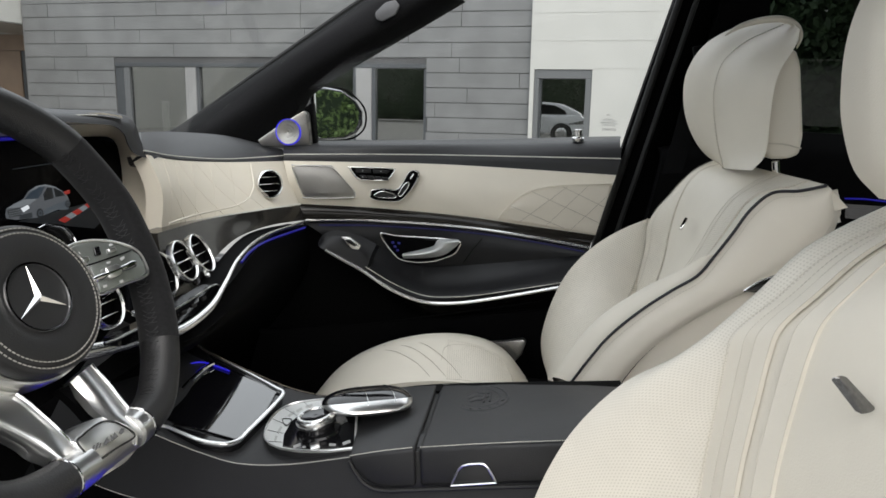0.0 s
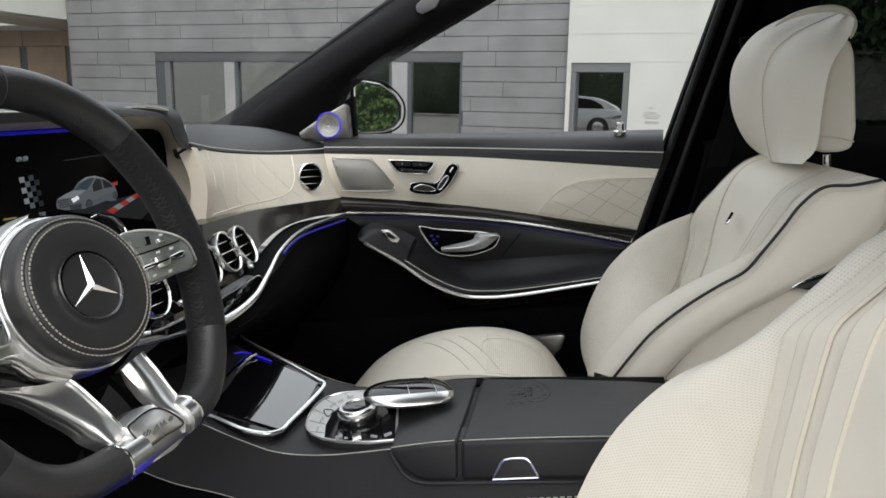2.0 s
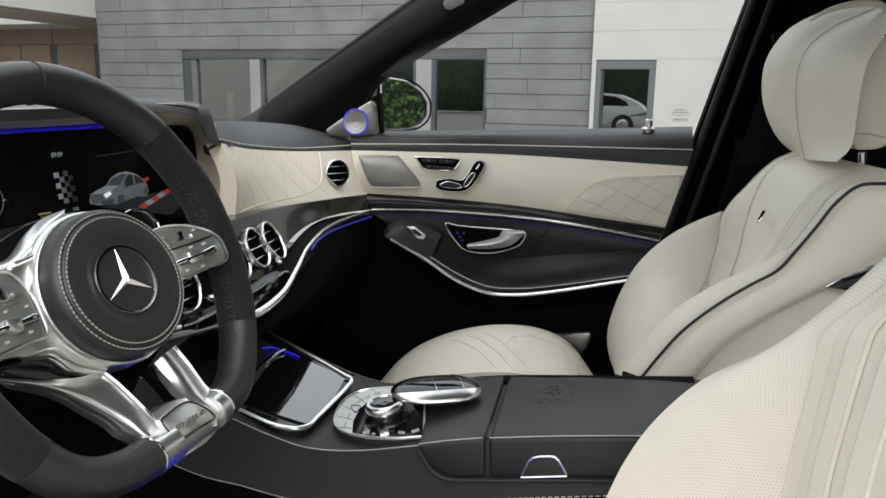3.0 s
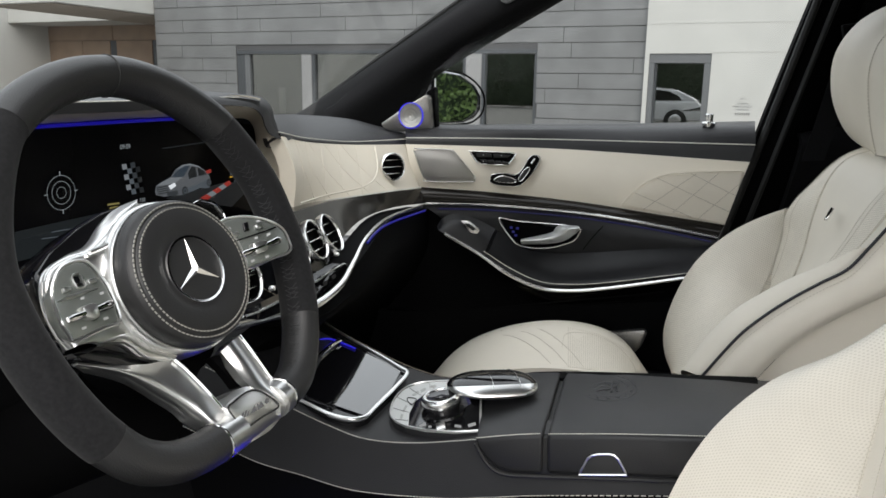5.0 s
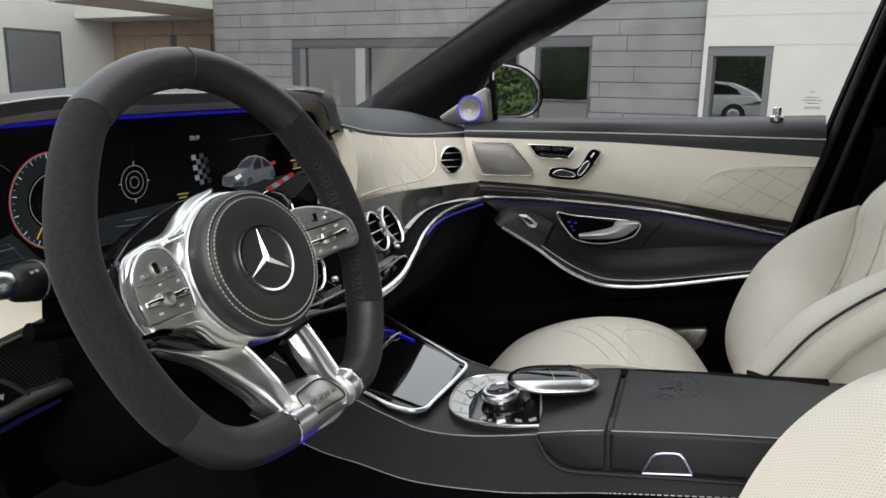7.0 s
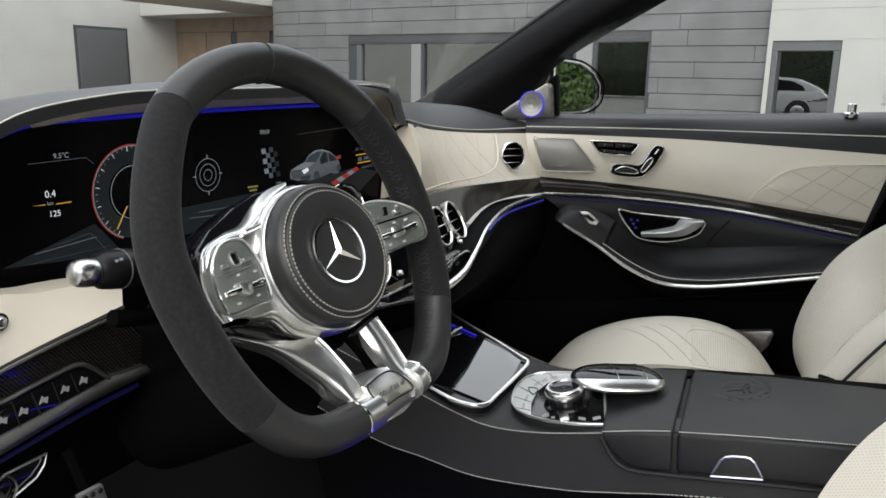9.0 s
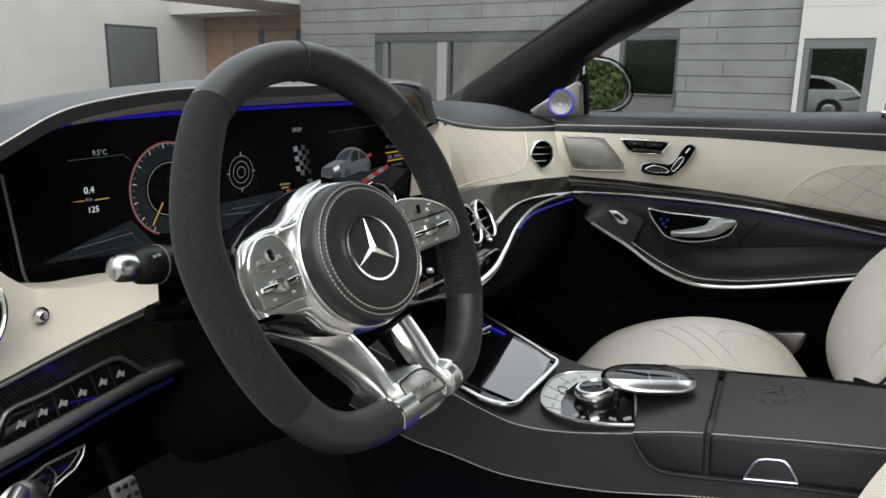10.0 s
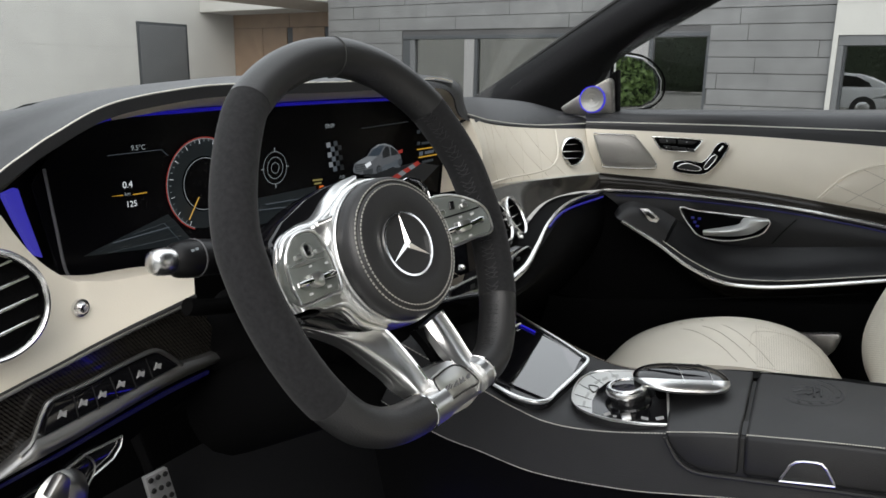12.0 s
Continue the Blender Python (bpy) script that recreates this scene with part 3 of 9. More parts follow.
SEATKEY = [(-0.4680, 1.7075, 0.8157), (-0.4647, 1.7080, 0.8262), (-0.4407, 1.7150, 0.8293), (-0.4115, 1.7231, 0.8273), (-0.3957, 1.7274, 0.8430), (-0.3818, 1.7289, 0.8681), (-0.3703, 1.7315, 0.8734), (-0.3599, 1.7336, 0.8682), (-0.3621, 1.7345, 0.8546), (-0.3770, 1.7319, 0.8284), (-0.3950, 1.7293, 0.8074), (-0.4108, 1.7258, 0.8000), (-0.4504, 1.7133, 0.8021), (-0.4681, 1.7078, 0.8094)]
ctl = part("seat_adjuster", prism(spline(SEATKEY, 56, True), (0, 0.014, 0)), SOFT, upper, "black seat-shaped adjuster switch")
part("adjuster_rim", tube([Vector(p) + Vector((0, -0.0008, 0)) for p in SEATKEY], 0.0009, 70, 6, True), CHROME, ctl)
part("cushion_key", prism(spline([(-0.4584, 1.7055, 0.8158), (-0.4427, 1.7103, 0.8231), (-0.4197, 1.7164, 0.8200), (-0.4094, 1.7198, 0.8127), (-0.4188, 1.7169, 0.8085), (-0.4511, 1.7078, 0.8106)], 30, True), (0, 0.006, 0), 0.001), RUBBER, ctl)
part("cushion_edge", tube([(-0.4583, 1.7042, 0.8158), (-0.4415, 1.7089, 0.8242), (-0.4197, 1.7164, 0.8200), (-0.4094, 1.7198, 0.8127), (-0.4188, 1.7169, 0.8085), (-0.4501, 1.7077, 0.8106)], 0.0011, 40, 6, True), CHROME, ctl)
part("backrest_key", prism(spline([(-0.4041, 1.7204, 0.8180), (-0.3924, 1.7236, 0.8389), (-0.3819, 1.7249, 0.8463), (-0.3809, 1.7253, 0.8379), (-0.3926, 1.7246, 0.8190), (-0.4000, 1.7230, 0.8127)], 30, True), (0, 0.006, 0), 0.001), RUBBER, ctl)
part("backrest_edge", tube([(-0.4041, 1.7204, 0.8180), (-0.3923, 1.7223, 0.8389), (-0.3819, 1.7249, 0.8463), (-0.3809, 1.7253, 0.8379), (-0.3926, 1.7233, 0.8190), (-0.3999, 1.7217, 0.8127)], 0.0011, 40, 6, True), CHROME, ctl)
part("headrest_key", tube([(-0.3765, 1.7253, 0.8546), (-0.3691, 1.7267, 0.8661)], 0.0022, 12, 10), CHROME, ctl)
pin_at = Vector([(0.0067, 1.7939, 0.9427)][0]) + Vector((0, 0, 0.013))
pin = thing("lock_pin", "chrome door lock pin on the black sill", "lock pin")
part("collar", revolve([(0.004, 0.004), (0.013, 0.003), (0.015, 0.0), (0.013, -0.006)], Matrix.Translation(pin_at)), CHROME, pin)
part("plunger", revolve([(0.0001, 0.021), (0.0075, 0.021), (0.009, 0.019), (0.0085, 0.0), (0.007, -0.012)], Matrix.Translation(pin_at)), CHROME, pin)
tri = part("mirror_triangle", prism([(-0.7312, 1.6698, 0.9374), (-0.6787, 1.6920, 0.9772), (-0.6315, 1.7112, 1.0075), (-0.6244, 1.7150, 0.9991), (-0.6194, 1.7211, 0.9258), (-0.6850, 1.6929, 0.9195), (-0.7222, 1.6749, 0.9238)], (0, 0.03, 0), 0.004), GRILLE, door, "brushed metal tweeter housing")
tw = Vector([(-0.6555, 1.6758, 0.9585)][0])
TWM = Matrix.Translation(tw) @ Matrix.Rotation(radians(90), 4, "X")
part("tweeter_cone", revolve([(0.0001, 0.002), (0.004, 0.0045), (0.0045, 0.003), (0.012, 0.004), (0.0125, 0.003), (0.019, 0.0045), (0.0195, 0.0035), (0.0275, 0.005), (0.029, -0.002)], TWM), GRILLE, tri, "ringed metal tweeter grille")
part("tweeter_halo", revolve([(0.0290, 0.0), (0.0290, 0.0045), (0.0302, 0.0045), (0.0302, 0.0)], TWM), BLUEGLOW, tri, "blue glowing ring")
part("triangle_edge", prism([(-0.6368, 1.7281, 1.0127), (-0.6200, 1.7351, 1.0263), (-0.6155, 1.7428, 0.9245), (-0.6260, 1.7386, 0.9214)], (0, 0.03, 0), 0.003), SOFT, door)
GL = [(-0.6725, 1.8009, 0.9004), (0.1106, 1.8757, 0.9474), (0.2122, 1.8469, 1.2832), (-0.3777, 1.8824, 1.2817), (-0.6431, 1.8026, 1.0642)]
pane = tagged(part("window_1", prism([Vector(p) for p in GL], (0, 0.004, 0)), GLASS, smooth=False), "clear passenger side window glass", "window", kind="structure")
pane.visible_shadow = False
MARK_A, MARK_B = [Vector(p) for p in [(0.0763, 1.8685, 1.0096), (0.0795, 1.8702, 0.9754)]]
mark = thing("window_mark", "small pale maker's mark etched on side glass", "marking")
for y0, w in ((172, 8), (181, 22), (186, 34), (191, 26)):
    a = MARK_A.lerp(MARK_B, (y0 - 172) / 27)
    part("mark_bar", block(a - Vector((w * 0.0006, 0.001, 0.0009)), a + Vector((w * 0.0006, 0.0, 0.0009))), ETCH, mark, smooth=False)
for k in range(7):
    a = MARK_B + Vector((-0.014 + 0.0047 * k, 0, 0))
    part("code_bar", block(a - Vector((0.0009, 0.001, 0.003)), a + Vector((0.0009, 0.0, 0.003))), KEYGREY, mark, smooth=False)

# ---- pillars, belt ----
PA = part("windshield_pillar", sheet([[(-1.2012, 1.9776, 0.9189), (-1.1024, 1.9675, 0.9456), (-0.8347, 1.9351, 1.1017), (-0.6095, 1.9077, 1.2372), (-0.4777, 1.8917, 1.3142)], [(-1.0484, 1.8824, 0.9215), (-0.9035, 1.8659, 1.0007), (-0.7051, 1.8418, 1.1364), (-0.5274, 1.8216, 1.2325), (-0.4053, 1.8077, 1.2994)], [(-0.9456, 1.8474, 0.9158), (-0.7922, 1.8292, 1.0168), (-0.6353, 1.8109, 1.1147), (-0.4379, 1.7889, 1.2207), (-0.3478, 1.7787, 1.2723)], [(-0.8157, 1.8905, 0.9136), (-0.7166, 1.8775, 0.9944), (-0.6528, 1.8680, 1.0656), (-0.3627, 1.8345, 1.2243), (-0.2770, 1.8247, 1.2708)]], 40, 14, (0.0, 0.05, 0.0)), PILLAR)
tagged(PA, "black suede-covered windscreen pillar", "pillar", kind="structure")
part("pillar_seal", tube([(-1.1783, 1.9889, 0.9288), (-1.0994, 1.9810, 0.9466), (-0.8402, 1.9490, 1.1050), (-0.6135, 1.9211, 1.2428), (-0.4804, 1.9049, 1.3199)], 0.007, 40, 8), RUBBER, PA)
part("grab_cover", prism([Vector(p) + Vector((0, -0.004, 0)) for p in [(-0.4777, 1.7848, 1.2364), (-0.4520, 1.7814, 1.2589), (-0.4276, 1.7792, 1.2638), (-0.4172, 1.7790, 1.2513), (-0.4280, 1.7811, 1.2308), (-0.4610, 1.7845, 1.2166), (-0.4747, 1.7853, 1.2219)]], (0, 0.01, 0), 0.003), KEYGREY, PA, "grey oval airbag badge")
PB = part("centre_pillar", sheet([[(0.0435, 1.8074, 0.6513), (0.1091, 1.7857, 0.9379), (0.1968, 1.7603, 1.2567), (0.2327, 1.7504, 1.3801)], [(0.0887, 1.7905, 0.6568), (0.1436, 1.7722, 0.9012), (0.2294, 1.7452, 1.2540), (0.2640, 1.7354, 1.3771)], [(0.2023, 1.8198, 0.6571), (0.2227, 1.8048, 0.8877), (0.3043, 1.7766, 1.2582), (0.3434, 1.7662, 1.3813)]], 30, 10, (0, 0.06, 0)), SOFT)
tagged(PB, "black trimmed centre door pillar", "pillar", kind="structure")
part("door_seal", tube([(0.0524, 1.7855, 0.6836), (0.1189, 1.7663, 0.9268), (0.2014, 1.7419, 1.2421), (0.2313, 1.7331, 1.3546)], 0.008, 40, 8), RUBBER, PB)
part("door_seal", tube([(0.1035, 1.7723, 0.7294), (0.1533, 1.7574, 0.9219), (0.2390, 1.7319, 1.2526), (0.2619, 1.7250, 1.3419)], 0.006, 40, 8), RUBBER, PB)
belt_ob = thing("seat_belt", "black webbing seat belt hanging beside pillar", "seat belt")
part("webbing", sheet([[(0.2435, 1.6630, 1.1382), (0.2224, 1.6686, 1.0642), (0.2024, 1.6759, 0.9574), (0.1675, 1.6872, 0.7974), (0.1378, 1.6945, 0.7056)], [(0.2672, 1.6612, 1.1381), (0.2551, 1.6661, 1.0642), (0.2422, 1.6728, 0.9585), (0.2087, 1.6839, 0.7989), (0.1742, 1.6915, 0.7082)]], 24, 3, (0, 0.002, 0)), WEBBING, belt_ob)
part("belt_guide", prism([(0.2284, 1.6572, 1.1542), (0.2737, 1.6533, 1.1599), (0.2820, 1.6548, 1.1210), (0.2396, 1.6587, 1.1092)], (0, 0.02, 0), 0.004), SOFT, belt_ob)
rear = thing("rear_door", "dark rear door panel behind the front seats", "car door")
part("rear_belt", sheet([[(0.1859, 1.7284, 0.9407), (0.3343, 1.7147, 0.9716), (0.4660, 1.7035, 0.9839), (0.5528, 1.6966, 0.9811), (0.7575, 1.6801, 0.9824)], [(0.1839, 1.6806, 0.8965), (0.3309, 1.6685, 0.9084), (0.4603, 1.6578, 0.9191), (0.5448, 1.6512, 0.9195), (0.7462, 1.6356, 0.9175)], [(0.1401, 1.6964, 0.6664), (0.3491, 1.6772, 0.7199), (0.4775, 1.6647, 0.7653), (0.5845, 1.6561, 0.7716), (0.7667, 1.6413, 0.7817)]], 16, 8, (0, 0.05, 0)), SOFT, rear)
part("rear_ambient", tube([(0.5505, 1.6482, 0.8527), (0.5921, 1.6450, 0.8530), (0.6547, 1.6403, 0.8485), (0.7540, 1.6326, 0.8484)], 0.002, 20, 6), BLUELINE, rear)
part("rear_trim", sheet([[(0.5527, 1.6486, 0.8417), (0.6145, 1.6439, 0.8402), (0.7552, 1.6331, 0.8374)], [(0.5538, 1.6439, 0.8128), (0.6166, 1.6392, 0.8104), (0.7573, 1.6284, 0.8088)]], 12, 4, (0, 0.02, 0)), CARBON, rear)
part("rear_lower", block((0.5619, 1.7135, 0.2041), (1.4546, 1.7277, 0.8550), 0.02), SOFT, rear)
QP = part("rear_pillar", sheet([[(0.3841, 1.7202, 1.2500), (0.3948, 1.7270, 1.1134), (0.3958, 1.7349, 0.9716)], [(0.3056, 1.7228, 1.3185), (0.2764, 1.7328, 1.1832), (0.2040, 1.7550, 0.8914)]], 12, 6, (0, 0.05, 0)), SOFT)
tagged(QP, "black trim of the rear door frame", "pillar", kind="structure")
rg = tagged(part("window_5", prism([(0.3518, 1.7924, 1.3523), (0.7449, 1.7597, 1.3403), (0.8022, 1.7763, 0.9731), (0.3918, 1.8122, 0.9559)], (0, 0.004, 0)), TINTED, smooth=False), "dark tinted rear side window glass", "window", kind="structure")
rg.visible_shadow = False

# ---- mirror ----
mir = thing("side_mirror", "door mirror with dark housing and green reflection", "mirror")
MO = [(-0.7369, 2.0783, 1.0678), (-0.7172, 2.1308, 1.0724), (-0.6878, 2.2080, 1.0651), (-0.6633, 2.2737, 1.0377), (-0.6490, 2.3082, 1.0021), (-0.6495, 2.3071, 0.9575), (-0.6614, 2.2737, 0.9310), (-0.6819, 2.2203, 0.9181), (-0.7257, 2.1051, 0.9181), (-0.7360, 2.0801, 0.9282)]
part("housing", prism([Vector(p) for p in MO], (-0.05, 0.035, 0), 0.012, 3), PAINT, mir)
part("housing_rim", tube([Vector(p) + Vector((0.004, -0.004, 0)) for p in MO], 0.003, 60, 8, True), SOFT, mir)
part("mirror_glass", prism([Vector(p) + Vector((0.006, -0.006, 0)) for p in [(-0.7342, 2.0857, 1.0581), (-0.7173, 2.1313, 1.0648), (-0.6918, 2.1976, 1.0563), (-0.6728, 2.2461, 1.0321), (-0.6616, 2.2748, 0.9989), (-0.6630, 2.2703, 0.9611), (-0.6710, 2.2493, 0.9412), (-0.6876, 2.2072, 0.9282), (-0.7266, 2.1047, 0.9258), (-0.7331, 2.0879, 0.9347)]], (-0.006, 0.004, 0)), MIRROR, mir, "reflecting mirror glass", smooth=False)
part("foot", tube([tuple(Vector([(-0.6316, 1.7483, 0.9433)][0])), tuple(Vector(MO[9]) + Vector((-0.01, 0, 0.0)))], 0.014, 8, 10), PAINT, mir)

# ---- dashboard ----
dash = thing("dashboard", "cream and black leather dashboard with dark glossy trim", "dashboard")
top = part("top_pad", sheet([[(-0.7676, 1.2459, 0.9692), (-0.8404, 1.4904, 0.9604), (-0.8188, 1.6784, 0.9466), (-0.7824, 1.8072, 0.9222)], [(-0.7313, 1.1865, 0.9597), (-0.7813, 1.4017, 0.9479), (-0.7568, 1.5730, 0.9331), (-0.6861, 1.7217, 0.9129)], [(-0.6915, 1.1280, 0.9455), (-0.7118, 1.2677, 0.9282), (-0.7113, 1.4719, 0.9086), (-0.6667, 1.6697, 0.8948)], [(-0.6876, 1.1280, 0.9386), (-0.7038, 1.2559, 0.9203), (-0.7063, 1.4596, 0.9026), (-0.6642, 1.6634, 0.8896)]], 36, 12, (-0.03, 0, -0.02)), BLACK, dash)
part("top_seam", tube([(-0.6902, 1.1245, 0.9455), (-0.7083, 1.2617, 0.9272), (-0.7100, 1.4682, 0.9086), (-0.6653, 1.6666, 0.9042)], 0.0012, 50, 6), STITCH, top)
part("windscreen_shelf", sheet([[(-0.8509, 0.2665, 0.8777), (-0.8916, 0.6543, 0.9078), (-0.8565, 1.1947, 0.9155), (-0.8165, 1.5539, 0.8957), (-0.7644, 1.8342, 0.8867)], [(-0.9531, 0.2678, 0.8680), (-1.0392, 0.6592, 0.8787), (-1.1085, 1.2098, 0.8688), (-1.1333, 1.5778, 0.8517), (-1.0849, 1.9176, 0.8348)]], 24, 8, (0, 0, -0.02)), SOFT, dash)
FTOP = [(-0.6876, 1.1280, 0.9386), (-0.7038, 1.2559, 0.9203), (-0.7063, 1.4596, 0.9026), (-0.6642, 1.6633, 0.8917)]
FMID = [(-0.6576, 1.1172, 0.8818), (-0.6784, 1.2448, 0.8686), (-0.6749, 1.4476, 0.8538), (-0.6475, 1.6581, 0.8438)]
FLOW = [(-0.6570, 1.1080, 0.8190), (-0.6621, 1.2342, 0.8170), (-0.6445, 1.4355, 0.8072), (-0.6266, 1.6527, 0.7948)]
fascia = part("fascia", sheet([FTOP, FMID, FLOW], 40, 14, (-0.03, 0, 0)), CREAM, dash, "cream leather passenger fascia")
FT, FM, FB = spline(FTOP, 41), spline(FMID, 41), spline(FLOW, 41)
for k in range(5, 30, 5):
    for path in ([FT[k + 2], FM[k], FB[k - 2]], [FT[k - 2], FM[k + 1], FB[k + 5]]):
        part("quilt_stitch", tube([p + Vector((0.0004, -0.0002, 0)) for p in path], 0.0004, 20, 5), CREAM, fascia)
part("panel_seam", tube([Vector(p) + Vector((0.003, -0.001, 0)) for p in [(-0.6457, 1.1070, 0.8309), (-0.6584, 1.2278, 0.8281), (-0.6491, 1.3866, 0.8277), (-0.6538, 1.4586, 0.8497), (-0.6847, 1.5200, 0.8957)]], 0.0016, 40, 6), CREAM, fascia)
part("fascia_edge", tube([Vector(p) + Vector((0.004, 0, -0.001)) for p in FLOW], 0.0025, 50, 6), STITCH, fascia)
BAND_LOW = [(-0.5673, 0.9631, 0.7156), (-0.5839, 1.0737, 0.7330), (-0.5898, 1.1405, 0.7624), (-0.6186, 1.3036, 0.7743), (-0.6204, 1.4721, 0.7726), (-0.6065, 1.6467, 0.7584)]
part("trim_band", sheet([[(-0.6308, 1.0506, 0.8245), (-0.6372, 1.1408, 0.8223), (-0.6449, 1.2216, 0.8184), (-0.6461, 1.3392, 0.8116), (-0.6335, 1.4715, 0.8044), (-0.6243, 1.6500, 0.7938)], [(-0.5988, 1.0065, 0.7732), (-0.6104, 1.1070, 0.7819), (-0.6166, 1.1866, 0.7896), (-0.6353, 1.3275, 0.7927), (-0.6274, 1.4718, 0.7890), (-0.6147, 1.6464, 0.7762)], BAND_LOW], 40, 10, (-0.03, 0, 0)), CARBON, dash, "glossy dark trim sweeping across dashboard")
STRIP = [(-0.6154, 0.7523, 0.7218), (-0.5903, 0.8354, 0.7114), (-0.5665, 0.8877, 0.7107), (-0.5405, 0.9405, 0.7081), (-0.5310, 1.0161, 0.7219), (-0.5365, 1.0821, 0.7451), (-0.5478, 1.1608, 0.7701), (-0.5755, 1.3365, 0.7758), (-0.6098, 1.6471, 0.7542)]
part("metal_strip", taper(spline(STRIP, 70), [0.0115 - 0.0085 * min(1, k / 48) for k in range(70)], 12), CHROME, dash, "satin metal strip along lower dashboard")
part("ambient_strip", tube([Vector(p) + Vector((0.003, -0.008, -0.005)) for p in [(-0.5611, 1.1962, 0.7600), (-0.5686, 1.2541, 0.7682), (-0.5802, 1.3609, 0.7680), (-0.6048, 1.6343, 0.7494)]], 0.0022, 40, 6), BLUELINE, dash, "blue ambient light line")
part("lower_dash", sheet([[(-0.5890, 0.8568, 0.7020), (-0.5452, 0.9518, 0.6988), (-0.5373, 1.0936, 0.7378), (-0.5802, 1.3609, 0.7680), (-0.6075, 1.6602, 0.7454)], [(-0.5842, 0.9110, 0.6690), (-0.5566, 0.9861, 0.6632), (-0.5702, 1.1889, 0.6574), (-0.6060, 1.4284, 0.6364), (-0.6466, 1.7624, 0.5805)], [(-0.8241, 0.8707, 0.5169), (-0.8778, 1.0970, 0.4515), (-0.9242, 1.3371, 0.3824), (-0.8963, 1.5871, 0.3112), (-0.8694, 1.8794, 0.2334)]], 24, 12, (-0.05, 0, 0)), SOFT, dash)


def vent(at, r, yaw, tilt, slats=3, roll=0, deep=0.007):
    m = Matrix.Translation(at) @ Matrix.Rotation(radians(yaw), 4, "Z") @ Matrix.Rotation(radians(90 - tilt), 4, "Y") @ Matrix.Rotation(radians(roll), 4, "Z")
    v = part("air_vent", revolve([(r * 0.91, -0.001), (r * 0.93, 0.003), (r * 0.97, 0.0045), (r * 1.01, 0.0035), (r * 1.035, 0.0), (r * 1.03, -0.007)], m), CHROME, dash, "round air vent with chrome ring")
    part("vent_bore", revolve([(0.0001, -0.010), (r * 0.9, -0.010), (r * 0.905, 0.001)], m), SOFT, v)
    for k in range(slats):
        h = (k - (slats - 1) / 2) * r * 1.5 / slats
        w = math.sqrt(r * r - h * h) * 0.86
        part("slat", revolve_bar(m, h, w, r, deep), CHROME, v)
    return v


def revolve_bar(m, h, w, r, deep):
    bm = block((-h - r * 0.035, -w, -0.002 - deep), (-h + r * 0.035, w, -0.002), 0.0008, 1)
    bmesh.ops.transform(bm, matrix=m, verts=bm.verts[:])
    return bm


for at, r, yaw, tilt in ((Vector((-0.6570, 1.5390, 0.8521)), 0.030, -36, 5), (Vector((-0.586, 1.092, 0.788)), 0.0330, 8, 28), (Vector((-0.584, 1.034, 0.788)), 0.0325, 5, 25), (Vector((-0.588, 0.981, 0.780)), 0.0325, 5, 22), (Vector((-0.588, 0.842, 0.772)), 0.0325, 2, 20)):
    vent(at + Vector((0.012, -0.008, 0)) if yaw < -20 else at + Vector((0.006, -0.004, 0)), r, yaw, tilt)
part("vent_knob", revolve([(0.0001, 0.006), (0.004, 0.005), (0.005, 0.0)], Matrix.Translation(Vector([(-0.6972, 1.5869, 0.8188)][0]) + Vector((0.012, -0.010, 0))) @ Matrix.Rotation(radians(60), 4, "Y"), 16), CHROME, dash)
for c in ([(-0.5716, 1.0723, 0.7568)], [(-0.5738, 0.8741, 0.7495)]):
    part("vent_knob", revolve([(0.0001, 0.008), (0.003, 0.0075), (0.0042, 0.005), (0.0042, 0.0)], Matrix.Translation(Vector(c[0]) + Vector((0.006, 0, 0))) @ Matrix.Rotation(radians(80), 4, "Y"), 16), CHROME, dash)
clim = part("climate_panel", sheet([[(-0.5480, 0.8065, 0.7372), (-0.5480, 0.8364, 0.7370), (-0.5480, 0.9478, 0.7372), (-0.5480, 1.0432, 0.7433), (-0.5480, 1.0758, 0.7419), (-0.5480, 1.0927, 0.7286)], [(-0.5450, 0.8033, 0.7283), (-0.5450, 0.8302, 0.7242), (-0.5450, 0.9483, 0.7156), (-0.5450, 1.0259, 0.7192), (-0.5450, 1.0680, 0.7229), (-0.5450, 1.0904, 0.7275)]], 30, 4, (-0.02, 0, 0)), PIANO, dash, "row of black climate keys")
part("climate_rim", tube([(-0.5460, 0.7769, 0.7408), (-0.5460, 0.8035, 0.7383), (-0.5460, 0.8333, 0.7381), (-0.5460, 0.9443, 0.7383), (-0.5460, 1.0393, 0.7443), (-0.5460, 1.0679, 0.7439), (-0.5460, 1.0886, 0.7297)], 0.0016, 50, 6), CHROME, clim)
for k in range(6):
    p = spline([(-0.5445, 0.8375, 0.7279), (-0.5445, 0.9484, 0.7265), (-0.5445, 1.0545, 0.7363)], 8)[k + 1]
    part("climate_key", block(p - Vector((0.001, 0.006, 0.003)), p + Vector((0.001, 0.006, 0.003)), 0.0006, 1), RUBBER, clim)

# screen and its hood
def screen_x(y):
    return -0.785 + 0.05 * (y - 0.85)


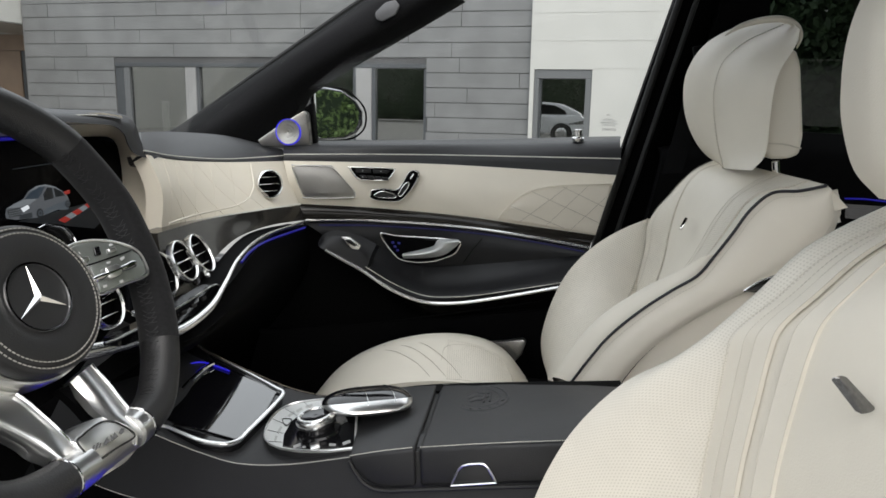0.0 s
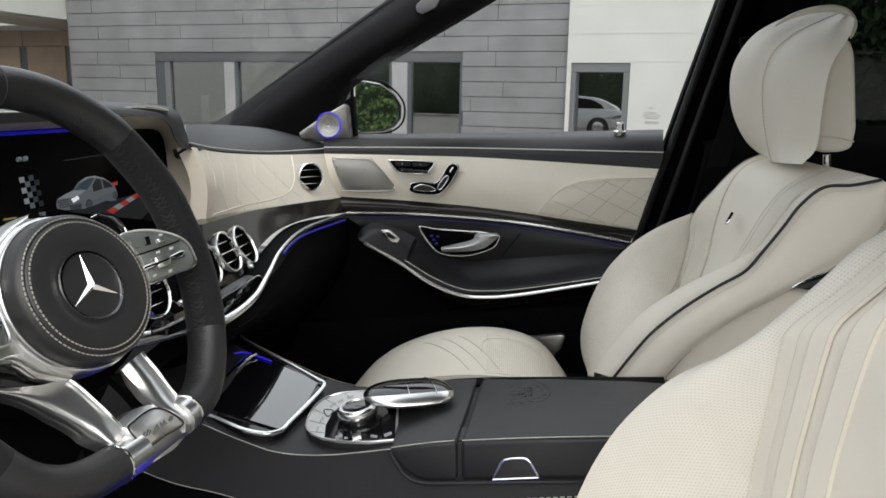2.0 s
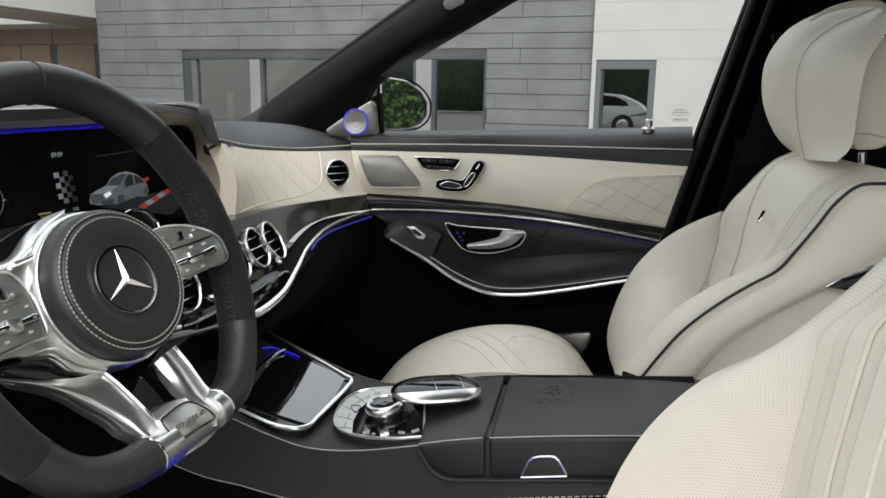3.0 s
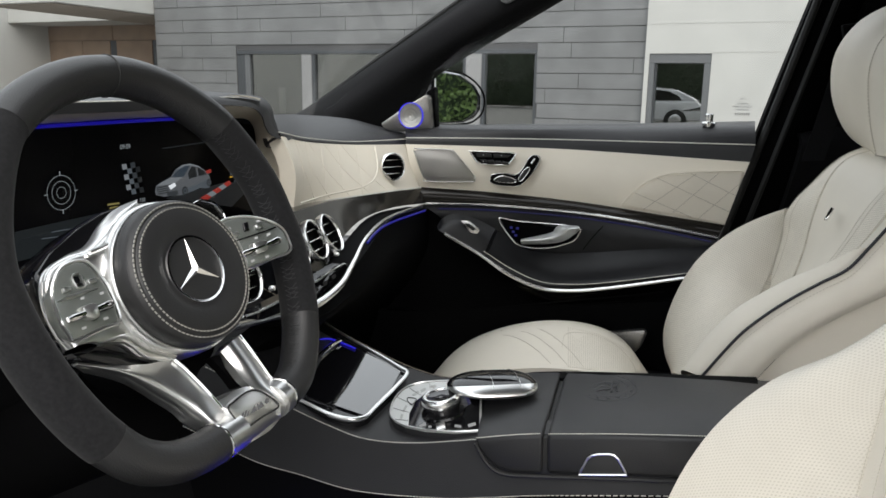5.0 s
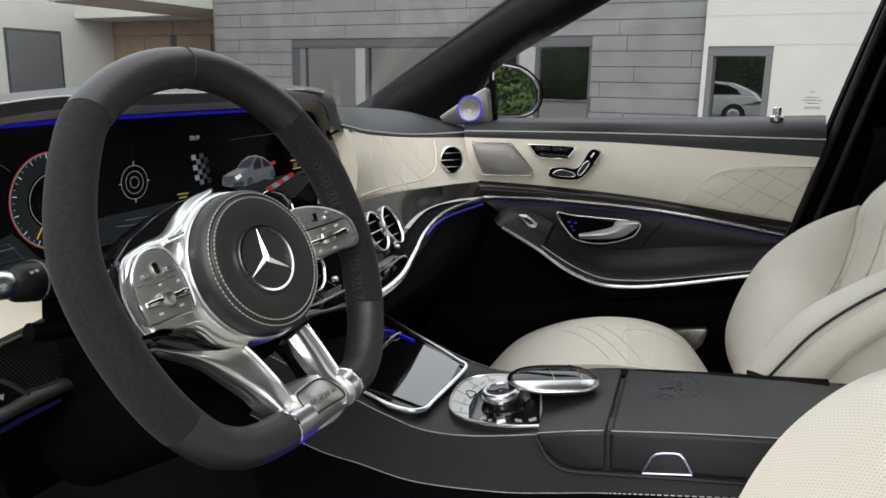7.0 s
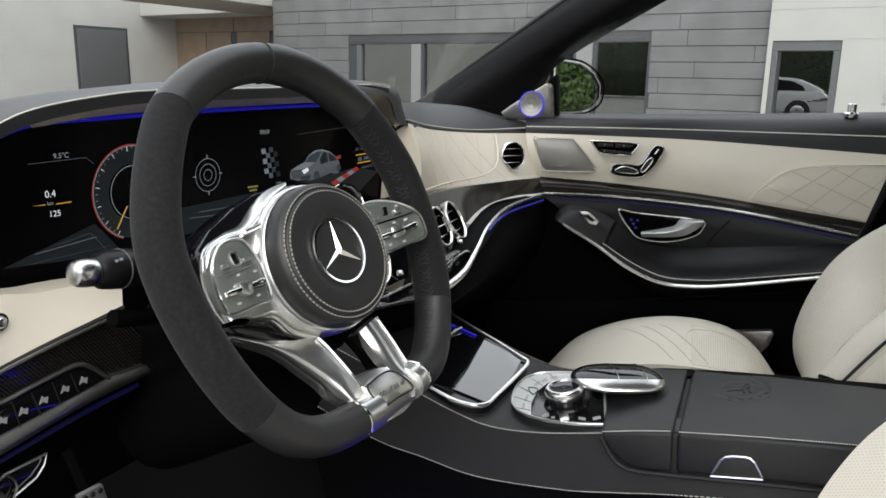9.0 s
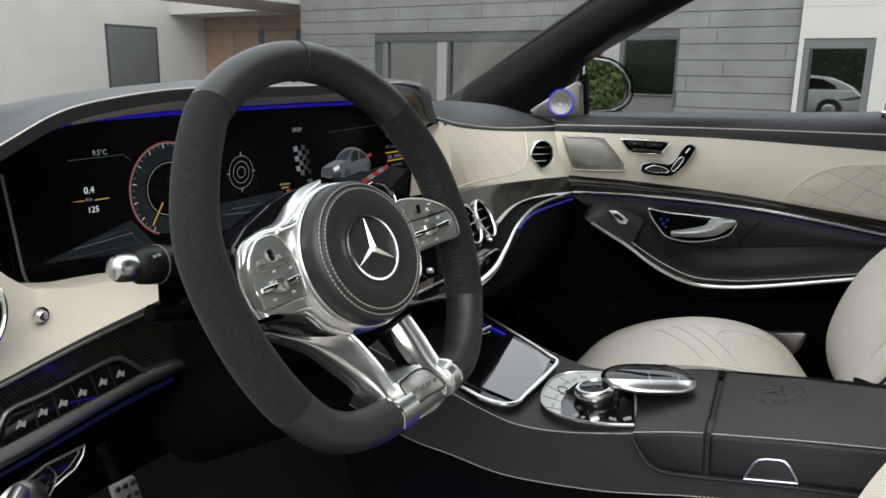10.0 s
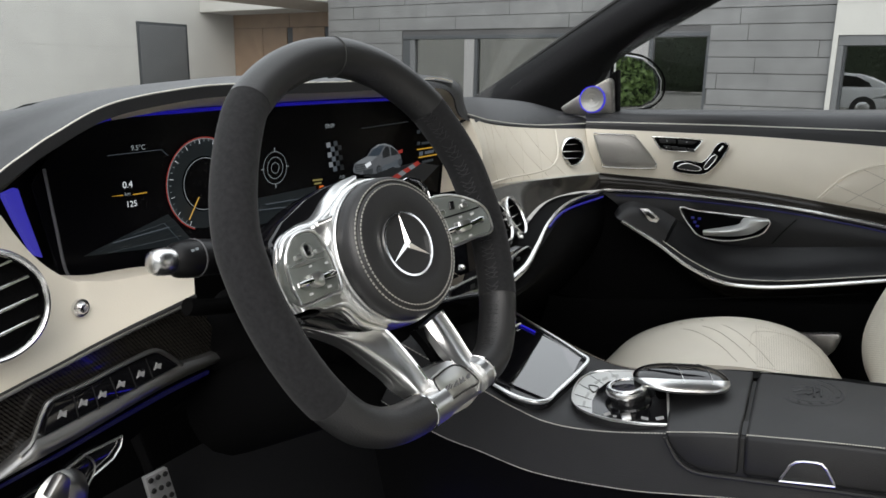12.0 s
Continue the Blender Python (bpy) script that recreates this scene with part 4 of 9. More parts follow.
scr = thing("instrument_screen", "wide black instrument display switched on", "display")
SCT = [(-0.8065, 0.4196, 0.8990), (-0.8055, 0.4399, 0.9267), (-0.8036, 0.4781, 0.9468), (-0.8014, 0.5226, 0.9623), (-0.7971, 0.6085, 0.9637), (-0.7917, 0.7160, 0.9663), (-0.7832, 0.8852, 0.9669), (-0.7744, 1.0621, 0.9644), (-0.7681, 1.1886, 0.9523)]
SCB = [(-0.8056, 0.4377, 0.8044), (-0.8052, 0.4452, 0.7979), (-0.8043, 0.4633, 0.7916), (-0.8022, 0.5067, 0.7868), (-0.7978, 0.5949, 0.7883), (-0.7922, 0.7067, 0.7933), (-0.7834, 0.8822, 0.7961), (-0.7743, 1.0640, 0.7980), (-0.7663, 1.2249, 0.7985)]
part("glass_panel", sheet([SCT, SCB], 40, 8, (-0.004, 0, 0)), SCREEN, scr)
part("bezel", tube([Vector(p) + Vector((0.004, 0, 0)) for p in [(-0.8060, 0.4302, 0.9146), (-0.8057, 0.4356, 0.8628), (-0.8055, 0.4409, 0.8144), (-0.8052, 0.4462, 0.7991)]], 0.0016, 24, 6), KEYGREY, scr)


def on_screen(pts):
    return [Vector((screen_x(p[1]) + 0.003, p[1], p[2])) for p in pts]


def flat(name, pts, m, lift=0.0, parent=None):
    return part(name, prism([p + Vector((lift, 0, 0)) for p in on_screen(pts)], (-0.001, 0, 0)), m, parent or scr, smooth=False)


def ring(name, c, r, w, m, a0=0, a1=360, lift=0.0):
    n = 48
    rows = [[(screen_x(c[1] + q * math.cos(radians(a0 + (a1 - a0) * k / n))) + 0.004 + lift, c[1] + q * math.cos(radians(a0 + (a1 - a0) * k / n)), c[2] + q * math.sin(radians(a0 + (a1 - a0) * k / n))) for q in (r - w, r)] for k in range(n + 1)]
    return part(name, grid(rows), m, scr, smooth=False)


def text(s, c, size, m, lift=0.002):
    cu = bpy.data.curves.new("screen_text", "FONT")
    cu.body, cu.size, cu.align_x, cu.align_y = s, size, "CENTER", "CENTER"
    cu.materials.append(m)
    ob = new("screen_text", cu)
    ob.matrix_world = Matrix.Translation((screen_x(c[1]) + lift, c[1], c[2])) @ Matrix.Rotation(radians(-2.9), 4, "Z") @ Matrix(((0, 0, 1, 0), (1, 0, 0, 0), (0, 1, 0, 0), (0, 0, 0, 1)))
    ob.parent = scr
    return ob


text("0.4", [(-0.8013, 0.5236, 0.8878)][0], 0.0105, LIT)
text("km", [(-0.8014, 0.5226, 0.8780)][0], 0.006, LITDIM)
text("125", [(-0.8012, 0.5268, 0.8660)][0], 0.0095, LIT)
text("9.5°C", [(-0.8005, 0.5405, 0.9274)][0], 0.008, LITDIM)
text("09:09", [(-0.7843, 0.8641, 0.9348)][0], 0.009, LITDIM)
flat("amber_bar", [(-0.8024, 0.5025, 0.8778), (-0.8017, 0.5162, 0.8779), (-0.8017, 0.5162, 0.8768), (-0.8024, 0.5025, 0.8778)], AMBER)
flat("amber_bar", [(-0.8010, 0.5299, 0.8770), (-0.8002, 0.5468, 0.8771), (-0.8002, 0.5468, 0.8760), (-0.8011, 0.5289, 0.8759)], AMBER)
part("status_line", tube(on_screen([(-0.8024, 0.5014, 0.9220), (-0.7990, 0.5699, 0.9232), (-0.7986, 0.5782, 0.9156)]), 0.0003, 20, 4, smooth=False), SILVERDIM, scr)
GC = (-0.796, 0.6287, 0.8772)
ring("dial_ring", GC, 0.0570, 0.0013, REDLIT, 60, 250)
ring("dial_edge", GC, 0.0554, 0.0008, LITDIM, 60, 250)
ring("dial_inner", GC, 0.032, 0.0007, LITDIM)
for k, q in enumerate((0.0546, 0.0490, 0.0440)):
    ring("dial_face", GC, q, q - 0.034, GLOWBLUE, 60, 300, -0.0012 + 0.0003 * k)
for k in range(25):
    a = radians(240 - k * 8)
    d = Vector((0, math.cos(a), math.sin(a)))
    c = Vector((screen_x(GC[1]) + 0.004, GC[1], GC[2]))
    part("dial_tick", tube([c + d * (0.049 if k % 3 == 0 else 0.0515), c + d * 0.0545], 0.00028, 3, 4), LIT if k % 3 == 0 else LITDIM, scr)
    if k % 3 == 0 and 2 < k < 16:
        text(str(k // 3), c + d * 0.0445, 0.0076, LITDIM)
c = Vector((screen_x(GC[1]) + 0.005, GC[1], GC[2]))
part("needle", tube([c + Vector((0, -0.012, -0.015)), c + Vector((0, -0.029, -0.040))], 0.0009, 4, 4), AMBER, scr)
RC = (-0.790, 0.7481, 0.8850)
for q in (0.0075, 0.0147, 0.0220):
    ring("radar_ring", RC, q, 0.0006, LITDIM)
for a in (0, 90, 180, 270):
    d = Vector((0, math.cos(radians(a)), math.sin(radians(a))))
    part("radar_tick", tube([Vector((screen_x(RC[1]) + 0.004, RC[1], RC[2])) + d * 0.022, Vector((screen_x(RC[1]) + 0.004, RC[1], RC[2])) + d * 0.027], 0.0005, 4, 4), LITDIM, scr)
for k, q in enumerate(([(-0.8042, 0.4654, 0.8180), (-0.7987, 0.5751, 0.8469), (-0.7970, 0.6095, 0.8059)], [(-0.8034, 0.4824, 0.8194), (-0.7984, 0.5814, 0.8404), (-0.7970, 0.6095, 0.8070)], [(-0.8021, 0.5088, 0.8187), (-0.7982, 0.5866, 0.8328), (-0.7971, 0.6074, 0.8091)], [(-0.8006, 0.5384, 0.8180), (-0.7981, 0.5887, 0.8263), (-0.7972, 0.6054, 0.8124)])):
    flat("track_glow", q, GLOWBLUE, -0.0024 + 0.0004 * k)
for k, q in enumerate(([(-0.7935, 0.6800, 0.8459), (-0.7859, 0.8319, 0.8499), (-0.7853, 0.8430, 0.8137), (-0.7941, 0.6686, 0.8100)], [(-0.7933, 0.6841, 0.8363), (-0.7868, 0.8138, 0.8401), (-0.7863, 0.8249, 0.8134), (-0.7940, 0.6697, 0.8111)])):
    flat("track_glow", q, GLOWBLUE, -0.0024 + 0.0004 * k)
for q in ([(-0.8025, 0.4993, 0.8273), (-0.7988, 0.5740, 0.8327), (-0.7988, 0.5740, 0.8316), (-0.8025, 0.4993, 0.8262)], [(-0.8029, 0.4919, 0.8173), (-0.7980, 0.5897, 0.8187), (-0.7980, 0.5897, 0.8187), (-0.8029, 0.4919, 0.8173)], [(-0.8013, 0.5247, 0.8320), (-0.7992, 0.5667, 0.8380), (-0.7977, 0.5960, 0.8024), (-0.7977, 0.5960, 0.8024), (-0.7992, 0.5667, 0.8380), (-0.8013, 0.5247, 0.8320)], [(-0.7910, 0.7293, 0.8379), (-0.7871, 0.8077, 0.8368), (-0.7871, 0.8077, 0.8357), (-0.7910, 0.7293, 0.8368)], [(-0.7918, 0.7139, 0.8323), (-0.7869, 0.8127, 0.8261), (-0.7869, 0.8127, 0.8250), (-0.7918, 0.7139, 0.8312)]):
    flat("track_line", q, SILVERDIM, 0.0005)
FL = [(-0.7848, 0.8548, 0.9110), (-0.7832, 0.8867, 0.9130), (-0.7828, 0.8936, 0.8683), (-0.7844, 0.8624, 0.8672)]
fa, fb, fc, fd = [Vector(p) for p in FL]
for i in range(4):
    for j in range(6):
        if (i + j) % 2 == 0:
            q = [(i / 4, j / 6), ((i + 1) / 4, j / 6), ((i + 1) / 4, (j + 1) / 6), (i / 4, (j + 1) / 6)]
            flat("flag_square", [fa.lerp(fb, u).lerp(fd.lerp(fc, u), v) for u, v in q], (SILVERLIT, SILVERDIM, SCREENMID, SCREENDARK)[i])
car_icon = flat("car_picture", [(-0.7817, 0.9166, 0.8660), (-0.7815, 0.9195, 0.8745), (-0.7809, 0.9321, 0.8786), (-0.7799, 0.9521, 0.8839), (-0.7794, 0.9623, 0.8938), (-0.7786, 0.9786, 0.8998), (-0.7777, 0.9967, 0.9003), (-0.7767, 1.0153, 0.8953), (-0.7759, 1.0312, 0.8867), (-0.7755, 1.0409, 0.8784), (-0.7752, 1.0459, 0.8665), (-0.7754, 1.0410, 0.8575), (-0.7759, 1.0313, 0.8575), (-0.7767, 1.0153, 0.8600), (-0.7781, 0.9874, 0.8553), (-0.7784, 0.9813, 0.8532), (-0.7794, 0.9620, 0.8543), (-0.7808, 0.9346, 0.8562), (-0.7816, 0.9179, 0.8606)], SCREENSILVER)
flat("picture_roof", [(-0.7793, 0.9638, 0.8937), (-0.7786, 0.9786, 0.8998), (-0.7777, 0.9967, 0.9003), (-0.7767, 1.0153, 0.8953), (-0.7760, 1.0296, 0.8868), (-0.7767, 1.0153, 0.8935), (-0.7776, 0.9982, 0.8974), (-0.7784, 0.9816, 0.8968)], SILVERLIT, 0.0005)
flat("picture_bonnet", [(-0.7815, 0.9209, 0.8743), (-0.7809, 0.9321, 0.8786), (-0.7799, 0.9521, 0.8830), (-0.7787, 0.9755, 0.8810), (-0.7794, 0.9622, 0.8750), (-0.7805, 0.9405, 0.8734)], SILVERLIT, 0.0005)
flat("picture_glass", [(-0.7798, 0.9535, 0.8838), (-0.7792, 0.9652, 0.8918), (-0.7784, 0.9816, 0.8977), (-0.7778, 0.9936, 0.8978), (-0.7781, 0.9875, 0.8900), (-0.7786, 0.9785, 0.8817)], SCREENBLUE, 0.001)
flat("picture_glass", [(-0.7780, 0.9906, 0.8862), (-0.7775, 0.9997, 0.8955), (-0.7767, 1.0153, 0.8925), (-0.7761, 1.0280, 0.8860), (-0.7758, 1.0344, 0.8798), (-0.7767, 1.0153, 0.8795), (-0.7779, 0.9921, 0.8769)], SCREENDARK, 0.001)
flat("picture_pillar", [(-0.7771, 1.0075, 0.8940), (-0.7770, 1.0106, 0.8938), (-0.7768, 1.0137, 0.8797), (-0.7770, 1.0106, 0.8790)], SCREENSILVER, 0.0014)
flat("picture_shade", [(-0.7781, 0.9874, 0.8627), (-0.7767, 1.0153, 0.8684), (-0.7757, 1.0361, 0.8722), (-0.7753, 1.0442, 0.8648), (-0.7755, 1.0394, 0.8576), (-0.7766, 1.0185, 0.8597), (-0.7780, 0.9905, 0.8559)], SILVERDIM, 0.0006)
flat("picture_shade", [(-0.7804, 0.9418, 0.8617), (-0.7793, 0.9635, 0.8632), (-0.7793, 0.9649, 0.8567), (-0.7795, 0.9605, 0.8544), (-0.7805, 0.9403, 0.8565)], SCREENMID, 0.0006)
flat("picture_grille", [(-0.7815, 0.9195, 0.8718), (-0.7804, 0.9419, 0.8724), (-0.7803, 0.9432, 0.8616), (-0.7814, 0.9221, 0.8611)], SCREENDARK, 0.001)
flat("grille_slat", [(-0.7815, 0.9208, 0.8700), (-0.7804, 0.9419, 0.8706), (-0.7804, 0.9419, 0.8697), (-0.7815, 0.9208, 0.8691)], SILVERLIT, 0.0014)
flat("grille_slat", [(-0.7815, 0.9208, 0.8669), (-0.7804, 0.9418, 0.8675), (-0.7804, 0.9418, 0.8666), (-0.7815, 0.9207, 0.8660)], SILVERLIT, 0.0014)
flat("grille_slat", [(-0.7815, 0.9207, 0.8638), (-0.7804, 0.9418, 0.8644), (-0.7804, 0.9418, 0.8635), (-0.7815, 0.9207, 0.8630)], SILVERLIT, 0.0014)
flat("headlight", [(-0.7803, 0.9447, 0.8712), (-0.7796, 0.9578, 0.8745), (-0.7795, 0.9606, 0.8697), (-0.7801, 0.9490, 0.8655)], LIT, 0.001)
flat("tail_light", [(-0.7759, 1.0328, 0.8856), (-0.7752, 1.0457, 0.8874), (-0.7752, 1.0458, 0.8818), (-0.7757, 1.0360, 0.8807)], REDLIT, 0.001)
for q, r in ([(-0.7786, 0.9784, 0.8599)], 0.0068), ([(-0.7756, 1.0377, 0.8663)], 0.0056):
    ring("picture_wheel", q[0], r, r, SCREENDARK, 0, 360, 0.0012)
    ring("picture_rim", q[0], r * 0.62, r * 0.3, SILVERDIM, 0, 360, 0.0016)
KB = [(-0.7766, 1.0185, 0.8437), (-0.7728, 1.0933, 0.8633), (-0.7725, 1.1004, 0.8577), (-0.7759, 1.0314, 0.8375)]
ka, kb_, kc, kd = [Vector(p) for p in KB]
for k in range(5):
    flat("kerb_block", [ka.lerp(kb_, k / 5), ka.lerp(kb_, (k + 1) / 5), kd.lerp(kc, (k + 1) / 5), kd.lerp(kc, k / 5)], REDLIT if k % 2 == 0 else SILVERLIT)
flat("track_band", [(-0.7805, 0.9402, 0.8530), (-0.7730, 1.0899, 0.8616), (-0.7694, 1.1630, 0.8488), (-0.7725, 1.0993, 0.8180)], SCREENDARK, -0.001)
flat("menu_line", [(-0.7730, 1.0907, 0.9159), (-0.7725, 1.0994, 0.9164), (-0.7725, 1.0995, 0.9106), (-0.7730, 1.0908, 0.9102)], SCREENMID, 0)
flat("menu_line", [(-0.7721, 1.1082, 0.9140), (-0.7712, 1.1260, 0.9150), (-0.7712, 1.1261, 0.9110), (-0.7721, 1.1083, 0.9101)], SCREENMID, 0)
flat("menu_line", [(-0.7729, 1.0911, 0.8956), (-0.7725, 1.0998, 0.8960), (-0.7725, 1.0998, 0.8911), (-0.7729, 1.0911, 0.8908)], SCREENMID, 0)
flat("menu_line", [(-0.7722, 1.1050, 0.8947), (-0.7711, 1.1283, 0.8951), (-0.7711, 1.1284, 0.8911), (-0.7722, 1.1051, 0.8908)], SCREENMID, 0)
flat("menu_line", [(-0.7721, 1.1074, 0.8620), (-0.7704, 1.1419, 0.8630), (-0.7704, 1.1420, 0.8589), (-0.7721, 1.1075, 0.8580)], SCREENMID, 0)
flat("menu_frame", [(-0.7729, 1.0912, 0.8840), (-0.7700, 1.1506, 0.8845), (-0.7700, 1.1507, 0.8825), (-0.7729, 1.0913, 0.8820)], AMBER, 0)
flat("menu_frame", [(-0.7727, 1.0967, 0.8698), (-0.7697, 1.1567, 0.8708), (-0.7697, 1.1567, 0.8688), (-0.7727, 1.0967, 0.8679)], AMBER, 0)
flat("menu_text", [(-0.7717, 1.1160, 0.8781), (-0.7703, 1.1433, 0.8790), (-0.7703, 1.1435, 0.8739), (-0.7717, 1.1161, 0.8731)], SILVERDIM, 0)
flat("menu_text", [(-0.7726, 1.0983, 0.8785), (-0.7721, 1.1089, 0.8787), (-0.7720, 1.1090, 0.8718), (-0.7726, 1.0984, 0.8717)], SILVERDIM, 0)
flat("screen_line", [(-0.7807, 0.9370, 0.9279), (-0.7743, 1.0634, 0.9325), (-0.7743, 1.0635, 0.9316), (-0.7807, 0.9369, 0.9271)], SCREENMID, 0)
flat("warning_text", [(-0.7863, 0.8238, 0.8605), (-0.7853, 0.8446, 0.8598), (-0.7853, 0.8445, 0.8574), (-0.7863, 0.8238, 0.8580)], AMBERDIM, 0)
flat("warning_text", [(-0.7861, 0.8273, 0.8552), (-0.7854, 0.8420, 0.8551), (-0.7854, 0.8419, 0.8526), (-0.7861, 0.8272, 0.8527)], AMBERDIM, 0)
flat("warning_text", [(-0.7856, 0.8381, 0.8498), (-0.7852, 0.8468, 0.8496), (-0.7852, 0.8466, 0.8454), (-0.7856, 0.8380, 0.8456)], ORANGE, 0)
text("7:02", [(-0.7830, 0.8902, 0.8570)][0], 0.007, LITDIM)

hood = part("hood", sheet([[(-0.7270, 0.3105, 0.8996), (-0.7255, 0.3399, 0.9245), (-0.7243, 0.3648, 0.9402), (-0.7229, 0.3917, 0.9548), (-0.7200, 0.4496, 0.9795), (-0.7157, 0.5353, 0.9929), (-0.7119, 0.6126, 0.9974), (-0.7036, 0.7785, 0.9987), (-0.6973, 0.9045, 1.0021), (-0.6920, 1.0105, 1.0022), (-0.6893, 1.0647, 0.9970)], [(-0.7706, 0.3386, 0.9259), (-0.7691, 0.3685, 0.9458), (-0.7677, 0.3951, 0.9580), (-0.7663, 0.4236, 0.9679), (-0.7633, 0.4846, 0.9866), (-0.7587, 0.5761, 0.9965), (-0.7546, 0.6582, 1.0020), (-0.7457, 0.8362, 1.0033), (-0.7390, 0.9708, 1.0055), (-0.7338, 1.0749, 1.0056), (-0.7308, 1.1330, 0.9974)], [(-0.8385, 0.3809, 0.9617), (-0.8369, 0.4125, 0.9683), (-0.8354, 0.4419, 0.9749), (-0.8339, 0.4712, 0.9814), (-0.8306, 0.5377, 0.9913), (-0.8256, 0.6374, 1.0000), (-0.8210, 0.7296, 1.0054), (-0.8113, 0.9245, 1.0066), (-0.8047, 1.0566, 1.0077), (-0.8002, 1.1456, 1.0057), (-0.7964, 1.2213, 0.9924)], [(-0.9990, 0.4709, 0.9504), (-0.9971, 0.5089, 0.9569), (-0.9953, 0.5436, 0.9633), (-0.9935, 0.5803, 0.9708), (-0.9894, 0.6613, 0.9825), (-0.9833, 0.7834, 0.9890), (-0.9778, 0.8950, 0.9922), (-0.9658, 1.1331, 0.9915), (-0.9606, 1.2376, 0.9887), (-0.9573, 1.3043, 0.9797), (-0.9552, 1.3454, 0.9617)]], 60, 16, (0, 0, -0.012)), BLACK, dash, "black leather hood over the screen")
part("hood_seam", tube([(-0.7289, 0.3115, 0.9008), (-0.7275, 0.3409, 0.9256), (-0.7262, 0.3668, 0.9414), (-0.7248, 0.3937, 0.9560), (-0.7219, 0.4515, 0.9806), (-0.7176, 0.5372, 0.9940), (-0.7137, 0.6155, 0.9985), (-0.7054, 0.7814, 0.9998), (-0.6991, 0.9073, 1.0032), (-0.6938, 1.0132, 1.0033)], 0.0009, 80, 6), STITCH, hood, "pale double seam")
part("hood_lip", sheet([[(-0.7270, 0.3105, 0.8996), (-0.7255, 0.3399, 0.9245), (-0.7243, 0.3648, 0.9402), (-0.7229, 0.3917, 0.9548), (-0.7200, 0.4496, 0.9795), (-0.7157, 0.5353, 0.9929), (-0.7119, 0.6126, 0.9974), (-0.7036, 0.7785, 0.9987), (-0.6973, 0.9045, 1.0021), (-0.6920, 1.0105, 1.0022), (-0.6893, 1.0647, 0.9970)], [(-0.7387, 0.3153, 0.8850), (-0.7373, 0.3447, 0.9065), (-0.7360, 0.3707, 0.9246), (-0.7346, 0.3988, 0.9425), (-0.7316, 0.4577, 0.9695), (-0.7272, 0.5456, 0.9841), (-0.7232, 0.6251, 0.9897), (-0.7148, 0.7942, 0.9955), (-0.7084, 0.9223, 1.0000), (-0.7030, 1.0303, 1.0012), (-0.7002, 1.0855, 0.9960)]], 60, 6, (-0.01, 0, 0)), BLACK, hood)
part("hood_lining", sheet([[(-0.7316, 0.4577, 0.9684), (-0.7272, 0.5456, 0.9830), (-0.7233, 0.6240, 0.9897), (-0.7148, 0.7942, 0.9944), (-0.7084, 0.9223, 0.9989), (-0.7030, 1.0303, 1.0001), (-0.7002, 1.0855, 0.9949)], [(-0.7990, 0.5096, 0.9588), (-0.7942, 0.6064, 0.9679), (-0.7898, 0.6937, 0.9704), (-0.7804, 0.8821, 0.9731), (-0.7733, 1.0242, 0.9736), (-0.7682, 1.1268, 0.9697), (-0.7654, 1.1827, 0.9605)]], 40, 8, (0, 0, 0.006)), TAUPE2, dash, "taupe lining under the hood")
part("screen_glow", tube([(-0.7977, 0.4553, 0.9462), (-0.7952, 0.5065, 0.9619), (-0.7904, 0.6025, 0.9656), (-0.7851, 0.7085, 0.9681), (-0.7767, 0.8767, 0.9698), (-0.7703, 1.0034, 0.9702)], 0.0025, 60, 6), BLUELINE, dash, "blue ambient light line above screen")
part("end_wall", sheet([[(-0.6900, 0.9035, 0.9954), (-0.6900, 0.9465, 0.9931), (-0.6900, 1.0017, 0.9914), (-0.6900, 1.0486, 0.9871), (-0.6900, 1.0725, 0.9743), (-0.6900, 1.0823, 0.9572), (-0.6900, 1.0993, 0.9429), (-0.6900, 1.1383, 0.9314), (-0.6900, 1.1584, 0.9092), (-0.6900, 1.1821, 0.8731), (-0.6900, 1.1914, 0.8432), (-0.6900, 1.1822, 0.8265), (-0.6900, 1.1563, 0.8164)], [(-0.7660, 1.0388, 0.9709), (-0.7660, 1.0851, 0.9676), (-0.7660, 1.1451, 0.9646), (-0.7660, 1.1675, 0.9513), (-0.7660, 1.1744, 0.9326), (-0.7660, 1.1785, 0.9009), (-0.7660, 1.1766, 0.8615), (-0.7660, 1.1707, 0.8173), (-0.7660, 1.1671, 0.7977)]], 44, 10, (-0.004, 0.012, 0)), CREAM, dash, "cream curved end of the screen housing")
part("end_band", sheet([[(-0.7150, 0.9145, 1.0152), (-0.7150, 0.9394, 1.0122), (-0.7150, 1.0413, 1.0080), (-0.7150, 1.1108, 1.0024), (-0.7150, 1.1432, 0.9873), (-0.7150, 1.1584, 0.9597), (-0.7150, 1.1769, 0.9427), (-0.7150, 1.2238, 0.9313)], [(-0.6940, 0.8858, 1.0081), (-0.6940, 0.9100, 1.0058), (-0.6940, 1.0088, 1.0010), (-0.6940, 1.0651, 0.9962), (-0.6940, 1.1003, 0.9823), (-0.6940, 1.1126, 0.9603), (-0.6940, 1.1312, 0.9443), (-0.6940, 1.1787, 0.9326)], [(-0.6870, 0.8754, 0.9981), (-0.6870, 0.8994, 0.9963), (-0.6870, 0.9971, 0.9907), (-0.6870, 1.0422, 0.9864), (-0.6870, 1.0676, 0.9737), (-0.6870, 1.0773, 0.9566), (-0.6870, 1.0958, 0.9414), (-0.6870, 1.1438, 0.9293)]], 44, 8, (-0.006, 0.006, 0)), BLACK, dash, "black leather band round screen housing")
